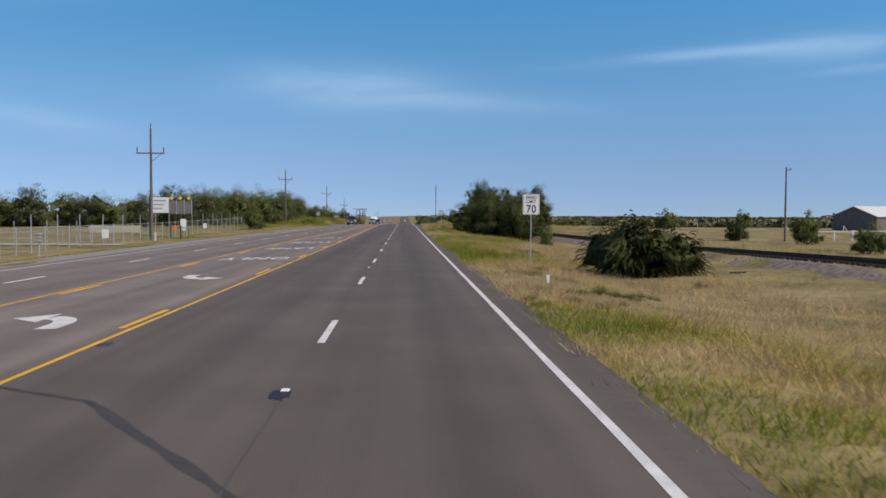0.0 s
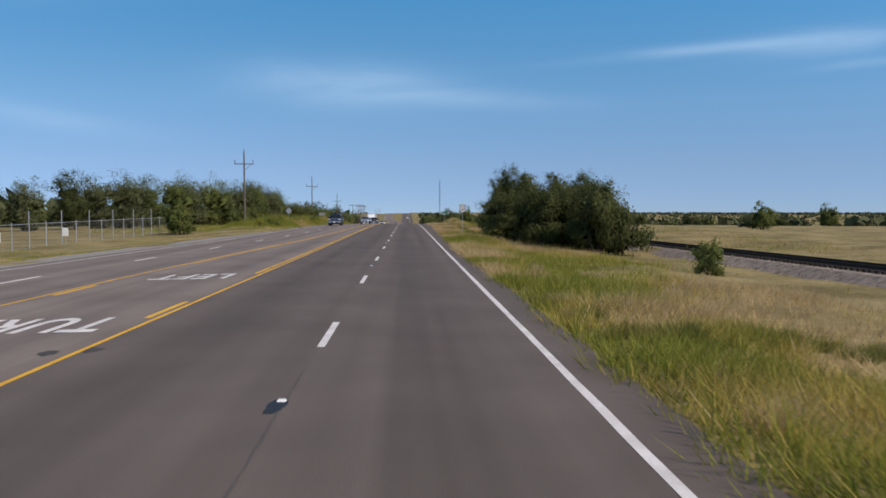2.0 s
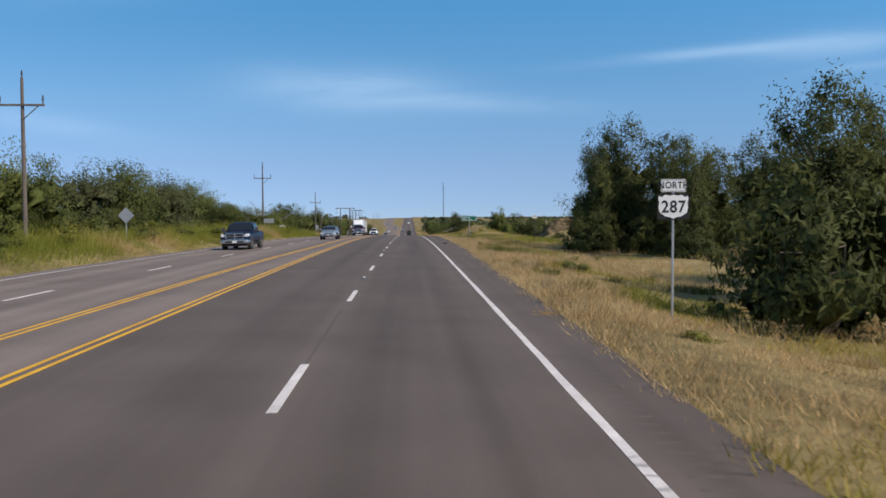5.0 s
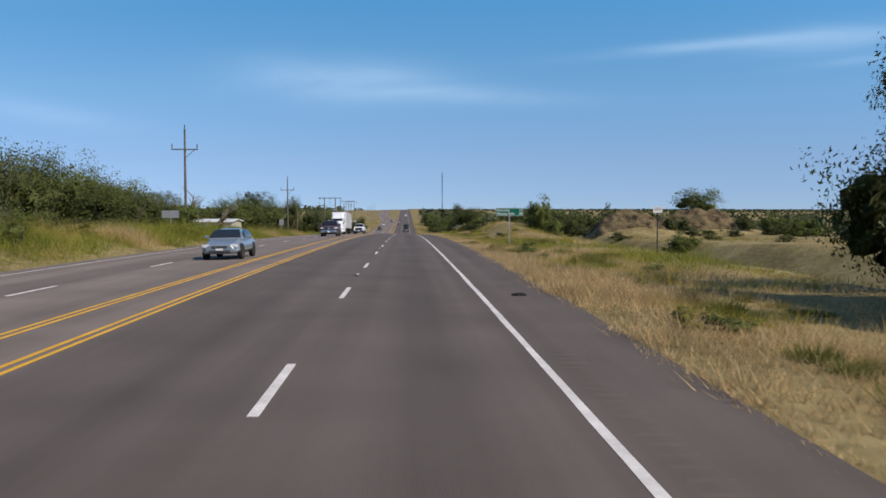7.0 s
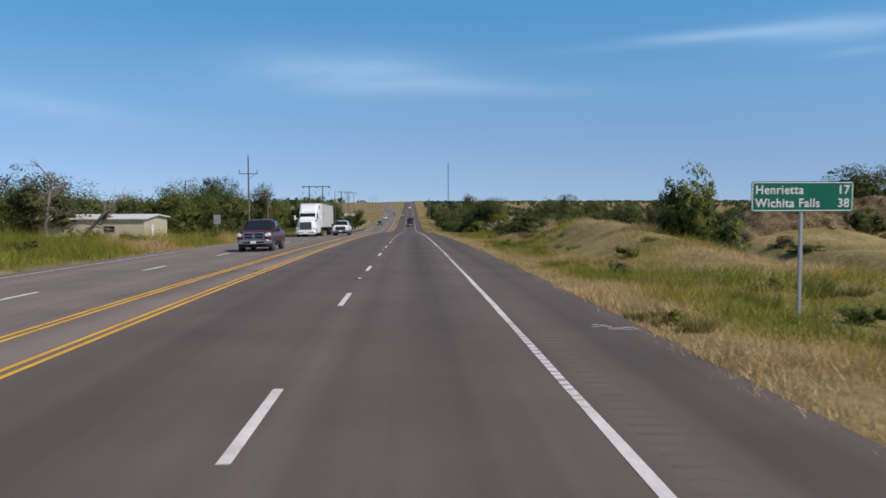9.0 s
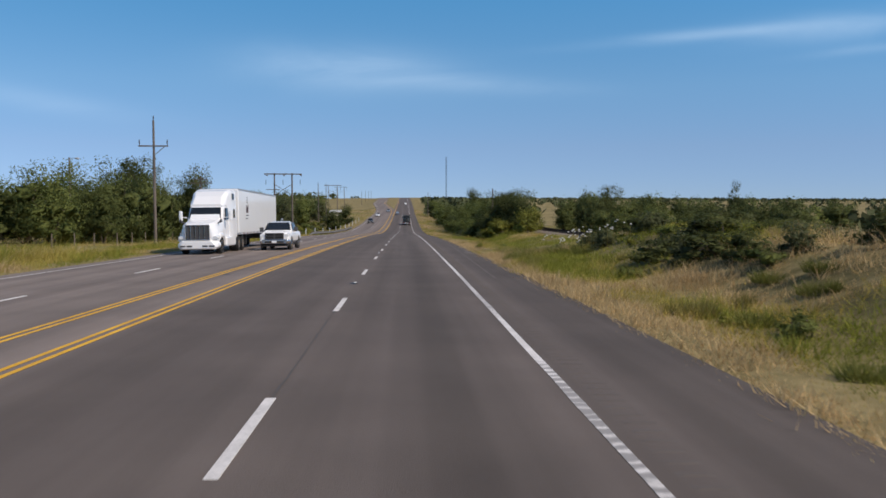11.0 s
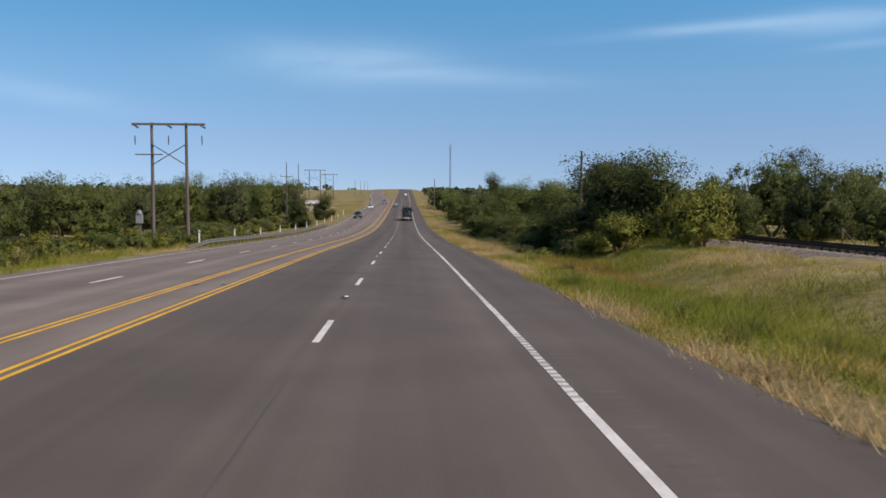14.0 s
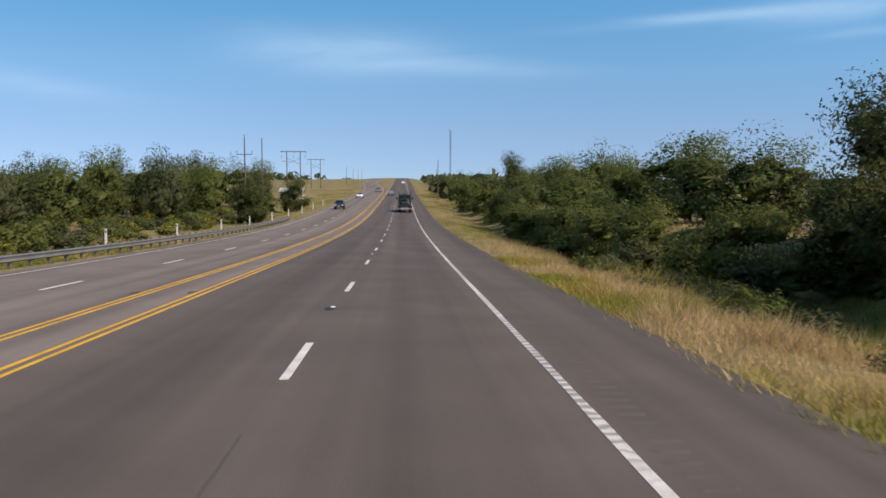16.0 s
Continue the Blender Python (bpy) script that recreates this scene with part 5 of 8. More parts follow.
for kind, x, y, h, w in (("brush_b", -19.8, 260, 3.1, 5.4), ("dark_brush", -20.9, 258, 2.7, 4.6), ("thicket_a", -24.5, 259, 4.8, 7.5), ("thicket_a", -26.5, 255, 5.6, 8.5), ("thicket_b", -28, 263, 5.4, 8.0)):
    tree(kind, x, y, h, w, "dense green bush at the foot of roadside trees", "bush", LEFT)
for k in range(9):
    tree("brush_a" if k % 2 else "dark_brush", 16.8 + 3.6 * rng.rand(), 331 + 2.5 * k, 0.8 + 0.5 * rng.rand(), 2.6 + rng.rand(), "pale grey-green brush on the grassy bank", "shrub", "brush on the bank")
for k in range(32):
    tree(("brush_a", "dark_brush", "brush_b")[k % 3], 31 + 52 * rng.rand(), 236 + 3.3 * k, 0.5 + 0.6 * rng.rand(), 3.0 + 2.2 * rng.rand(), "low olive brush in the pasture beyond the railway", "shrub", "brush round the mounds")
for k in range(26):
    tree(("brush_a", "tall_weed", "brush_a", "green_weed")[k % 4], 9.8 + 3.6 * rng.rand(), 418 + 1.3 * k, 0.7 + 0.5 * rng.rand(), 2.2 + 1.0 * rng.rand(), "pale sage-green weeds in front of a thicket", "weed", "valley undergrowth")
for k in range(60):
    tree(("brush_a", "tall_weed", "tall_weed", "green_weed")[k % 4], -23 - 17.0 * rng.rand(), 436 + 1.9 * k, 1.0 + 0.9 * rng.rand(), 4.0 + 2.0 * rng.rand(), "low green brush at the wood's edge", "shrub", "brush on the far side")
for proto, _, _ in PROTO.values():
    for o in (*proto.children_recursive, proto):
        bpy.data.objects.remove(o)


# ---- far brushland ----
def far_brush():
    rng = np.random.RandomState(5)
    P = []
    for _ in range(4200):
        d = rng.uniform(0, 1)
        y = 150 + 2600 * d ** 1.6
        x = rng.uniform(60, 300 + y * 1.0)
        if x < 60 + 0.05 * y or (x < 130 and y < 300):
            continue
        P.append((x, y, rng.uniform(2.5, 5.0), 1))
    for _ in range(1700):
        y = 330 + 2300 * rng.uniform(0, 1) ** 1.5
        x = -rng.uniform(75, 300 + y * 0.7)
        P.append((x, y, rng.uniform(4, 8), 1))
    for _ in range(340):
        y = rng.uniform(150, 330)
        P.append((-rng.uniform(75, 260), y, rng.uniform(4, 7.5), 1))
    for _ in range(420):
        y = rng.uniform(640, 1250)
        P.append((rng.uniform(13, 60) + (y - 640) * 0.01, y, rng.uniform(3, 6.5) * (1.0 - (y - 640) / 1500), 1))
    P = np.array(P)
    z = ground_z(P[:, 0], P[:, 1])
    h = P[:, 2]
    far = np.hypot(P[:, 0], P[:, 1])
    V, K = [], []
    per = 10
    c = np.repeat(np.stack([P[:, 0], P[:, 1], z], 1), per, axis=0)
    hh = np.repeat(h, per)
    d = rng.normal(size=(len(c), 3))
    d /= np.linalg.norm(d, axis=1)[:, None]
    q = c + d * np.stack([hh * 0.85, hh * 0.85, hh * 0.5], 1) * rng.uniform(0.6, 1.1, len(c))[:, None]
    q[:, 2] += hh * 0.45
    n = d + rng.normal(size=d.shape) * 0.5
    n /= np.linalg.norm(n, axis=1)[:, None]
    a = np.cross(n, rng.normal(size=n.shape))
    a /= np.linalg.norm(a, axis=1)[:, None]
    b = np.cross(n, a)
    s = (hh * rng.uniform(0.26, 0.48, len(c)))[:, None]
    v = np.stack([q - a * s, q + b * s * 0.7, q + a * s, q - b * s * 0.7], 1).reshape(-1, 3)
    k = np.arange(len(c))[:, None] * 4 + np.arange(4)
    tagged(new("far_brush", fast_mesh("far_brush", v, k, FAR_LEAF)), "distant grey-green brushland reaching the horizon", "brush", kind="stuff")


far_brush()


# ---- grass ----
def scatter(x0, x1, y0, y1, per_m2, seed, side):
    rng = np.random.RandomState(seed)
    n = int((x1 - x0) * (y1 - y0) * per_m2)
    s, y = rng.uniform(x0, x1, n), rng.uniform(y0, y1, n)
    x = right_edge(y) + s if side > 0 else left_edge(y) - s
    return x, y, s


def blades(name, x, y, height, mat, seed, label, count=5, width=0.0105, spread=0.14):
    """Tufts of grass: each blade a leaning sliver."""
    rng = np.random.RandomState(seed)
    n = len(x) * count
    bx = np.repeat(x, count) + rng.normal(0, spread, n)
    by = np.repeat(y, count) + rng.normal(0, spread, n)
    h = np.repeat(height, count) * rng.uniform(0.55, 1.2, n)
    bz = np.where((bx < right_edge(by) + 0.15) & (bx > left_edge(by) - 0.15), surface_z(bx, by), ground_z(bx, by)) - 0.03
    a = rng.uniform(0, 2 * np.pi, n)
    w = width * rng.uniform(0.6, 1.5, n)
    dx, dy = np.cos(a) * w, np.sin(a) * w
    # blades lean out from the middle of their tuft
    ox, oy = (bx - np.repeat(x, count)) / spread, (by - np.repeat(y, count)) / spread
    lx, ly = (0.35 * ox + rng.normal(0.10, 0.50, n)) * h, (0.35 * oy + rng.normal(0, 0.50, n)) * h
    v = np.stack([np.stack([bx - dx, by - dy, bz], 1), np.stack([bx + dx, by + dy, bz], 1), np.stack([bx + lx, by + ly, bz + h], 1)], 1).reshape(-1, 3)
    k = np.arange(n)[:, None] * 3 + np.arange(3)
    tagged(new(name, fast_mesh(name, v, k, mat)), label, "grass", kind="stuff")


def grow():
    sets = {"dry": [], "olive": [], "green": [], "rust": []}

    def sow(x, y, s, tall, side):
        rng = np.random.RandomState(len(x))
        keep = np.abs(x - RAIL_X) > 4.4
        if side > 0:
            keep &= ~((x > 19.5) & (x < RAIL_X) & (rng.rand(len(x)) < 0.75) & (y < 160))
        big, small = vnoise(x, y, 13.0, 3), vnoise(x, y, 3.1, 4)
        lush = np.interp(y, [0, 28, 45, 60, 80, 95, 150, 175, 215, 235, 300, 330, 420, 700], [0.32, 0.33, 0.40, 0.50, 0.62, 0.66, 0.54, 0.50, 0.50, 0.50, 0.44, 0.52, 0.66, 0.5]) if side > 0 else \
            np.interp(y, [0, 100, 160, 260, 330, 420, 700], [0.70, 0.74, 1.0, 0.95, 0.72, 0.62, 0.4])
        if side > 0:
            narrow = ramp(235, 275, y)
            fringe = -(0.62 + 0.23 * narrow) * (1 - 0.72 * ramp(410, 422, y)) * (1 - ramp(0.9 - 0.4 * narrow + 2.1 * ramp(404, 418, y), 2.6 - 1.2 * narrow + 3.4 * ramp(404, 418, y), s)) * ramp(115, 150, y) + 0.18 * (1 - ramp(1.0, 2.2, s)) * (y < 60) + 0.35 * (y > 404) * (y < 450) * (s > 3.8) - 0.45 * ((x > 9.5) & (x < 22) & (y > 255) & (y < 335)) * vnoise(x, y, 6.0, 15)
        else:
            fringe = np.where(s < 1.0, 0.1, 0.0)
        lush = lush + (0.12 * ramp(3.0, 5.0, s) * (y > 138) * (y < 260) if side > 0 else 0.0)
        lush = lush - (0.30 * ramp(8.5, 13, x) * (y < 90) if side > 0 else 0.0)
        lush = lush + (0.55 * ramp(146, 152, y) * (1 - ramp(164, 170, y)) * ramp(2.8, 3.5, s) * (1 - ramp(6.2, 8.0, s)) if side > 0 else 0.0)
        w = lush + (big - 0.5) * 1.25 + (small - 0.5) * 1.1 + (vnoise(x, y, 5.6, 21) - 0.5) * 0.9 + fringe + rng.normal(0, 0.09, len(x))
        h = 0.85 * tall * (0.16 + 0.9 * vnoise(x, y, 4.0, 8) ** 1.5 + 1.25 * vnoise(x, y, 1.2, 18) ** 2.6) * np.interp(s, [-0.3, 0, 0.4, 1.5], [0.3, 0.6, 0.85, 1.0])
        rust = (side > 0) & (y > 392) & (y < 409) & (s > 2.8) & (s < 8) & (rng.rand(len(x)) < 0.6)
        for key, m in (("dry", (w < 0.40) & ~rust), ("olive", (w >= 0.40) & (w < 0.66) & ~rust), ("green", (w >= 0.66) & ~rust), ("rust", rust)):
            m = m & keep
            sets[key].append((x[m], y[m], h[m]))

    x, y, s = scatter(-0.28, 4.5, 3, 450, 31, 1, 1)
    m = s > -0.30 + 0.34 * vnoise(y, y * 0.3, 1.1, 12)
    x, y, s = x[m], y[m], s[m]
    sow(x, y, s, np.interp(y, [0, 40, 60, 125, 150, 300, 450], [0.42, 0.45, 0.62, 0.62, 0.42, 0.45, 0.5]), 1)
    x, y, s = scatter(4.5, 12.0, 3, 470, 10, 2, 1)
    sow(x, y, s, 0.55, 1)
    x, y, s = scatter(4.0, 14.0, 250, 345, 5, 14, 1)
    sow(x, y, s, 0.5, 1)
    x, y, s = scatter(12.0, 42.0, 20, 470, 1.5, 3, 1)
    sow(x, y, s, 0.55, 1)
    x, y, s = scatter(4.0, 16.5, 335, 425, 7, 17, 1)
    sow(x, y, s, 0.55, 1)
    x, y, s = scatter(3.8, 9.0, 403, 446, 9, 16, 1)
    sow(x, y, s, 0.8, 1)
    x, y, s = scatter(0.02, 10.0, 450, 740, 3, 4, 1)
    sow(x, y, s, 0.6, 1)
    x, y, s = scatter(0.1, 9.0, 150, 470, 9, 5, -1)
    sow(x, y, s, np.interp(y, [150, 170, 290, 330, 470], [0.5, 1.15, 1.15, 0.7, 0.7]) * np.interp(s, [0, 1.2, 3.0], [0.35, 0.6, 1.0]), -1)
    x, y, s = scatter(1.0, 9.0, 158, 330, 7, 19, -1)
    sow(x, y, s, 1.25, -1)
    x, y, s = scatter(2.0, 16.0, 25, 150, 5, 6, -1)
    sow(x, y, s, 0.14, -1)
    x, y, s = scatter(9.0, 22.0, 150, 470, 2.2, 7, -1)
    sow(x, y, s, 0.7, -1)
    x, y, s = scatter(0.1, 14.0, 470, 760, 2.0, 8, -1)
    sow(x, y, s, 0.55, -1)
    for key, mat, label in (("dry", GRASS_DRY, "dry straw-coloured roadside grass"), ("olive", GRASS_OLIVE, "half-dry olive roadside grass"),
                            ("green", GRASS_GREEN, "green roadside grass and weeds"), ("rust", GRASS_RUST, "rust-brown weeds beside the shoulder")):
        X, Y, H = (np.concatenate([q[i] for q in sets[key]]) for i in range(3))
        blades({"dry": "dry_grass", "olive": "olive_grass", "green": "green_grass", "rust": "rust_weeds"}[key], X, Y, H, mat, 9, label, count=5)


grow()


# ---- clumps of long green grass and white wildflowers on the verge ----
def fountain(seed, n, radius, height, width):
    """A tussock: long blades that rise from its middle and arch outwards."""
    rng = np.random.RandomState(seed)
    a, q = rng.uniform(0, 2 * np.pi, n), np.sqrt(rng.uniform(0, 1, n))
    x, y = q * radius * 0.8 * np.cos(a), q * radius * 0.8 * np.sin(a)
    h = height * (1 - 0.45 * q ** 2) * rng.uniform(0.5, 1.1, n)
    out = 0.15 + 0.35 * q
    tx, ty = x + np.cos(a) * out * h + rng.normal(0, 0.30, n) * h, y + np.sin(a) * out * h + rng.normal(0, 0.30, n) * h
    b = rng.uniform(0, 2 * np.pi, n)
    w = width * rng.uniform(0.6, 1.4, n)
    dx, dy = np.cos(b) * w, np.sin(b) * w
    z = -0.06 * np.ones(n)
    v = np.stack([np.stack([x - dx, y - dy, z], 1), np.stack([x + dx, y + dy, z], 1), np.stack([tx, ty, h], 1)], 1).reshape(-1, 3)
    return v, np.arange(n)[:, None] * 3 + np.arange(3)


TUFTS = [fast_mesh("tuft", *fountain(300 + k, 380, 0.5, 0.62, 0.011), mat) for k, mat in enumerate((WEED_GREEN, WEED_GREEN, WEED_OLIVE, WEED_STRAW))]
TUFT_LABEL = ("dark green clump of long roadside grass", "dark green clump of long roadside grass", "olive clump of half-dry roadside grass", "pale straw tussock of dead roadside grass")


def tuft(x, y, w, h, kind):
    t = thing("grass_clump", on_ground(x, y, (x * 97 + y * 31) % 360) @ Matrix.Diagonal((w, w, h / 0.62, 1)), TUFT_LABEL[kind], "grass clump", "grass clumps on the verge")
    tagged(part("tuft", TUFTS[kind], None, t), kind="stuff")


for x, y, w, h, kind in ((5.5, 27.2, 0.9, 0.5, 0), (5.4, 26.1, 0.6, 0.4, 2), (6.7, 27.3, 1.0, 0.45, 1), (7.8, 28.3, 1.0, 0.6, 0), (8.2, 27.9, 0.9, 0.5, 0), (8.6, 27.5, 0.9, 0.45, 1), (9.4, 29.0, 1.2, 0.5, 0), (6.5, 34.9, 1.0, 0.5, 0), (5.8, 35.6, 0.9, 0.4, 1),
                         (7.7, 39.3, 1.0, 0.5, 0), (12.5, 53.7, 1.6, 0.5, 2), (14.3, 37.3, 0.7, 0.5, 2), (10.2, 44.5, 1.3, 0.4, 2), (6.2, 24.6, 1.0, 0.5, 3), (6.6, 23.6, 1.1, 0.5, 3), (7.3, 24.8, 1.0, 0.45, 3), (5.0, 23.4, 0.7, 0.35, 2), (4.9, 24.8, 0.6, 0.35, 2), (5.0, 28.6, 0.6, 0.3, 2),
                         (8.7, 68.4, 1.2, 0.6, 0), (9.6, 68.6, 1.4, 0.6, 1), (10.5, 67.8, 1.2, 0.5, 0), (11.6, 68.4, 1.3, 0.5, 1), (5.6, 66.8, 1.0, 0.5, 2), (5.3, 69.5, 0.9, 0.5, 0), (5.0, 72.3, 0.8, 0.4, 2), (6.1, 71.2, 1.0, 0.55, 1),
                         (7.8, 187, 1.5, 0.6, 0), (7.9, 183, 1.6, 0.65, 1), (8.6, 180, 1.5, 0.65, 0), (10.5, 184, 1.8, 0.7, 1), (8.4, 190.5, 1.3, 0.55, 0), (9.4, 181.5, 1.7, 0.7, 0), (9.6, 187, 1.4, 0.6, 2), (8.35, 227, 1.5, 0.65, 0), (8.2, 221, 1.0, 0.45, 1), (8.5, 218.4, 1.1, 0.45, 0), (9.5, 254.7, 1.8, 0.6, 1), (14.2, 252.8, 1.8, 0.7, 0), (10.8, 218.6, 1.3, 0.6, 1), (13.0, 224.3, 1.4, 0.6, 0), (12.4, 225.5, 1.3, 0.5, 1),
                         (7.5, 230.7, 1.0, 0.5, 2), (6.95, 230.7, 0.8, 0.4, 0), (6.8, 246, 0.9, 0.4, 1), (8.5, 328.4, 2.0, 0.7, 0), (7.6, 320.8, 1.5, 0.6, 1), (9.4, 323.7, 2.2, 0.8, 0), (8.7, 325.6, 1.9, 0.7, 1), (8.0, 323.0, 1.6, 0.6, 0), (10.4, 322, 1.5, 0.7, 1),
                         (8.0, 316, 1.2, 0.6, 2), (8.8, 334.3, 1.5, 0.5, 1), (9.9, 371.2, 1.6, 0.6, 0), (10.0, 363.4, 2.0, 0.7, 1), (11.6, 363.7, 1.8, 0.7, 0), (8.4, 355.1, 1.4, 0.6, 0), (14.1, 367.5, 1.8, 0.7, 1), (7.9, 363.2, 1.2, 0.5, 3), (8.6, 358.4, 1.2, 0.5, 3),
                         (7.6, 384.3, 1.1, 0.5, 1)):
    q = 0.7 if y < 60 else 1.0
    for j in range(3):
        a = 2.1 * j + x
        tuft(x + 0.36 * w * q * math.cos(a), y + 0.5 * w * q * math.sin(a), w * q * (0.72 - 0.1 * j), h * q * (0.85 - 0.12 * j), kind if j < 2 else 2)
rng = np.random.RandomState(404)
for k in range(150):
    y = 58 + 355 * rng.rand()
    w, s = 0.5 + 0.8 * rng.rand(), 0.7 + 8.0 * rng.rand() ** 1.2
    tuft(float(right_edge(y)) + s, y, w * (0.6 if s < 1.5 else 1.0), 0.24 + 0.22 * rng.rand() + 0.1 * w, (2, 3)[k % 2] if s < 1.8 else (0, 2, 3, 1, 2, 0)[k % 6])


def wildflower(x, y, h, seed):
    r = random.Random(seed)
    t = thing("wildflower", on_ground(x, y), "tall white-headed wildflower on the grassy bank", "wildflower", "white wildflowers on the bank")
    part("stem", Geo().tube([(0, 0, -0.05), (r.uniform(-0.05, 0.05), r.uniform(-0.05, 0.05), h * 0.6), (0, 0, h)], [0.008, 0.007, 0.005], 4), WEED_OLIVE, t)
    for j in range(r.choice((1, 2, 3))):
        dx, dy, dz = r.uniform(-0.12, 0.12) * j, r.uniform(-0.12, 0.12) * j, -0.08 * j
        part("flower_head", Geo().rings([[(dx + q * math.cos(a) * r.uniform(0.8, 1.2), dy + q * math.sin(a) * r.uniform(0.8, 1.2), h + dz + z) for a in np.arange(6) * math.pi / 3] for q, z in ((0.02, -0.02), (0.06, 0.0), (0.05, 0.025), (0.015, 0.04))]), PETAL, t)


for k in range(30):
    wildflower(9.9 + 3.0 * rng.rand(), 316.5 + 14 * rng.rand(), 0.75 + 0.45 * rng.rand(), 900 + k)


# ---- signs ----
def round_plate(w, h, r, thick, n=5, y=0.0):
    """An upright plate with rounded corners in the x-z plane, its face towards -y."""
    pts = []
    for cx, cz, a0 in ((w / 2 - r, h / 2 - r, 0), (-w / 2 + r, h / 2 - r, 90), (-w / 2 + r, -h / 2 + r, 180), (w / 2 - r, -h / 2 + r, 270)):
        for k in range(n):
            a = radians(a0 + 90 * k / (n - 1))
            pts.append((cx + r * math.cos(a), cz + r * math.sin(a)))
    return Geo().rings([[(x, y, z) for x, z in pts], [(x, y + thick, z) for x, z in pts]])


def sign_post(t, height, mat=GALV, square=True, x=0.0, y=0.0, r=0.03):
    g = Geo()
    if square:
        g.chamfer(x - r, x + r, y - r, y + r, -0.3, height, 0.006)
    else:
        g.tube([(x, y, -0.3), (x, y, height)], r, 10)
    return part("post", g, mat, t, "galvanised steel post" if mat is GALV else "")


def lettering(t, words, size, mat, x, y, z, stretch=1.0, align="CENTER"):
    ob = part("lettering", text_mesh(words, size, mat, 0.0015, stretch, align), mat, t)
    ob.matrix_local = pose(x, y, z, 90, 0, 0)
    return ob


def frame_band(t, parent, w, h, r, band, mat, y):
    """A raised border line on a sign's face."""
    n = 5
    def ring(ww, hh, rr):
        pts = []
        for cx, cz, a0 in ((ww / 2 - rr, hh / 2 - rr, 0), (-ww / 2 + rr, hh / 2 - rr, 90), (-ww / 2 + rr, -hh / 2 + rr, 180), (ww / 2 - rr, -hh / 2 + rr, 270)):
            for k in range(n):
                a = radians(a0 + 90 * k / (n - 1))
                pts.append((cx + rr * math.cos(a), y, cz + rr * math.sin(a)))
        return pts
    g = Geo()
    a, b = ring(w, h, r), ring(w - 2 * band, h - 2 * band, max(r - band, 0.005))
    m = len(a)
    g.add(a + b, [(i, m + i, m + (i + 1) % m, (i + 1) % m) for i in range(m)])
    return part("border", g, mat, parent)


def speed_sign():
    t = thing("speed_limit_sign", on_ground(7.58, 42.0), "white speed limit 70 sign on a thin steel post", "road sign")
    zb = 3.26 - float(ground_z(7.55, 42.0))
    sign_post(t, zb - 0.05, x=0, y=0.035, r=0.026)
    p = part("panel", round_plate(0.82, 1.0, 0.05, 0.006, y=0.0), SIGN_WHITE, t, "white sign panel with black letters")
    p.matrix_local = pose(0, 0, zb - 0.5)
    for w, s, z in (("SPEED", 0.185, 0.25), ("LIMIT", 0.185, 0.06), ("70", 0.46, -0.40)):
        lettering(p, w, s, SIGN_BLACK, 0, -0.004, z, 1.15)
    frame_band(t, p, 0.78, 0.96, 0.045, 0.014, SIGN_BLACK, -0.003)


speed_sign()


def route_sign():
    x, y = 7.95, 148.7
    t = thing("route_marker", on_ground(x, y), "white route shield NORTH 287 on a steel post", "road sign")
    top = 3.12 - float(ground_z(x, y))
    sign_post(t, top, x=0.0, y=0.035, r=0.026)
    p = part("plate", round_plate(0.61, 0.31, 0.03, 0.006), SIGN_WHITE, t, "white NORTH plate")
    p.matrix_local = pose(0, 0, top - 0.155)
    lettering(p, "NORTH", 0.20, SIGN_BLACK, 0, -0.004, -0.065, 1.15)
    frame_band(t, p, 0.58, 0.28, 0.03, 0.012, SIGN_BLACK, -0.003)
    q = part("shield_plate", round_plate(0.78, 0.63, 0.04, 0.006), SIGN_BLACK, t, "black plate under a white highway shield")
    q.matrix_local = pose(0, 0, top - 0.66)
    half = [(0.0, 0.285), (0.10, 0.262), (0.20, 0.285), (0.29, 0.225), (0.345, 0.26), (0.372, 0.20), (0.345, 0.10), (0.362, -0.03), (0.33, -0.15), (0.20, -0.235), (0.07, -0.262), (0.0, -0.295)]
    pts = half + [(-a, b) for a, b in half[-2:0:-1]]
    g = Geo().rings([[(a, -0.004, b) for a, b in pts], [(a, 0.0, b) for a, b in pts]])
    sh = part("shield", g, SIGN_WHITE, q, "white highway shield")
    ob = part("lettering", text_mesh("287", 0.37, SIGN_BLACK, 0.0015, 1.1), SIGN_BLACK, q)
    ob.matrix_local = pose(0, -0.008, -0.14, 90, 0, 0)


route_sign()


def distance_sign():
    x, y = 10.25, 246.5
    t = thing("distance_sign", on_ground(x, y), "green distance sign with white town names on one post", "road sign")
    top = 2.25 - float(ground_z(x, y))
    sign_post(t, top - 0.1, x=0, y=0.05, r=0.035)
    p = part("panel", round_plate(2.28, 0.66, 0.05, 0.008), SIGN_GREEN, t, "green panel with white border")
    p.matrix_local = pose(0, 0, top - 0.33)
    frame_band(t, p, 2.25, 0.63, 0.05, 0.02, SIGN_WHITE, -0.003)
    for w, xx, zz, al in (("Henrietta", -1.05, 0.06, "LEFT"), ("17", 1.05, 0.06, "RIGHT"), ("Wichita Falls", -1.05, -0.23, "LEFT"), ("38", 1.05, -0.23, "RIGHT")):
        lettering(p, w, 0.25, SIGN_WHITE, xx, -0.004, zz, 1.08, al)


distance_sign()


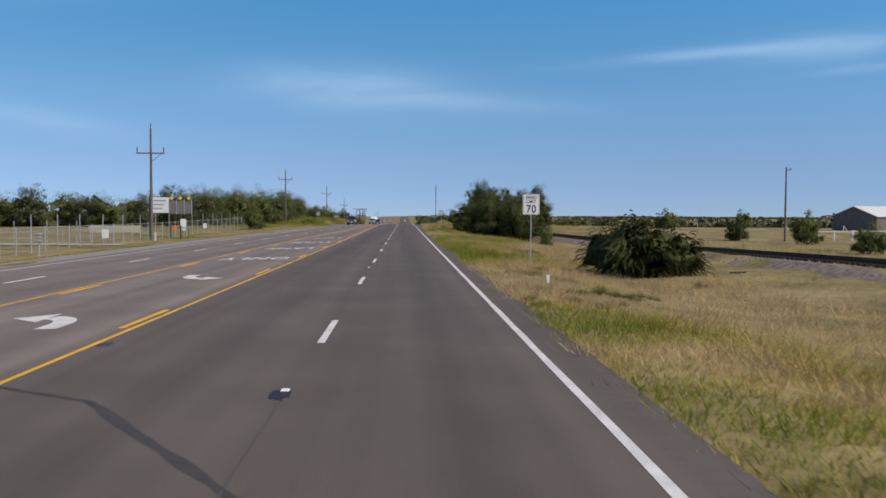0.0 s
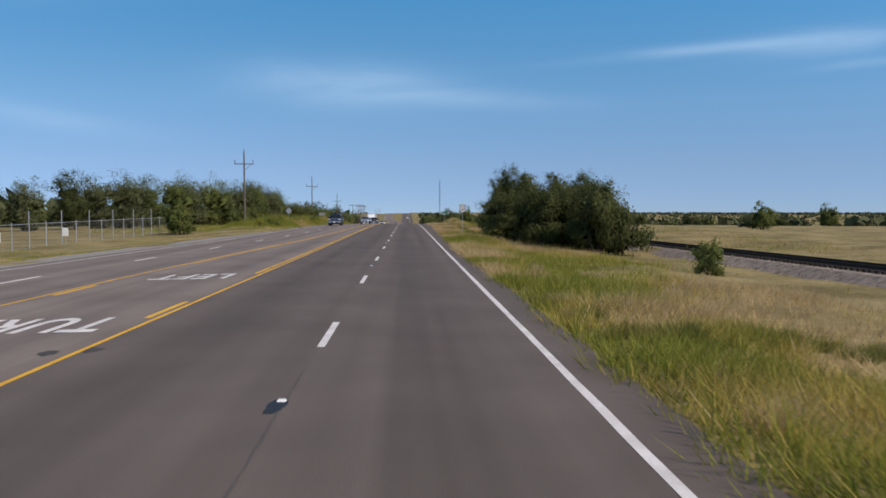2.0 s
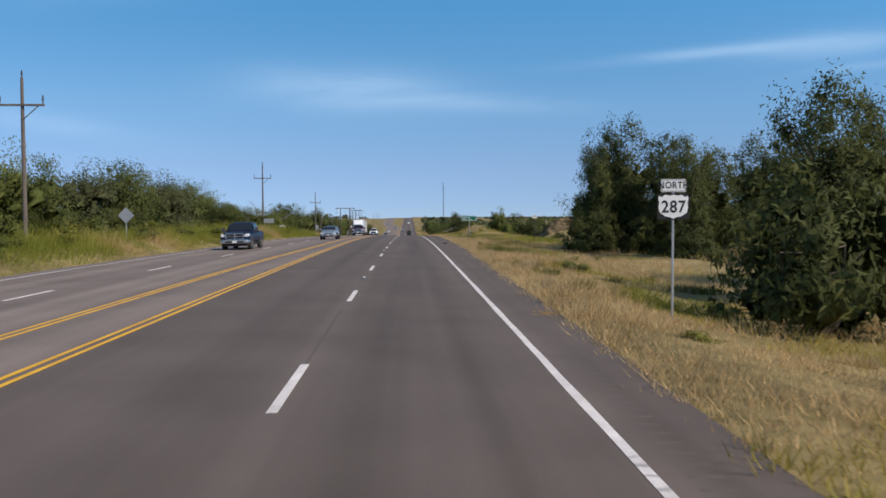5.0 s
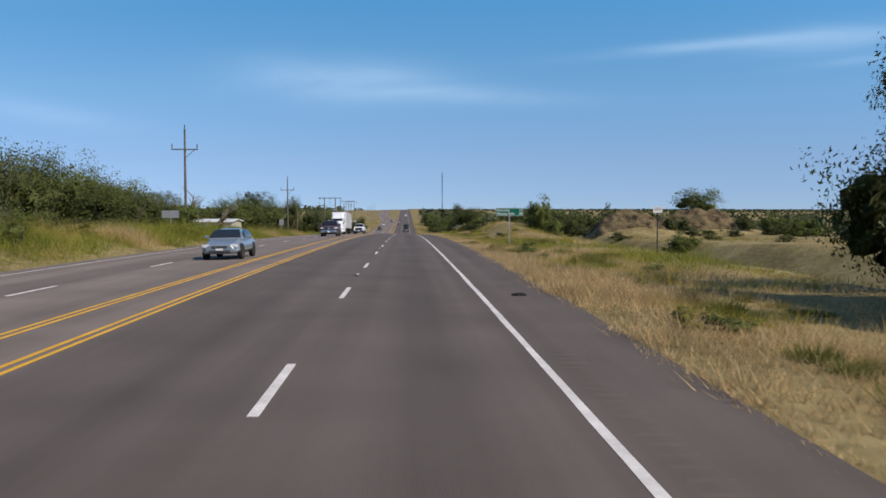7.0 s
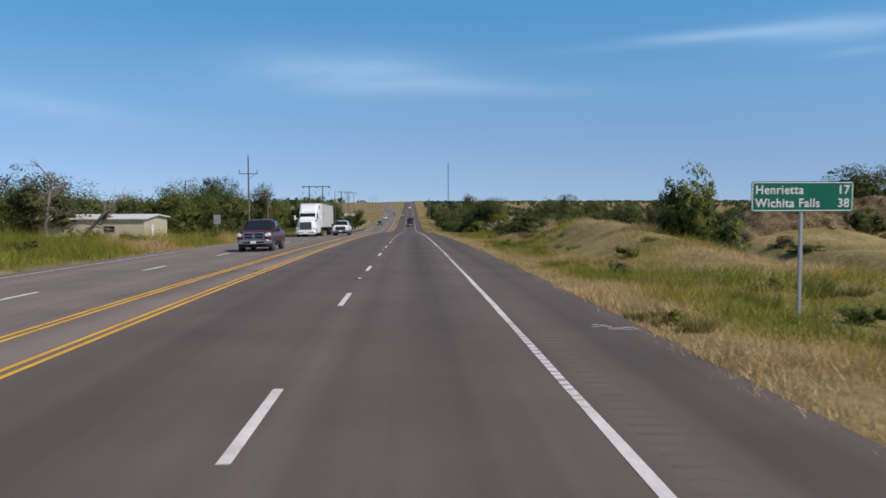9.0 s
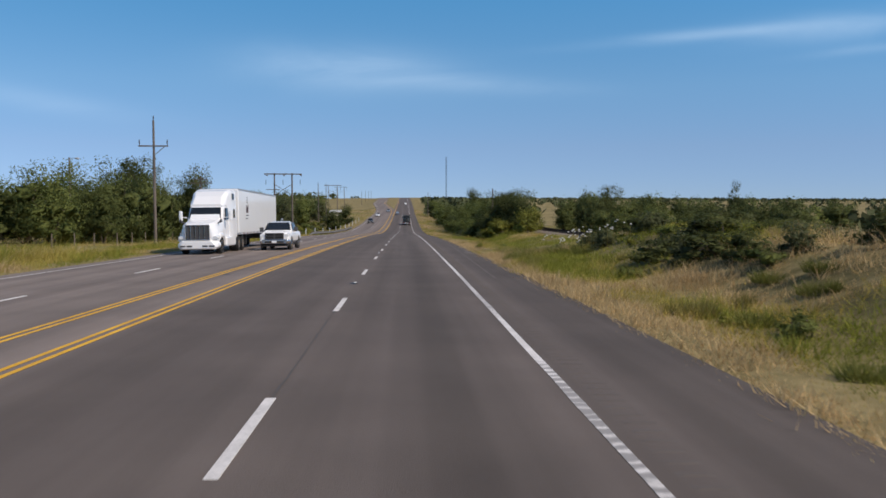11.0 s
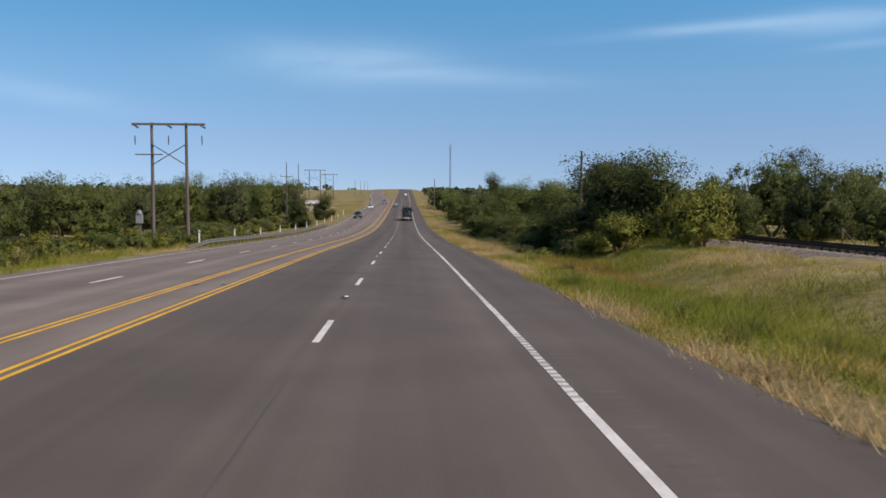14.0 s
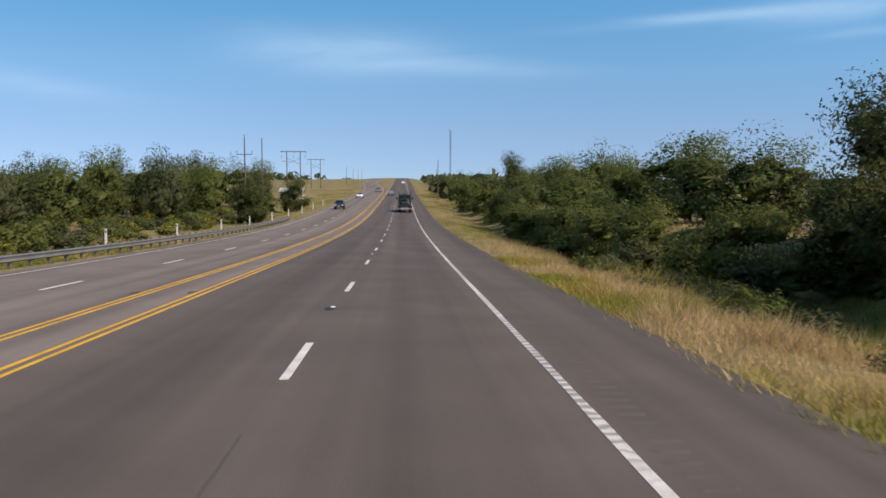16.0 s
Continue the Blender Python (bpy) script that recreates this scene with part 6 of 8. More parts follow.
def plain_sign(x, y, w, h, top, rz, mat, label, post_mat=GALV, diamond=False, bars=0, name="sign"):
    t = thing(name, on_ground(x, y, rz), label, "road sign")
    z = top - float(ground_z(x, y))
    sign_post(t, z - 0.05, post_mat, y=0.035, r=0.03)
    p = part("panel", round_plate(w, h, 0.03, 0.006), mat, t)
    p.matrix_local = pose(0, 0, z - (h * 0.7 if diamond else h / 2), 0, 45 if diamond else 0, 0)
    for k in range(bars):
        b = part("writing_bar", Geo().box(-w * 0.36, w * 0.36, -0.004, 0, h * (0.22 - 0.26 * k), h * (0.30 - 0.26 * k)), SIGN_BLACK, p)
    return t


plain_sign(-17.6, 186, 0.78, 0.78, 2.95, 0, SIGN_BACK, "back of a diamond warning sign on a steel post", diamond=True, name="warning_sign")
plain_sign(-19.0, 252, 1.5, 0.65, 2.02, 0, SIGN_BACK, "bare metal back of a rectangular road sign", name="guide_sign")
plain_sign(-19.4, 320, 0.76, 1.0, 0.32, 0, SIGN_BACK, "bare metal back of an upright road sign", name="speed_limit_sign")
plain_sign(16.5, 226.4, 0.55, 0.36, 2.32, 0, SIGN_WHITE, "small white notice on a dark post in the grass", DARK_STEEL, bars=2, name="notice")


def delineator(x, y, h=1.4):
    t = thing("delineator", on_ground(x, y), "slim white roadside delineator post with dark band", "delineator", "delineators beside the road")
    part("post", Geo().chamfer(-0.07, 0.07, -0.02, 0.02, -0.2, h, 0.008), SIGN_WHITE, t)
    part("reflector", Geo().box(-0.04, 0.04, -0.026, -0.021, h - 0.22, h - 0.10), PLASTIC, t, "grey reflector")


for x, y in ((-16.4, 428.6), (-16.4, 443.6), (-16.3, 458.6), (-16.2, 474), (-16.0, 489), (-16.0, 504), (-15.8, 519), (-15.8, 535), (-15.8, 552), (-15.8, 570), (-16.0, 592)):
    delineator(x, y)
mk = thing("marker_post", on_ground(6.5, 31.0), "broken stub of a white plastic marker post", "marker post")
part("stub", Geo().chamfer(-0.06, 0.06, -0.02, 0.02, -0.2, 0.32, 0.008), SIGN_WHITE, mk)


# ---- guardrail ----
def guardrail(y0, y1, x0):
    t = thing("guardrail", pose(0, 0, 0), "weathered grey steel guardrail with sloped end beside the grass", "guardrail")
    prof = [(-0.02, 0.0), (0.05, 0.06), (0.0, 0.14), (0.0, 0.18), (0.05, 0.26), (-0.02, 0.32), (-0.03, 0.32), (0.03, 0.26), (-0.02, 0.18), (-0.02, 0.14), (0.03, 0.06), (-0.03, 0.0)]
    g = Geo()
    ys = np.arange(y0, y1, 1.9)
    post = mesh_of("guardrail_post", Geo().chamfer(-0.07, 0.07, -0.08, 0.08, -0.4, 0.68, 0.01), POLE_WOOD)
    for k, y in enumerate(ys):
        x = x0 + 0.004 * (y - y0)
        base = float(ground_z(x, y)) + 0.28 - 0.34 * float(1 - ramp(y0, y0 + 7, y))
        g.v += [(x + a, y, base + b) for a, b in prof]
        if k:
            n = len(g.v)
            m = len(prof)
            g.f += [(n - 2 * m + i, n - 2 * m + (i + 1) % m, n - m + (i + 1) % m, n - m + i) for i in range(m)]
        if y > y0 + 4:
            p = new("post", post)
            p.parent = t
            p.matrix_world = pose(x - 0.12, y, float(ground_z(x, y)))
    part("rail", g, DULL_STEEL, t, "dull galvanised w-beam rail")


guardrail(418, 525, -14.6)


# ---- utility poles ----
def insulators(t, spots, up=0.28):
    for x, y, z in spots:
        part("insulator", Geo().tube([(x, y, z), (x, y, z + up * 0.55), (x, y, z + up)], [0.03, 0.07, 0.04], 8), PLASTIC, t, "grey ceramic insulator")


def cross_pole(x, y, top, arm_z, label, arm=1.55, brace=True):
    t = thing("utility_pole", on_ground(x, y), label, "utility pole", "power poles along the far side")
    g0 = float(ground_z(x, y))
    H, A = top - g0, arm_z - g0
    part("pole", Geo().tube([(0, 0, -0.4), (0, 0, H * 0.5), (0, 0, H)], [0.17, 0.145, 0.10], 10), POLE_WOOD, t)
    part("crossarm", Geo().box(-arm, arm, -0.20, -0.08, A - 0.07, A + 0.07), POLE_WOOD, t, "wooden crossarm")
    if brace:
        part("brace", Geo().tube([(arm * 0.75, -0.14, A - 0.05), (0.05, -0.12, A - 1.0)], 0.035, 6), POLE_WOOD, t)
    insulators(t, [(-arm + 0.1, -0.14, A + 0.07), (arm - 0.1, -0.14, A + 0.07)], 0.6)
    insulators(t, [(0, 0, H)], 0.5)
    return t


cross_pole(-26.8, 96.0, 11.8, 9.0, "tall weathered wooden pole with one crossarm")
cross_pole(-24.9, 187.3, 11.9, 10.0, "tall weathered wooden pole with one crossarm")
cross_pole(-24.2, 277, 11.5, 9.1, "tall weathered wooden pole with one crossarm")
cross_pole(-25.0, 367.2, 9.0, 6.3, "tall weathered wooden pole with one crossarm")
cross_pole(-29.0, 571, 5.6, 2.3, "tall weathered wooden pole with one crossarm", brace=False)


def double_arm_pole(x, y, top, label):
    t = thing("utility_pole", on_ground(x, y, -8), label, "utility pole", "power poles along the far side")
    H = top - float(ground_z(x, y))
    part("pole", Geo().tube([(0, 0, -0.4), (0, 0, H * 0.5), (0, 0, H)], [0.16, 0.14, 0.11], 10), POLE_WOOD, t)
    for dz, w in ((0.35, 0.95), (0.85, 1.6)):
        part("crossarm", Geo().box(-w, w, -0.19, -0.08, H - dz - 0.06, H - dz + 0.06), POLE_WOOD, t, "wooden crossarm")
        insulators(t, [(-w + 0.1, -0.14, H - dz + 0.06), (w - 0.1, -0.14, H - dz + 0.06), (w * 0.45, -0.14, H - dz + 0.06)], 0.22)
    return t


double_arm_pole(-26.0, 391.3, 3.65, "wooden pole with two crossarms among trees")


def h_frame(x, y, top, gap, label, low_arm=True):
    """Two poles under one long beam, braced with an X."""
    t = thing("h_frame_pole", on_ground(x, y), label, "utility pole", "power poles along the far side")
    H = top - float(ground_z(x, y))
    for s in (-1, 1):
        part("pole", Geo().tube([(s * gap / 2 * 1.02, 0, -0.5), (s * gap / 2, 0, H * 0.5), (s * gap / 2, 0, H + 0.15)], [0.19, 0.165, 0.13], 10), POLE_WOOD, t)
        part("brace", Geo().tube([(-s * gap / 2, -0.17, H - 2.0), (s * gap / 2, -0.17, H - 4.1)], 0.055, 6), POLE_WOOD, t)
    part("beam", Geo().box(-gap / 2 - 1.9, gap / 2 + 1.9, -0.28, -0.13, H - 0.14, H + 0.08), POLE_WOOD, t, "long wooden cross beam")
    for k, xx in enumerate((-gap / 2 - 1.6, 0, gap / 2 + 1.6)):
        part("strut", Geo().tube([(xx - 0.2, -0.2, H - 0.05), (xx + 0.35, -0.2, H - 0.4)], 0.10, 6), POLE_WOOD, t)
        part("insulator_string", Geo().tube([(xx, -0.2, H - 1.15), (xx, -0.2, H - 1.6), (xx, -0.2, H - 2.1)], [0.04, 0.06, 0.035], 7), PLASTIC, t, "hanging insulator string")
    if low_arm:
        part("low_arm", Geo().box(-gap / 2 - 1.6, -gap / 2 + 1.1, -0.27, -0.16, H - 3.1, H - 2.98), POLE_WOOD, t)
    return t


h_frame(-22.1, 440.3, 5.4, 3.4, "tall H-frame power pole of two braced wooden poles")
h_frame(-32.7, 672, 6.4, 4.2, "distant H-frame power pole on the hillside", True)
h_frame(-38.0, 790, 7.0, 4.2, "distant H-frame power pole on the hillside", False)


def plain_pole(x, y, top, r, label, lamp=False, bracket=False, name="utility_pole"):
    t = thing(name, on_ground(x, y), label, "utility pole")
    H = top - float(ground_z(x, y))
    part("pole", Geo().tube([(0, 0, -0.4), (0, 0, H * 0.5), (0.02, 0, H)], [r, r * 0.85, r * 0.65], 9), POLE_WOOD, t)
    if lamp:
        part("lamp_arm", Geo().tube([(0, 0, H - 0.3), (0.5, -0.1, H - 0.05), (0.9, -0.15, H - 0.05)], 0.03, 6), GALV, t)
        part("lamp_head", Geo().tube([(0.75, -0.15, H - 0.10), (1.0, -0.15, H - 0.12), (1.25, -0.15, H - 0.16)], [0.08, 0.14, 0.07], 8), GALV, t, "grey lamp head")
    if bracket:
        part("bracket", Geo().box(-0.05, 0.75, -0.06, 0.06, H - 0.45, H - 0.33), POLE_WOOD, t)
        insulators(t, [(0.6, 0, H - 0.33)], 0.3)
    return t


plain_pole(54.3, 114.7, 9.0, 0.15, "dark wooden pole beyond the railway", bracket=True)
plain_pole(-38.5, 379, 5.6, 0.14, "wooden yard-light pole among trees", lamp=True, name="light_pole")
plain_pole(17.9, 432.3, 2.6, 0.15, "bare old wooden pole rising out of a thicket")
plain_pole(-27.0, 579, 5.8, 0.14, "bare wooden pole beside the wood")
for x, y, z in ((-30, 880, 5.0), (-31, 960, 6.0), (-32, 1040, 6.8), (-33, 1120, 7.2), (11.5, 640, 3.0), (16, 760, 2.0)):
    plain_pole(x, y, z, 0.14, "distant wooden pole beside the road")


def mast(x, y, top):
    t = thing("radio_mast", on_ground(x, y), "tall thin radio mast on the horizon", "radio mast")
    H = top - float(ground_z(x, y))
    for k in range(3):
        a = 2 * math.pi * k / 3
        part("leg", Geo().tube([(0.7 * math.cos(a), 0.7 * math.sin(a), -0.5), (0.7 * math.cos(a), 0.7 * math.sin(a), H)], 0.16, 6), DARK_STEEL, t)
    g = Geo()
    for k in range(int(H / 3)):
        for j in range(3):
            a, b = 2 * math.pi * j / 3, 2 * math.pi * (j + 1) / 3
            g.tube([(0.7 * math.cos(a), 0.7 * math.sin(a), k * 3), (0.7 * math.cos(b), 0.7 * math.sin(b), k * 3 + 3)], 0.07, 4)
    tagged(part("lattice", g, DARK_STEEL, t), kind="stuff")


mast(46, 1180, 45.0)

# white meter box on its post
t = thing("meter_box", on_ground(-20.0, 424), "grey electric meter box on a wooden post", "meter box")
part("post", Geo().chamfer(-0.08, 0.08, -0.08, 0.08, -0.3, 3.4, 0.01), POLE_WOOD, t)
part("box", Geo().chamfer(-0.28, 0.28, -0.22, -0.08, 2.4, 3.2, 0.02), SIGN_BACK, t, "grey steel box")
part("dome", Geo().tube([(0, -0.15, 3.2), (0, -0.15, 3.4), (0, -0.15, 3.5)], [0.2, 0.18, 0.05], 10), GALV, t)


# ---- chain-link fence, signs and yard of the far side ----
def chain_fence(points, height=1.35):
    t = thing("chain_link_fence", pose(0, 0, 0), "grey chain-link fence with steel pipe posts", "fence")
    post = mesh_of("fence_post", Geo().tube([(0, 0, -0.2), (0, 0, height + 0.12)], 0.038, 8), GALV)
    tall = mesh_of("fence_post", Geo().tube([(0, 0, -0.2), (0, 0, height + 1.0)], 0.036, 8), GALV)
    wires = Geo()
    n = 0
    for (x0, y0), (x1, y1) in zip(points, points[1:]):
        d = math.hypot(x1 - x0, y1 - y0)
        m = max(1, round(d / 3.0))
        for k in range(m):
            a, b = k / m, (k + 1) / m
            pa = (x0 + (x1 - x0) * a, y0 + (y1 - y0) * a)
            pb = (x0 + (x1 - x0) * b, y0 + (y1 - y0) * b)
            za, zb = float(ground_z(*pa)), float(ground_z(*pb))
            p = new("post", tall if n % 2 else post)
            n += 1
            p.parent = t
            p.matrix_world = pose(*pa, za)
            part("top_rail", Geo().tube([(*pa, za + height), (*pb, zb + height)], 0.024, 6), GALV, t)
            part("bottom_rail", Geo().tube([(*pa, za + 0.06), (*pb, zb + 0.06)], 0.012, 5), GALV, t)
            A, B = Vector((*pa, za + 0.06)), Vector((*pb, zb + 0.06))
            q = 16
            for j in range(-7, q):
                for s in (0, 1):
                    u0, u1 = j / q, (j + 7.2) / q
                    h0, h1 = 0.0, height - 0.06
                    if u0 < 0:
                        h0, u0 = (height - 0.06) * (-u0) / (u1 - u0), 0.0
                    if u1 > 1:
                        h1, u1 = h0 + (height - 0.06 - h0) * (1 - u0) / (u1 - u0), 1.0
                    if s:
                        u0, u1 = 1 - u0, 1 - u1
                    c, e = A.lerp(B, u0) + Vector((0, 0, h0)), A.lerp(B, u1) + Vector((0, 0, h1))
                    wires.tube([c, e], 0.0024, 3)
    tagged(part("wire_mesh", wires, DULL_STEEL, t, "woven wire mesh"), kind="stuff")


chain_fence([(-26.0, 30), (-25.3, 58), (-26.6, 75), (-27.2, 96), (-27.4, 116), (-27.0, 151)], 1.9)
chain_fence([(-34.0, 50), (-33.0, 80), (-31.0, 100)], 1.3)

walkway = Geo()
for k, x in enumerate(np.arange(-75, -21, 3.0)):
    y = 78.5 - (x + 23) * 0.10 + 6 * float(ramp(-40, -70, x))
    walkway.v += [(x, y - 0.8, float(ground_z(x, y - 0.8)) + 0.17), (x, y + 1.4, float(ground_z(x, y + 1.4)) + 0.17)]
    if k:
        n = len(walkway.v)
        walkway.f.append((n - 4, n - 2, n - 1, n - 3))
tagged(new("driveway", mesh_of("driveway", walkway, CONCRETE)), "pale concrete driveway across the grass", "driveway", kind="structure")


def board_sign():
    x, y = -30.1, 110.5
    t = thing("board_sign", on_ground(x, y), "white board sign between two dark posts", "sign")
    g0 = float(ground_z(x, y))
    for s in (-1.3, 1.3):
        part("post", Geo().chamfer(s - 0.07, s + 0.07, -0.05, 0.09, -0.3, 5.2, 0.01), DARK_STEEL, t)
    p = part("panel", Geo().chamfer(-1.22, 1.22, -0.05, 0.03, 3.0, 5.0, 0.02), SIGN_WHITE, t, "white panel")
    for k in range(3):
        part("writing_bar", Geo().box(-0.8, 0.8 - 0.25 * k, -0.06, -0.05, 4.5 - 0.5 * k, 4.66 - 0.5 * k), SIGN_BACK, p)


board_sign()


def marquee():
    x, y = -25.2, 102.0
    t = thing("marquee_sign", on_ground(x, y, 4), "portable marquee board with three amber lamps, seen from behind", "sign")
    part("post", Geo().chamfer(-0.07, 0.07, -0.07, 0.07, -0.1, 3.2, 0.01), DARK_STEEL, t)
    board = part("board", Geo().chamfer(-1.35, 1.35, -0.12, 0.12, 2.95, 4.55, 0.03), MARQUEE, t, "grey back of the board")
    for xx in (-1.3, -0.45, 0.45, 1.3):
        part("rib", Geo().box(xx - 0.04, xx + 0.04, -0.17, -0.12, 2.9, 4.6), GALV, board)
    for xx in (-1.0, 0.0, 1.0):
        lamp = part("lamp", Geo().tube([(xx, 0.2, 4.80), (xx, 0.0, 4.80), (xx, -0.22, 4.80)], [0.16, 0.24, 0.22], 14), DARK_STEEL, t, "round beacon lamp")
        part("lens", Geo().tube([(xx, -0.22, 4.80), (xx, -0.27, 4.80), (xx, -0.30, 4.80)], [0.215, 0.18, 0.05], 14), AMBER_LENS, lamp, "amber lens")
    stand = part("base_frame", Geo(), GREEN_METAL, t, "green steel base frame")
    g = Geo()
    for s in (-1.0, 1.0):
        g.tube([(s, -0.6, 0.05), (s, -0.6, 1.3)], 0.04, 6)
        g.tube([(s, -0.6, 0.08), (s, 0.6, 0.08)], 0.04, 6)
    g.tube([(-1, -0.6, 0.1), (1, -0.6, 0.1)], 0.04, 6)
    g.tube([(-1, -0.6, 1.3), (1, -0.6, 1.3)], 0.04, 6)
    stand.data = mesh_of("base_frame", g, GREEN_METAL)
    part("notice", Geo().chamfer(0.1, 0.75, -0.66, -0.63, 1.55, 2.35, 0.01), SIGN_WHITE, t, "white notice panel")
    part("box", Geo().chamfer(-0.8, -0.35, -0.9, -0.6, 1.0, 1.55, 0.03), ORANGE, t, "orange box")


marquee()
for x, y, w, h in ((-27.0, 110, 0.5, 0.7), (-27.2, 122, 0.5, 0.7), (-25.6, 78, 0.6, 0.8)):
    t = thing("fence_notice", on_ground(x + 0.08, y), "small white notice on a fence", "notice")
    part("panel", Geo().chamfer(-w / 2, w / 2, -0.02, 0.0, 0.75, 0.75 + h, 0.01), SIGN_WHITE, t)
    part("post", Geo().box(-0.02, 0.02, 0.0, 0.03, -0.2, 1.3), GALV, t)
t = thing("hydrant", on_ground(-23.6, 60), "grey yard valve with stacked discs on a pipe", "yard fixture")
part("pipe", Geo().tube([(0, 0, -0.1), (0, 0, 1.0)], 0.05, 8), GALV, t)
for z in (0.95, 1.2, 1.42):
    part("disc", Geo().tube([(0, 0, z), (0, 0, z + 0.08), (0, 0, z + 0.16)], [0.12, 0.26, 0.14], 12), GALV, t)
t = thing("pole_guard", on_ground(-26.2, 95.2), "short cream concrete guard post", "bollard")
part("post", Geo().tube([(0, 0, -0.1), (0, 0, 0.8), (0, 0, 0.88)], [0.13, 0.13, 0.08], 12), CONCRETE, t)
t = thing("culvert_wall", on_ground(-40.5, 124, 4), "long low pale concrete wall in the grass", "wall")
part("wall", Geo().chamfer(-3.6, 3.6, -0.2, 0.2, -0.2, 0.95, 0.05), WALL_TAN, t)


def gable_house(name, x, y, rz, w, d, h, rise, wall, roof, label, openings=()):
    t = thing(name, on_ground(x, y, rz, 0.1), label, "building")
    g = Geo().box(-w / 2, w / 2, -d / 2, d / 2, 0, h)
    part("wall", g, wall, t)
    e = 0.35
    r = Geo()
    r.rings([[(-w / 2 - e, -d / 2 - e, h - 0.05), (-w / 2 - e, 0, h + rise), (-w / 2 - e, d / 2 + e, h - 0.05), (-w / 2 - e, d / 2 + e, h + 0.08), (-w / 2 - e, 0, h + rise + 0.14), (-w / 2 - e, -d / 2 - e, h + 0.08)],
             [(w / 2 + e, -d / 2 - e, h - 0.05), (w / 2 + e, 0, h + rise), (w / 2 + e, d / 2 + e, h - 0.05), (w / 2 + e, d / 2 + e, h + 0.08), (w / 2 + e, 0, h + rise + 0.14), (w / 2 + e, -d / 2 - e, h + 0.08)]])
    part("roof", r, roof, t)
    for s in (-1, 1):
        part("gable", Geo().add([(s * w / 2, -d / 2, h), (s * w / 2, d / 2, h), (s * w / 2, 0, h + rise), (s * (w / 2 - 0.12), -d / 2, h), (s * (w / 2 - 0.12), d / 2, h), (s * (w / 2 - 0.12), 0, h + rise)],
                                [(0, 1, 2), (5, 4, 3), (0, 3, 4, 1), (1, 4, 5, 2), (2, 5, 3, 0)]), wall, t)
    for kind, side, a, z0, ww, hh in openings:
        gg, m = Geo(), (WINDOW if kind == "window" else SIGN_WHITE)
        if side == "front":
            gg.box(a - ww / 2, a + ww / 2, -d / 2 - 0.03, -d / 2 + 0.03, z0, z0 + hh)
            fr = Geo().box(a - ww / 2 - 0.06, a + ww / 2 + 0.06, -d / 2 - 0.02, -d / 2 + 0.02, z0 - 0.06, z0 + hh + 0.06)
        else:
            gg.box(w / 2 - 0.03, w / 2 + 0.03, a - ww / 2, a + ww / 2, z0, z0 + hh)
            fr = Geo().box(w / 2 - 0.02, w / 2 + 0.02, a - ww / 2 - 0.06, a + ww / 2 + 0.06, z0 - 0.06, z0 + hh + 0.06)
        o = part(kind, fr, SIGN_BACK, t)
        part("pane" if kind == "window" else "leaf", gg, m, o)
    return t


gable_house("shed", -35.0, 330.0, 0, 12.0, 9.0, 2.75, 0.35, WALL_TAN, ROOF_WHITE, "low tan metal shed with a white roof in tall grass",
            (("window", "front", 2.0, 1.2, 1.2, 0.7), ("door", "side", -1.5, 0.1, 0.9, 1.9)))
gable_house("house", -66, 96, 0, 16, 10, 2.6, 1.9, WALL_TAN, ROOF_TAN, "low house with a tan shingle roof behind a fence",
            (("window", "front", -3, 1.0, 1.4, 1.1), ("window", "front", 3, 1.0, 1.4, 1.1), ("window", "front", 6, 1.0, 1.0, 1.1)))
gable_house("barn", 112, 190, 20, 16, 12, 3.4, 2.3, WALL_BROWN, ROOF_WHITE, "grey barn with a white metal roof beyond the railway",
            (("window", "front", -3, 1.4, 1.0, 1.0), ("door", "front", 3, 0.1, 1.2, 2.1)))
gable_house("house", -29, 640, 0, 6, 5, 2.7, 0.9, WALL_TAN, ROOF_WHITE, "small distant house with a white roof on the hillside")


def rail_gate(x, y, rz):
    t = thing("paddock_gate", on_ground(x, y, rz), "white painted wooden paddock rails", "fence", "white paddock rails")
    for k in range(3):
        part("post", Geo().chamfer(-2.4 + 2.4 * k - 0.09, -2.4 + 2.4 * k + 0.09, -0.09, 0.09, -0.2, 1.5, 0.015), SIGN_WHITE, t)
    part("rail", Geo().box(-2.4, 2.4, -0.12, -0.06, 1.30, 1.44), SIGN_WHITE, t)


rail_gate(62, 116, -10)
rail_gate(74, 128, -10)
rail_gate(70, 113, -10)
for x, y in ((84, 178), (97, 178), (30.5, 100), (32, 412)):
    t = thing("fence_brace", on_ground(x, y, 15), "white leaning fence corner brace", "fence")
    part("post", Geo().tube([(0, 0, -0.2), (0, 0, 1.3)], 0.07, 7), SIGN_WHITE if x > 50 else POLE_WOOD, t)
    part("brace", Geo().tube([(0.05, 0, 1.2), (1.2, 0, 0.1)], 0.05, 7), SIGN_WHITE if x > 50 else POLE_WOOD, t)

# picket of wooden stakes along the far tree line
for k in range(12):
    x, y = -29.5 - 0.2 * (k % 3), 352 + k * 5.5
    t = thing("fence_stake", on_ground(x, y), "weathered wooden fence stake at the wood's edge", "fence stake", "stakes along the far tree line")
    part("stake", Geo().tube([(0, 0, -0.2), (0.03, 0, 0.7), (0.02, 0.02, 1.35)], [0.06, 0.055, 0.045], 7), DEAD_WOOD, t)


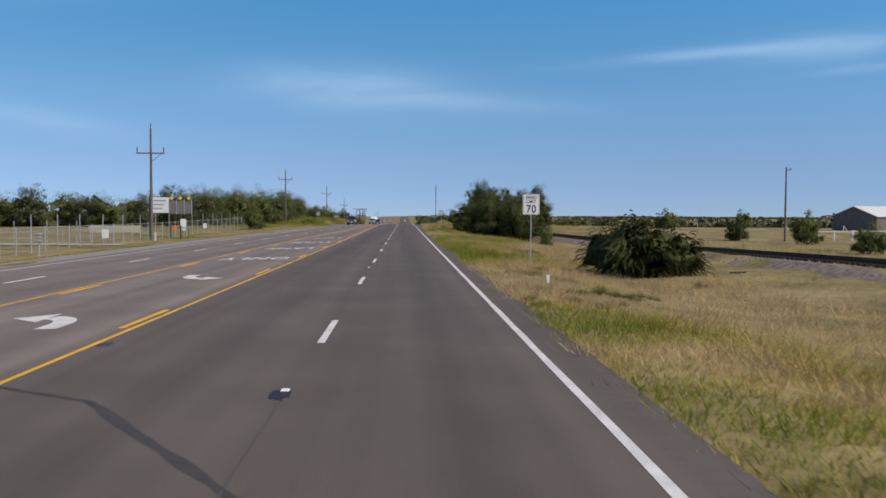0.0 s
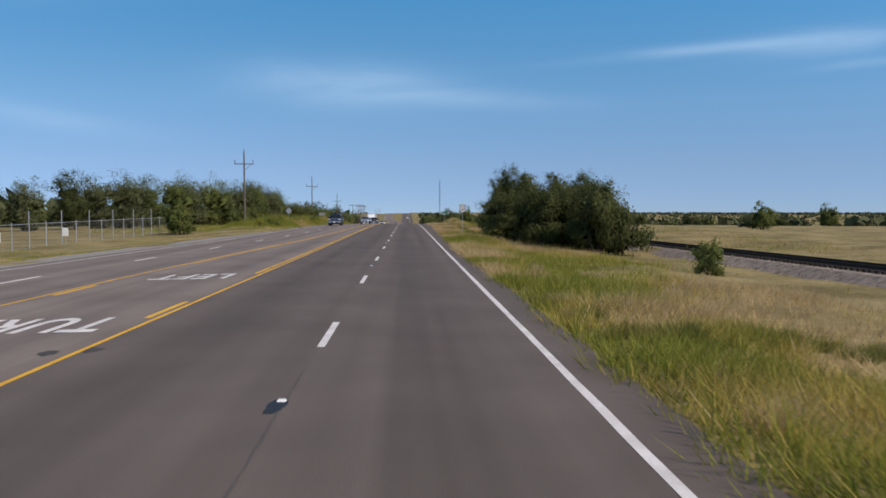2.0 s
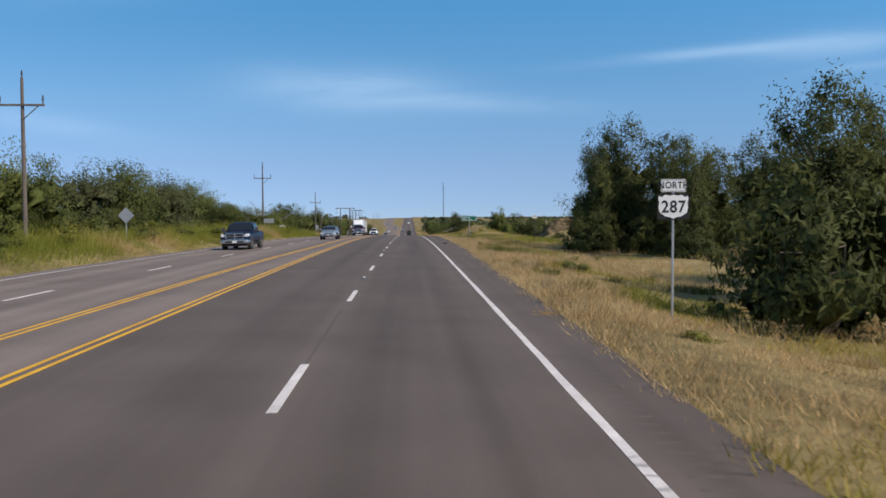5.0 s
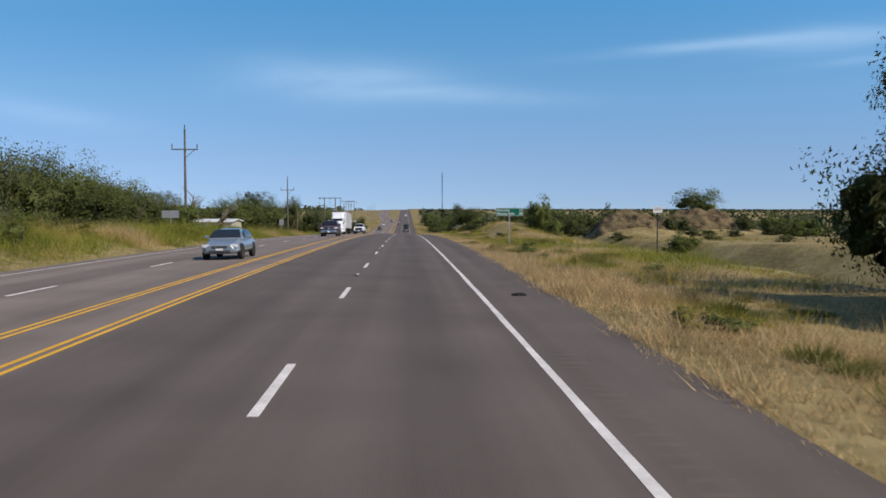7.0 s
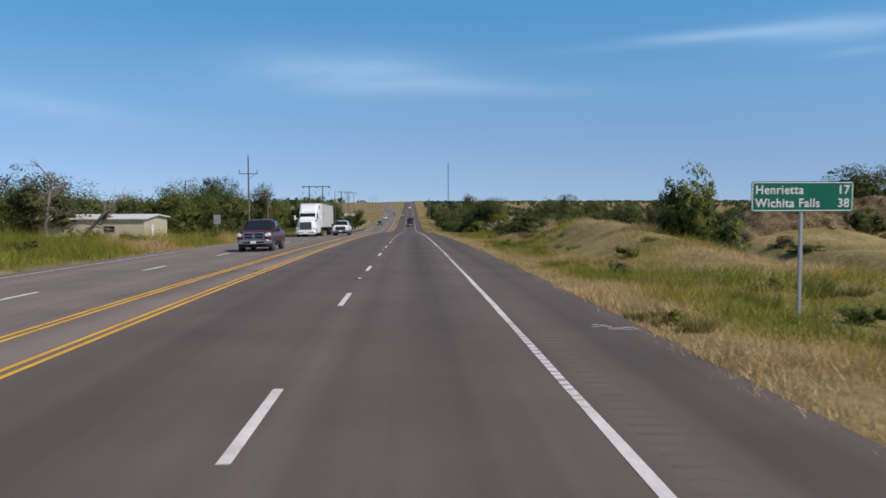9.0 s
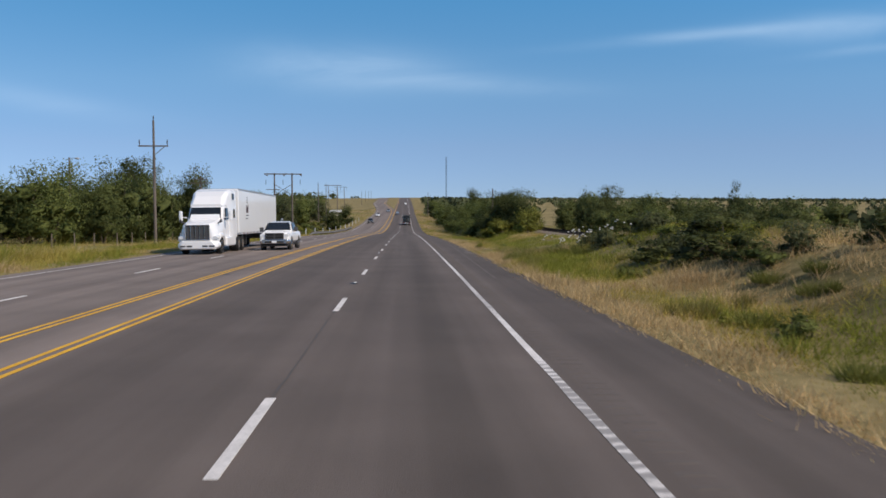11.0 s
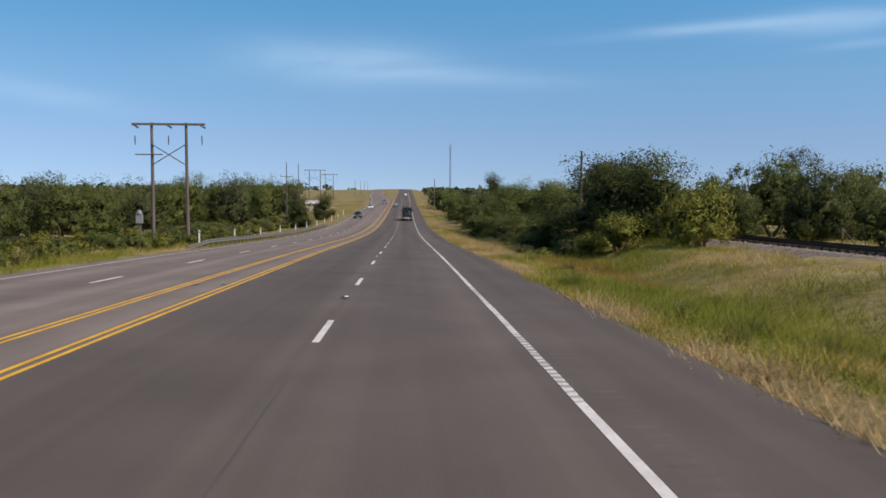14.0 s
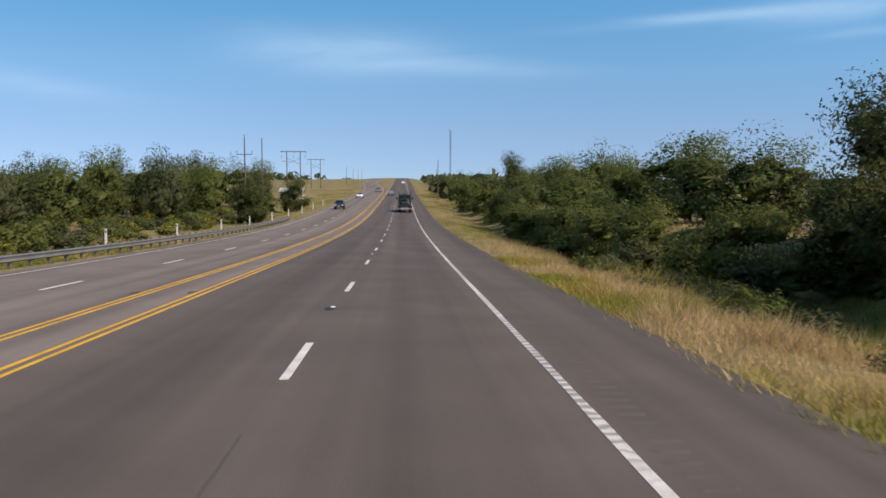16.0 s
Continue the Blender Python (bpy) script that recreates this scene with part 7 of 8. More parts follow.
# ---- dead wood ----
def dead_tree(x, y, h, lean, seed, label, mat=DEAD_WOOD, twigs=16):
    rng = np.random.RandomState(seed)
    t = thing("dead_tree", on_ground(x, y), label, "dead tree")
    top = np.array([lean, 0.3, h])
    g = Geo().tube([(0, 0, -0.3), (lean * 0.25, 0, h * 0.35), (lean * 0.6, 0.1, h * 0.7), tuple(top)], [0.24, 0.19, 0.13, 0.04], 9)
    part("trunk", g, mat, t)
    b = Geo()
    for k in range(twigs):
        u = rng.uniform(0.35, 0.98)
        p = np.array([lean * u, 0.1, h * u])
        d = rng.normal(size=3) * np.array([1, 1, 0.7]) + np.array([np.sign(lean) * 0.4, 0, 0.5])
        q = p + d / np.linalg.norm(d) * rng.uniform(0.8, 2.4)
        mid = (p + q) / 2 + rng.normal(size=3) * 0.15
        b.tube([p, mid, q], [0.07, 0.045, 0.012], 6)
        for _ in range(3):
            e = q + rng.normal(size=3) * 0.45
            b.tube([mid, (mid + e) / 2 + rng.normal(size=3) * 0.1, e], [0.03, 0.02, 0.008], 5)
    part("branch_spray", b, mat, t)


dead_tree(-30.6, 303, 6.4, 0.8, 3, "bare grey dead tree with snapped twigs")
dead_tree(-28.2, 305, 4.0, 3.4, 4, "leaning bare dead tree with broken limbs")
dead_tree(-24.0, 257.5, 2.9, 0.7, 5, "pale leaning dead trunk in tall grass", twigs=2)
dead_tree(-36, 296, 4.2, 1.6, 6, "bare dead branches among trees")

# ---- rough earth of the mounds, rocks and roadside litter ----
def eroded_bank(cx, cy, rx, ry, h, seed):
    """A heap of dark earth with a washed-out, ledged face."""
    n, m = 46, 22
    X, Y = np.meshgrid(np.linspace(-rx, rx, n), np.linspace(-ry, ry, m))
    body = np.clip(1 - (np.abs(X) / rx) ** 2.4, 0, 1) * np.clip(1 - (np.abs(Y) / ry) ** 2.2, 0, 1)
    a, b, c = vnoise(X + cx, Y + cy, 2.3, seed), vnoise(X + cx, Y + cy, 0.8, seed + 1), vnoise(X + cx, Y + cy, 0.35, seed + 2)
    z = h * body ** 0.8 * (0.35 + 0.8 * a) + (0.9 * (b - 0.5) + 0.5 * (c - 0.5)) * body ** 0.4
    z = z * 0.75 + 0.25 * np.round(z / 0.55) * 0.55
    Yb = Y + 0.5 * (b - 0.5) * body
    idx = np.arange(n * m).reshape(m, n)
    quads = np.stack([idx[:-1, :-1], idx[:-1, 1:], idx[1:, 1:], idx[1:, :-1]], -1).reshape(-1, 4)
    z = z + ground_z(X + cx, Yb + cy) - float(ground_z(cx, cy)) - 0.1 - 0.5 * (body < 0.02)
    t = thing("earth_bank", on_ground(cx, cy), "dark red-brown eroded earth bank with broken ledges", "earth bank", "earth banks beyond the railway")
    part("bank", fast_mesh("bank", np.stack([X, Yb, z], -1).reshape(-1, 3), quads, RED_EARTH), RED_EARTH, t)


def rubble(name, cx, cy, rx, ry, count, size, mat, label, seed):
    rng = np.random.RandomState(seed)
    for k in range(count):
        x, y = cx + rng.normal() * rx, cy + rng.normal() * ry
        s = size * rng.uniform(0.5, 1.4)
        g = Geo()
        rings = []
        for z, q in ((-0.2, 0.9), (0.15, 1.0), (0.55, 0.8), (0.8, 0.35)):
            rings.append([(s * q * math.cos(a) * rng.uniform(0.75, 1.2), s * q * math.sin(a) * rng.uniform(0.75, 1.2), s * z * rng.uniform(0.85, 1.1)) for a in np.arange(8) * math.pi / 4])
        g.rings(rings)
        t = thing(name, on_ground(x, y), label, "earth clod" if mat is RED_EARTH else "rock", "clods on the mounds")
        part("lump", g, mat, t)


eroded_bank(34.5, 301.5, 6.0, 4.5, 1.7, 11)
eroded_bank(48.5, 309.5, 8.5, 4.5, 1.8, 12)
rubble("earth_clod", 34, 298.3, 3.0, 1.0, 12, 0.4, RED_EARTH, "dark red-brown clod of broken earth", 1)
rubble("earth_clod", 47, 306, 3.6, 1.0, 14, 0.4, RED_EARTH, "dark red-brown clod of broken earth", 2)
t = thing("tyre_scrap", on_road(4.72, 200.5), "black strip of shredded tyre on the shoulder", "litter")
part("strip", Geo().tube([(-0.2, 0.02, 0.02), (-0.06, -0.04, 0.03), (0.08, 0.0, 0.045), (0.2, 0.05, 0.02)], [0.03, 0.055, 0.05, 0.025], 7), RUBBER, t)
for x, y, s in ((15.5, 60, 0.3), (19.5, 46, 0.35), (17.0, 72, 0.25)):
    t = thing("old_tie", on_ground(x, y, 25), "weathered discarded railway tie in dry grass", "timber")
    part("timber", Geo().chamfer(-0.55, 0.55, -0.1, 0.1, -0.08, 0.1, 0.02), TIE_WOOD, t)
t = thing("red_bank", on_ground(-25.5, 562), "bare reddish earth bank under trees", "earth bank")
part("bank", Geo().rings([[(2.6 * math.cos(a), 5 * math.sin(a), -0.3) for a in np.arange(14) * 2 * math.pi / 14], [(2.0 * math.cos(a) + 0.2 * math.sin(3 * a), 4 * math.sin(a), 0.8) for a in np.arange(14) * 2 * math.pi / 14],
                          [(0.8 * math.cos(a), 1.6 * math.sin(a), 1.3) for a in np.arange(14) * 2 * math.pi / 14]]), RED_EARTH, t)
t = thing("switch_post", on_ground(21.6, 372), "short dark railway post beside the ballast", "post")
part("post", Geo().chamfer(-0.06, 0.06, -0.06, 0.06, -0.2, 1.5, 0.01), DARK_STEEL, t)


# ---- vehicles, standing on the carriageway; each is built facing -y with its nose at y = 0 ----
def wheel(t, x, y, r, w, rim=CHROME):
    g = Geo().disc_x(x - w / 2, x + w / 2, y, r, r, 24)
    ob = part("wheel", g, RUBBER, t, "black tyre")
    s = 1 if x > 0 else -1
    part("rim", Geo().disc_x(x + s * (w / 2 - 0.03) - 0.03, x + s * (w / 2 - 0.03) + 0.035, y, r, r * 0.62, 18), rim, ob, "pale metal rim")
    return ob


def panel(t, name, pts, mat, label="", thick=0.012):
    """A flat pane through given corners, pushed out along its normal."""
    p = [Vector(q) for q in pts]
    n = (p[1] - p[0]).cross(p[2] - p[0]).normalized() * thick
    m = len(p)
    g = Geo().add([q + n for q in p] + [q - n for q in p], [tuple(range(m)), tuple(range(2 * m - 1, m - 1, -1))] + [(i, i + m, (i + 1) % m + m, (i + 1) % m) for i in range(m)])
    return part(name, g, mat, t, label)


def pickup(m, paint, grille, label, chrome_bumper=True, name="pickup_truck"):
    t = thing(name, m, label, "pickup truck")
    body = Geo().loft([(0.0, 0.62, 1.12, 0.86, 0.80), (0.14, 0.50, 1.19, 0.98, 0.93), (0.9, 0.45, 1.22, 1.01, 0.96), (1.75, 0.45, 1.24, 1.0, 0.97), (3.75, 0.45, 1.22, 1.0, 0.97), (5.65, 0.55, 1.24, 1.0, 0.98), (5.8, 0.62, 1.22, 0.96, 0.95)])
    part("body", body, paint, t, smooth=False, bevel=0.02)
    part("cab", Geo().loft([(1.62, 1.10, 1.26, 0.93, 0.90), (2.42, 1.10, 1.86, 0.95, 0.74), (2.9, 1.10, 1.91, 0.95, 0.74), (3.55, 1.10, 1.90, 0.95, 0.74), (3.78, 1.10, 1.78, 0.94, 0.72), (3.86, 1.10, 1.30, 0.93, 0.88)]), paint, t, bevel=0.02)
    panel(t, "windscreen", [(-0.84, 1.70, 1.31), (0.84, 1.70, 1.31), (0.68, 2.37, 1.82), (-0.68, 2.37, 1.82)], WINDOW, "dark windscreen", 0.03)
    panel(t, "rear_window", [(0.78, 3.87, 1.36), (-0.78, 3.87, 1.36), (-0.64, 3.81, 1.76), (0.64, 3.81, 1.76)], WINDOW, "dark rear window", 0.02)
    for s in (-1, 1):
        for y0, y1, y2, y3 in ((1.98, 2.78, 2.78, 2.44), (2.86, 3.62, 3.55, 2.86)):
            panel(t, "side_window", [(s * 0.955, y0, 1.32), (s * 0.955, y1, 1.32), (s * 0.80, y2, 1.80), (s * 0.80, y3, 1.80)], WINDOW, "dark side window", 0.02)
        mir = part("mirror", Geo().chamfer(s * 1.16 - 0.13, s * 1.16 + 0.13, 1.88, 2.02, 1.22, 1.52, 0.03), PLASTIC, t, "black door mirror")
        part("mirror_arm", Geo().box(min(s * 0.93, s * 1.06), max(s * 0.93, s * 1.06), 1.92, 1.98, 1.27, 1.33), PLASTIC, mir)
        part("headlight", Geo().loft([(-0.01, 0.90, 1.06, 0.13, 0.13), (0.10, 0.88, 1.10, 0.17, 0.17), (0.34, 0.92, 1.11, 0.19, 0.17)]).moved(s * 0.79), LENS, t, "clear headlight")
        part("tail_light", Geo().chamfer(s * 0.90 - 0.07, s * 0.90 + 0.07, 5.72, 5.83, 0.80, 1.15, 0.02), RED_LENS, t, "red tail light")
        part("door_handle", Geo().box(s * 1.0 - 0.02, s * 1.0 + 0.02, 2.55, 2.72, 1.06, 1.10), CHROME, t)
        part("wheel_arch", Geo().disc_x(s * 0.94 - 0.08, s * 0.94 + 0.075, 1.02, 0.44, 0.50, 22), PLASTIC, t)
        part("wheel_arch", Geo().disc_x(s * 0.94 - 0.08, s * 0.94 + 0.075, 4.62, 0.44, 0.50, 22), PLASTIC, t)
        wheel(t, s * 0.88, 1.02, 0.40, 0.28)
        wheel(t, s * 0.88, 4.62, 0.40, 0.28)
    gr = part("grille", Geo().chamfer(-0.56, 0.56, -0.03, 0.10, 0.76, 1.12, 0.04), RUBBER, t, "deep black grille")
    frame_mat = CHROME if grille is CHROME else PLASTIC
    for x0, x1, z0, z1 in ((-0.60, 0.60, 1.085, 1.15), (-0.60, 0.60, 0.735, 0.78), (-0.62, -0.55, 0.75, 1.13), (0.55, 0.62, 0.75, 1.13), (-0.05, 0.05, 0.77, 1.10), (-0.56, 0.56, 0.915, 0.955)):
        part("grille_bar", Geo().chamfer(x0, x1, -0.07, -0.02, z0, z1, 0.015), frame_mat, gr)
    part("hood_bulge", Geo().loft([(0.25, 1.0, 1.18, 0.62, 0.50), (0.7, 1.0, 1.26, 0.66, 0.54), (1.6, 1.0, 1.285, 0.68, 0.56)]), paint, t, bevel=0.02)
    part("front_bumper", Geo().loft([(-0.12, 0.46, 0.72, 0.84, 0.86), (0.0, 0.42, 0.74, 0.98, 0.98), (0.30, 0.44, 0.72, 1.01, 1.01)]), CHROME if chrome_bumper else paint, t, "chrome front bumper", bevel=0.02)
    part("bumper_intake", Geo().chamfer(-0.62, 0.62, -0.15, -0.08, 0.50, 0.60, 0.02), RUBBER, t)
    part("air_dam", Geo().chamfer(-0.88, 0.88, -0.02, 0.25, 0.26, 0.44, 0.02), RUBBER, t, "black air dam")
    part("number_plate", Geo().box(-0.16, 0.16, -0.17, -0.15, 0.50, 0.64), SIGN_WHITE, t, "blank pale number plate")
    part("underbody", Geo().box(-0.85, 0.85, 0.4, 5.4, 0.28, 0.5), RUBBER, t)
    part("rear_bumper", Geo().chamfer(-0.95, 0.95, 5.78, 5.98, 0.48, 0.66, 0.03), CHROME, t)
    return t


def sedan(m, paint, label, suv=False):
    t = thing("suv" if suv else "sedan", m, label, "car")
    k = 1.22 if suv else 1.0
    part("body", Geo().loft([(0.0, 0.36 * k, 0.66 * k, 0.62, 0.58), (0.18, 0.28 * k, 0.76 * k, 0.84, 0.74), (1.1, 0.26 * k, 0.92 * k, 0.90, 0.80), (1.6, 0.26 * k, 0.96 * k, 0.90, 0.83), (3.7, 0.26 * k, 0.98 * k, 0.90, 0.83), (4.5, 0.30 * k, 0.98 * k, 0.86, 0.78), (4.72, 0.40 * k, 0.90 * k, 0.74, 0.68)]), paint, t, bevel=0.02)
    rear = ((4.35, 0.90 * k, 1.36 * k, 0.80, 0.58), (4.55, 0.90 * k, 1.0 * k, 0.78, 0.7)) if suv else ((3.45, 0.90, 1.36, 0.80, 0.58), (4.15, 0.90, 1.02, 0.78, 0.68))
    part("cabin", Geo().loft([(1.28, 0.88 * k, 0.97 * k, 0.80, 0.76), (2.12, 0.88 * k, 1.38 * k, 0.83, 0.58), (2.7, 0.88 * k, 1.43 * k, 0.83, 0.58), *rear]), paint, t, bevel=0.02)
    panel(t, "windscreen", [(-0.72, 1.36, 1.01 * k), (0.72, 1.36, 1.01 * k), (0.54, 2.06, 1.36 * k), (-0.54, 2.06, 1.36 * k)], WINDOW, "dark windscreen", 0.03)
    for s in (-1, 1):
        panel(t, "side_window", [(s * 0.835, 1.75, 1.02 * k), (s * 0.835, 2.66, 1.02 * k), (s * 0.66, 2.66, 1.36 * k), (s * 0.66, 2.15, 1.34 * k)], WINDOW, "dark side window", 0.02)
        panel(t, "side_window", [(s * 0.835, 2.74, 1.02 * k), (s * 0.835, 3.6, 1.02 * k), (s * 0.66, 3.3, 1.35 * k), (s * 0.66, 2.74, 1.37 * k)], WINDOW, "dark side window", 0.02)
        part("headlight", Geo().chamfer(s * 0.64 - 0.17, s * 0.64 + 0.17, 0.02, 0.26, 0.56 * k, 0.72 * k, 0.03), LENS, t, "clear headlight")
        part("tail_light", Geo().chamfer(s * 0.62 - 0.14, s * 0.62 + 0.14, 4.6, 4.75, 0.66 * k, 0.84 * k, 0.03), RED_LENS, t, "red tail light")
        part("mirror", Geo().chamfer(s * 0.98 - 0.10, s * 0.98 + 0.10, 1.66, 1.78, 0.98 * k, 1.12 * k, 0.03), paint, t)
        for y in (0.92, 3.72):
            part("wheel_arch", Geo().disc_x(s * 0.84 - 0.07, s * 0.84 + 0.075, y, 0.35 * k, 0.39 * k, 20), RUBBER, t)
            wheel(t, s * 0.80, y, 0.33 * k, 0.22)
    part("grille", Geo().chamfer(-0.36, 0.36, -0.03, 0.10, 0.54 * k, 0.66 * k, 0.02), PLASTIC, t, "dark grille")
    part("air_intake", Geo().chamfer(-0.5, 0.5, -0.02, 0.2, 0.34 * k, 0.46 * k, 0.02), PLASTIC, t)
    part("number_plate", Geo().box(-0.16, 0.16, -0.05, -0.01, 0.44 * k, 0.54 * k), SIGN_WHITE, t, "blank pale number plate")
    return t


def semi_truck(m, label):
    """Aerodynamic sleeper tractor with a long box trailer."""
    t = thing("semi_truck", m, label, "truck")
    W = PAINT_WHITE
    part("hood", Geo().loft([(0.0, 0.82, 1.74, 0.84, 0.74), (0.12, 0.78, 1.84, 1.02, 0.86), (0.5, 0.76, 1.93, 1.16, 0.96), (1.2, 0.74, 2.03, 1.18, 1.02), (1.95, 0.72, 2.14, 1.17, 1.05)]), W, t, bevel=0.05)
    part("cab", Geo().loft([(1.80, 0.75, 2.12, 1.12, 1.04), (2.35, 0.75, 2.90, 1.14, 1.02), (2.75, 0.75, 3.10, 1.15, 1.04), (3.6, 0.75, 3.5, 1.16, 1.08)]), W, t, bevel=0.03)
    part("sleeper", Geo().loft([(2.35, 2.84, 3.05, 1.00, 0.92), (2.9, 2.84, 3.55, 1.12, 0.98), (3.55, 0.80, 3.88, 1.22, 1.10), (4.2, 0.80, 4.0, 1.25, 1.16), (5.35, 0.80, 4.02, 1.25, 1.18)]), W, t, "tall white sleeper fairing", bevel=0.03)
    panel(t, "windscreen", [(-0.98, 1.90, 2.16), (0.98, 1.90, 2.16), (0.90, 2.30, 2.82), (-0.90, 2.30, 2.82)], WINDOW, "dark windscreen", 0.04)
    for k, x in enumerate((-0.7, -0.2, 0.0, 0.2, 0.7)):
        part("roof_lamp", Geo().chamfer(x - 0.06, x + 0.06, 2.70, 2.86, 3.18 + (0.05 if k in (1, 2, 3) else 0), 3.26 + (0.05 if k in (1, 2, 3) else 0), 0.015), PLASTIC, t, "small grey roof lamp")
    gr = part("grille", Geo().chamfer(-0.70, 0.70, -0.06, 0.20, 0.88, 1.74, 0.06), PLASTIC, t, "tall dark grille")
    for k in range(6):
        part("grille_bar", Geo().chamfer(-0.68 + 0.272 * k - 0.02, -0.68 + 0.272 * k + 0.02, -0.10, -0.05, 0.88, 1.74, 0.01), CHROME, gr)
    for z in (0.88, 1.74):
        part("grille_surround", Geo().chamfer(-0.72, 0.72, -0.10, 0.0, z - 0.03, z + 0.03, 0.015), CHROME, gr)
    part("front_bumper", Geo().loft([(-0.18, 0.36, 0.78, 0.98, 0.92), (0.0, 0.30, 0.84, 1.18, 1.12), (0.6, 0.34, 0.84, 1.22, 1.20)]), W, t, "white bumper", bevel=0.02)
    for x in (-0.85, -0.45, 0.45, 0.85):
        part("bumper_intake", Geo().chamfer(x - 0.16, x + 0.16, -0.21, -0.12, 0.46, 0.55, 0.02), PLASTIC, t)
    for s in (-1, 1):
        part("headlight", Geo().loft([(0.02, 0.92, 1.08, 0.13, 0.12), (0.2, 0.90, 1.14, 0.20, 0.16), (0.62, 0.98, 1.18, 0.22, 0.18)]).moved(s * 1.0), LENS, t, "clear headlight")
        part("fender", Geo().loft([(0.3, 0.70, 1.10, 1.22, 1.20), (0.75, 0.95, 1.38, 1.24, 1.16), (1.5, 0.95, 1.38, 1.24, 1.16), (1.95, 0.7, 1.15, 1.2, 1.16)]) if s > 0 else Geo().box(-1.2, -1.0, 0.6, 1.7, 1.0, 1.3), W, t)
        panel(t, "side_window", [(s * 1.15, 2.35, 2.10), (s * 1.16, 3.15, 2.10), (s * 1.10, 3.15, 2.80), (s * 1.09, 2.62, 2.80)], WINDOW, "dark side window", 0.03)
        panel(t, "sleeper_window", [(s * 1.255, 4.3, 2.2), (s * 1.255, 4.65, 2.2), (s * 1.245, 4.65, 2.75), (s * 1.245, 4.3, 2.75)], WINDOW, "", 0.02)
        panel(t, "sleeper_window", [(s * 1.22, 4.2, 3.35), (s * 1.22, 4.6, 3.35), (s * 1.20, 4.6, 3.75), (s * 1.20, 4.2, 3.75)], WINDOW, "", 0.03)
        mir = part("mirror", Geo().chamfer(s * 1.52 - 0.10, s * 1.52 + 0.10, 2.00, 2.18, 2.02, 2.62, 0.04), W, t, "white tall mirror")
        part("mirror_arm", Geo().tube([(s * 1.12, 2.2, 2.2), (s * 1.5, 2.1, 2.25)], 0.03, 6), W, mir)
        part("hood_mirror", Geo().tube([(s * 0.98, 0.95, 1.85), (s * 1.22, 0.85, 2.0), (s * 1.22, 0.80, 2.12)], [0.03, 0.09, 0.03], 8), PLASTIC, t)
        part("fuel_tank", Geo().chamfer(s * 1.0 - 0.25, s * 1.0 + 0.25, 2.2, 4.9, 0.42, 1.02, 0.08), W, t, "white side skirt and tank")
        wheel(t, s * 1.02, 1.15, 0.52, 0.32)
        for y in (5.9, 7.2):
            wheel(t, s * 0.95, y, 0.52, 0.58)
        for y in (18.3, 19.5):
            wheel(t, s * 0.95, y, 0.52, 0.58)
    part("chassis", Geo().box(-0.5, 0.5, 1.0, 8.2, 0.55, 0.95), DARK_STEEL, t, "dark chassis")
    part("cab_gap", Geo().box(-1.1, 1.1, 5.35, 5.8, 1.2, 3.0), DARK_STEEL, t)
    tr = part("trailer", Geo().chamfer(-1.3, 1.3, 5.75, 21.6, 1.15, 4.1, 0.04), W, t, "long plain white box trailer")
    part("lower_rail", Geo().box(-1.32, 1.32, 5.78, 21.58, 1.08, 1.22), GALV, tr, "grey lower rail")
    part("top_rail", Geo().box(-1.32, 1.32, 5.78, 21.58, 4.02, 4.13), GALV, tr, "grey top rail")
    for k in range(24):
        part("marker_strip", Geo().box(1.32, 1.326, 6.4 + 0.63 * k, 6.75 + 0.63 * k, 1.12, 1.17), RED_LENS if k % 2 else SIGN_WHITE, tr)
    lg = Geo().add([(1.306, 8.3, 2.55), (1.306, 9.1, 2.55), (1.306, 9.1, 3.1), (1.306, 8.9, 3.1), (1.306, 8.7, 2.85), (1.306, 8.5, 3.1), (1.306, 8.3, 3.1)], [(0, 1, 2, 3, 4, 5, 6)])
    part("emblem", lg, PAINT_RED, tr, "dark red emblem shape")
    for k in range(3):
        part("emblem_dot", Geo().box(1.302, 1.308, 8.55, 8.85, 3.22 + 0.17 * k, 3.30 + 0.17 * k), PLASTIC, tr)
    for k in range(2):
        part("writing_bar", Geo().box(1.302, 1.308, 8.2, 9.2 - 0.3 * k, 2.34 - 0.22 * k, 2.40 - 0.22 * k), PLASTIC, tr)
    part("landing_gear", Geo().box(-1.0, 1.0, 9.6, 9.8, 0.35, 1.1), DARK_STEEL, tr)
    part("axle_frame", Geo().box(-0.8, 0.8, 17.4, 20.4, 0.6, 1.1), DARK_STEEL, tr)
    return t


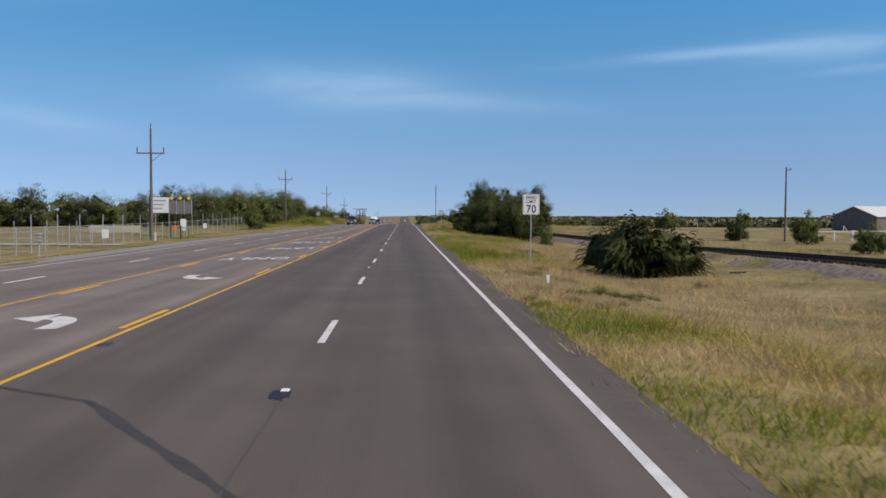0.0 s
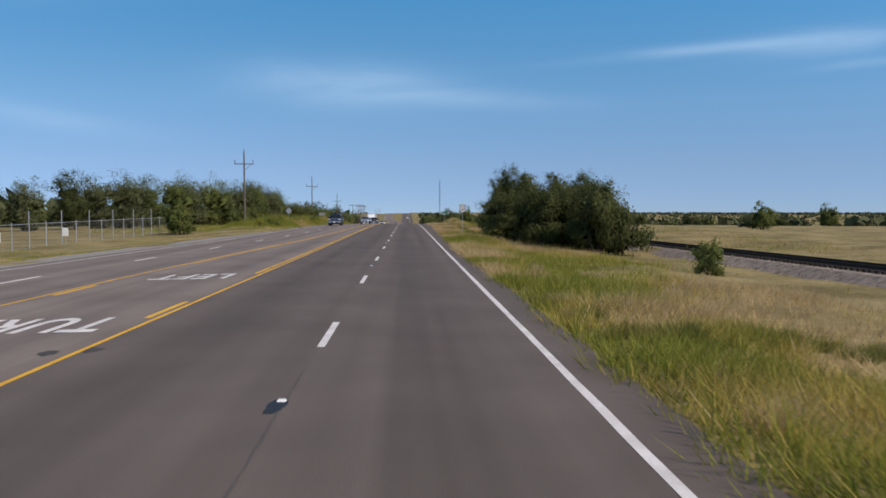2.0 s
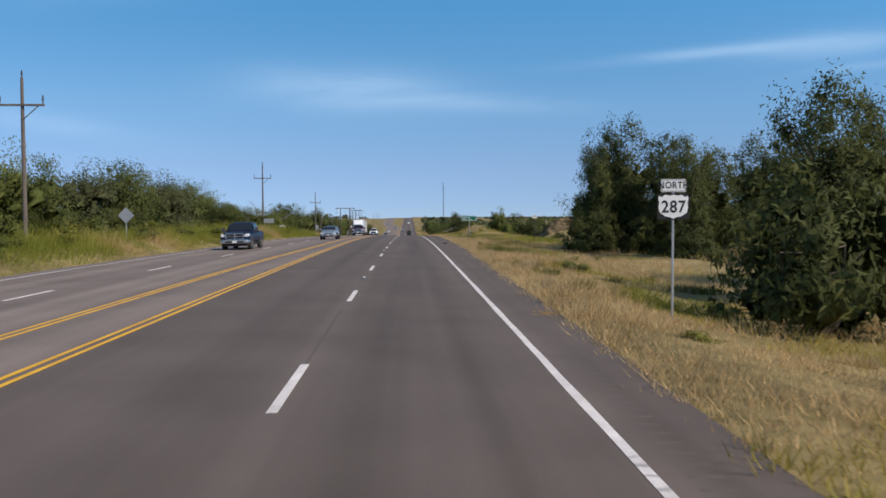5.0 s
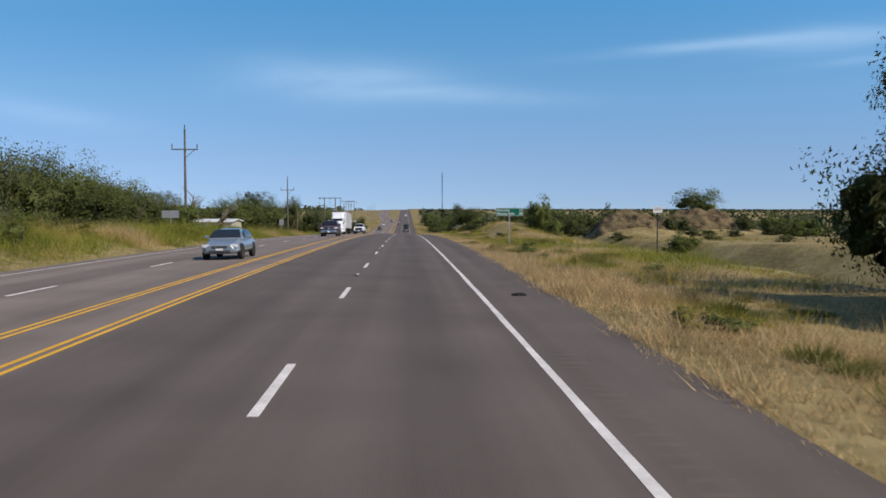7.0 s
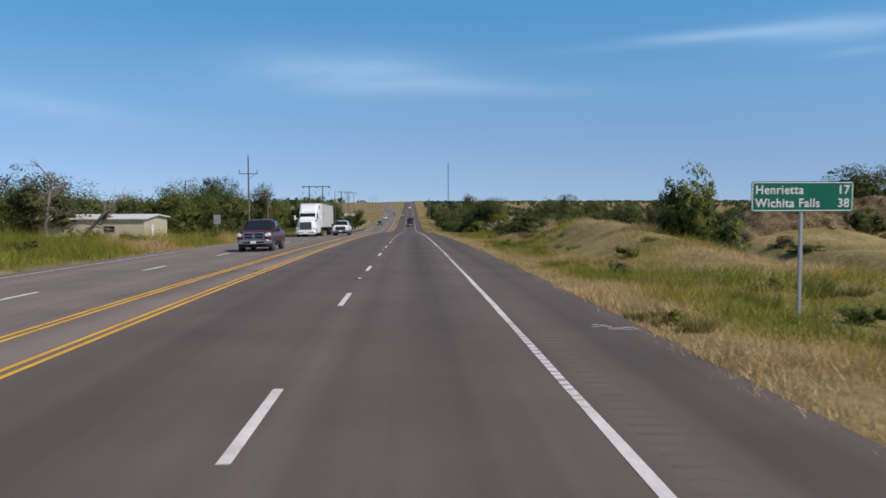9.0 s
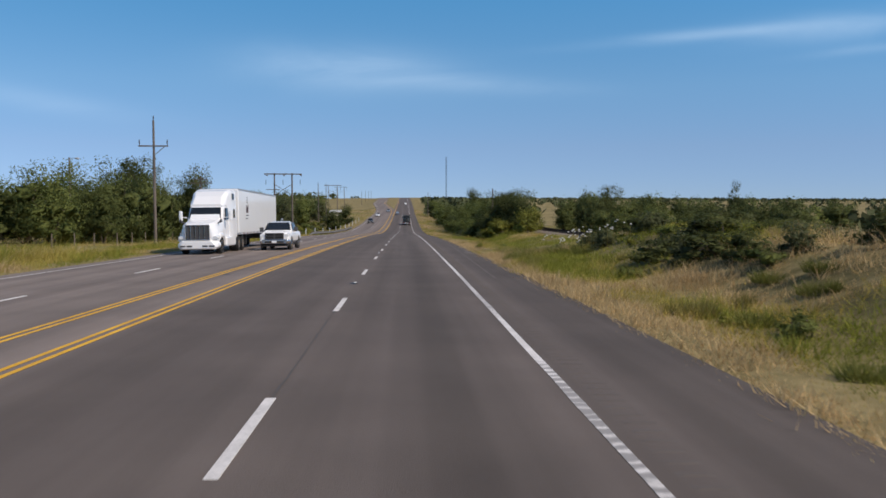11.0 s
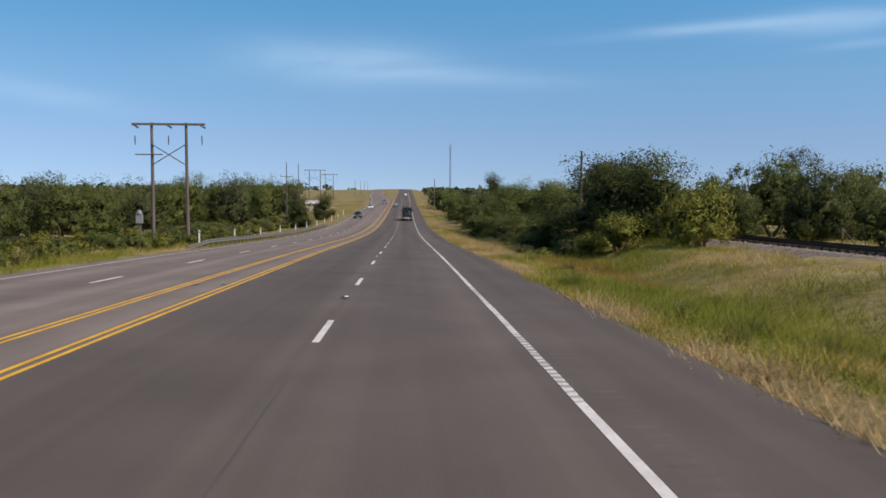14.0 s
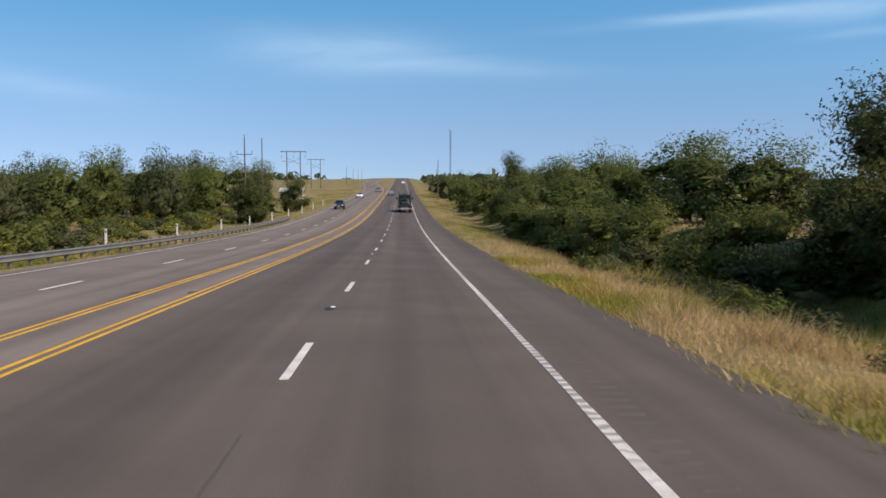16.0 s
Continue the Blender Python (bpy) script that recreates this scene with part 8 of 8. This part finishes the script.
def wrecker(m, label):
    """Truck seen from behind: flat deck, headboard with stacks, dark machine load. Its tail is at y = 0, facing +y."""
    t = thing("flatbed_truck", m, label, "truck")
    part("deck", Geo().chamfer(-1.25, 1.25, 0.0, 7.5, 0.95, 1.18, 0.03), DARK_STEEL, t, "dark steel deck")
    part("tail_bar", Geo().chamfer(-1.25, 1.25, -0.08, 0.05, 0.55, 0.80, 0.03), GALV, t, "pale bumper bar")
    part("cab", Geo().loft([(7.6, 0.9, 2.9, 1.15, 1.05), (8.3, 0.9, 3.1, 1.2, 1.1), (9.6, 0.9, 3.0, 1.2, 1.05), (10.2, 0.9, 2.2, 1.15, 1.0), (11.6, 0.8, 1.9, 1.1, 0.85)]), MACHINE, t, "dark cab", bevel=0.03)
    part("rear_window", Geo().box(-0.6, 0.6, 7.56, 7.6, 2.2, 2.7), WINDOW, t)
    for s in (-1, 1):
        part("exhaust_stack", Geo().tube([(s * 1.12, 7.4, 1.0), (s * 1.12, 7.4, 3.4), (s * 1.12, 7.3, 3.6)], 0.09, 10), CHROME, t, "chrome exhaust stack")
        part("mirror", Geo().chamfer(s * 1.45 - 0.10, s * 1.45 + 0.10, 9.3, 9.4, 2.0, 2.6, 0.03), MACHINE, t)
        part("tail_light", Geo().chamfer(s * 0.95 - 0.14, s * 0.95 + 0.14, -0.11, -0.08, 0.60, 0.76, 0.02), RED_LENS, t, "red tail light")
        part("tail_light", Geo().chamfer(s * 0.5 - 0.08, s * 0.5 + 0.08, -0.11, -0.08, 0.60, 0.76, 0.02), LENS, t)
        part("mud_flap", Geo().box(s * 0.85 - 0.3, s * 0.85 + 0.3, 0.3, 0.33, 0.25, 0.9), RUBBER, t)
        for y in (1.1, 2.4, 9.9):
            wheel(t, s * 0.92, y, 0.50, 0.55, GALV)
    mc = part("machine_body", Geo().loft([(0.6, 1.2, 1.7, 0.7, 0.6), (1.0, 1.2, 2.2, 0.95, 0.7), (3.0, 1.2, 2.4, 1.0, 0.8), (4.6, 1.2, 2.1, 0.9, 0.7)]), MACHINE, t, "dark machine loaded on the deck", bevel=0.03)
    part("boom", Geo().tube([(0.1, 4.4, 1.9), (0.05, 2.6, 3.3), (0.0, 0.9, 2.9)], [0.2, 0.17, 0.14], 8), MACHINE, mc)
    part("hose_reel", Geo().disc_x(-0.25, 0.25, 1.1, 2.3, 0.42, 18), RUBBER, mc)
    part("guard_hoop", Geo().tube([(-0.8, 1.2, 1.8), (-0.75, 1.2, 2.9), (0, 1.2, 3.15), (0.75, 1.2, 2.9), (0.8, 1.2, 1.8)], 0.06, 8), MACHINE, mc)
    part("lamp_bar", Geo().box(-0.35, 0.35, 1.1, 1.16, 1.5, 1.62), SIGN_WHITE, mc)
    return t


pickup(on_road(-10.3, 186.0), PAINT_NAVY, CHROME, "dark blue pickup truck with a chrome grille in the oncoming lane")
sedan(on_road(-6.9, 216.6), PAINT_SILVER, "silver-blue sedan in the oncoming lane")
pickup(on_road(-7.5, 277.5), PAINT_RED, CHROME, "dark red pickup truck with a chrome grille in the oncoming lane")
semi_truck(on_road(-10.7, 327.5), "white semi-truck with a long white box trailer")
pickup(on_road(-7.05, 333.0), PAINT_WHITE, PLASTIC, "white pickup truck with a dark grille beside a semi-truck", chrome_bumper=True)
wrecker(on_road(1.95, 552.0), "dark flatbed truck carrying a machine, seen from behind")
sedan(on_road(-10.6, 567.0), PAINT_BLACK, "black suv with lit-looking pale headlights, oncoming", suv=True)
sedan(on_road(-10.4, 640.0), PAINT_WHITE, "white sedan, oncoming on the far hill")
sedan(on_road(-7.2, 705.0), PAINT_SILVER, "pale car, oncoming on the far hill")
sedan(on_road(-2.0, 668.0, 180), PAINT_SILVER, "silver car driving away on the far hill")
sedan(on_road(1.8, 860.0, 180), PAINT_WHITE, "white car driving away on the far hill")
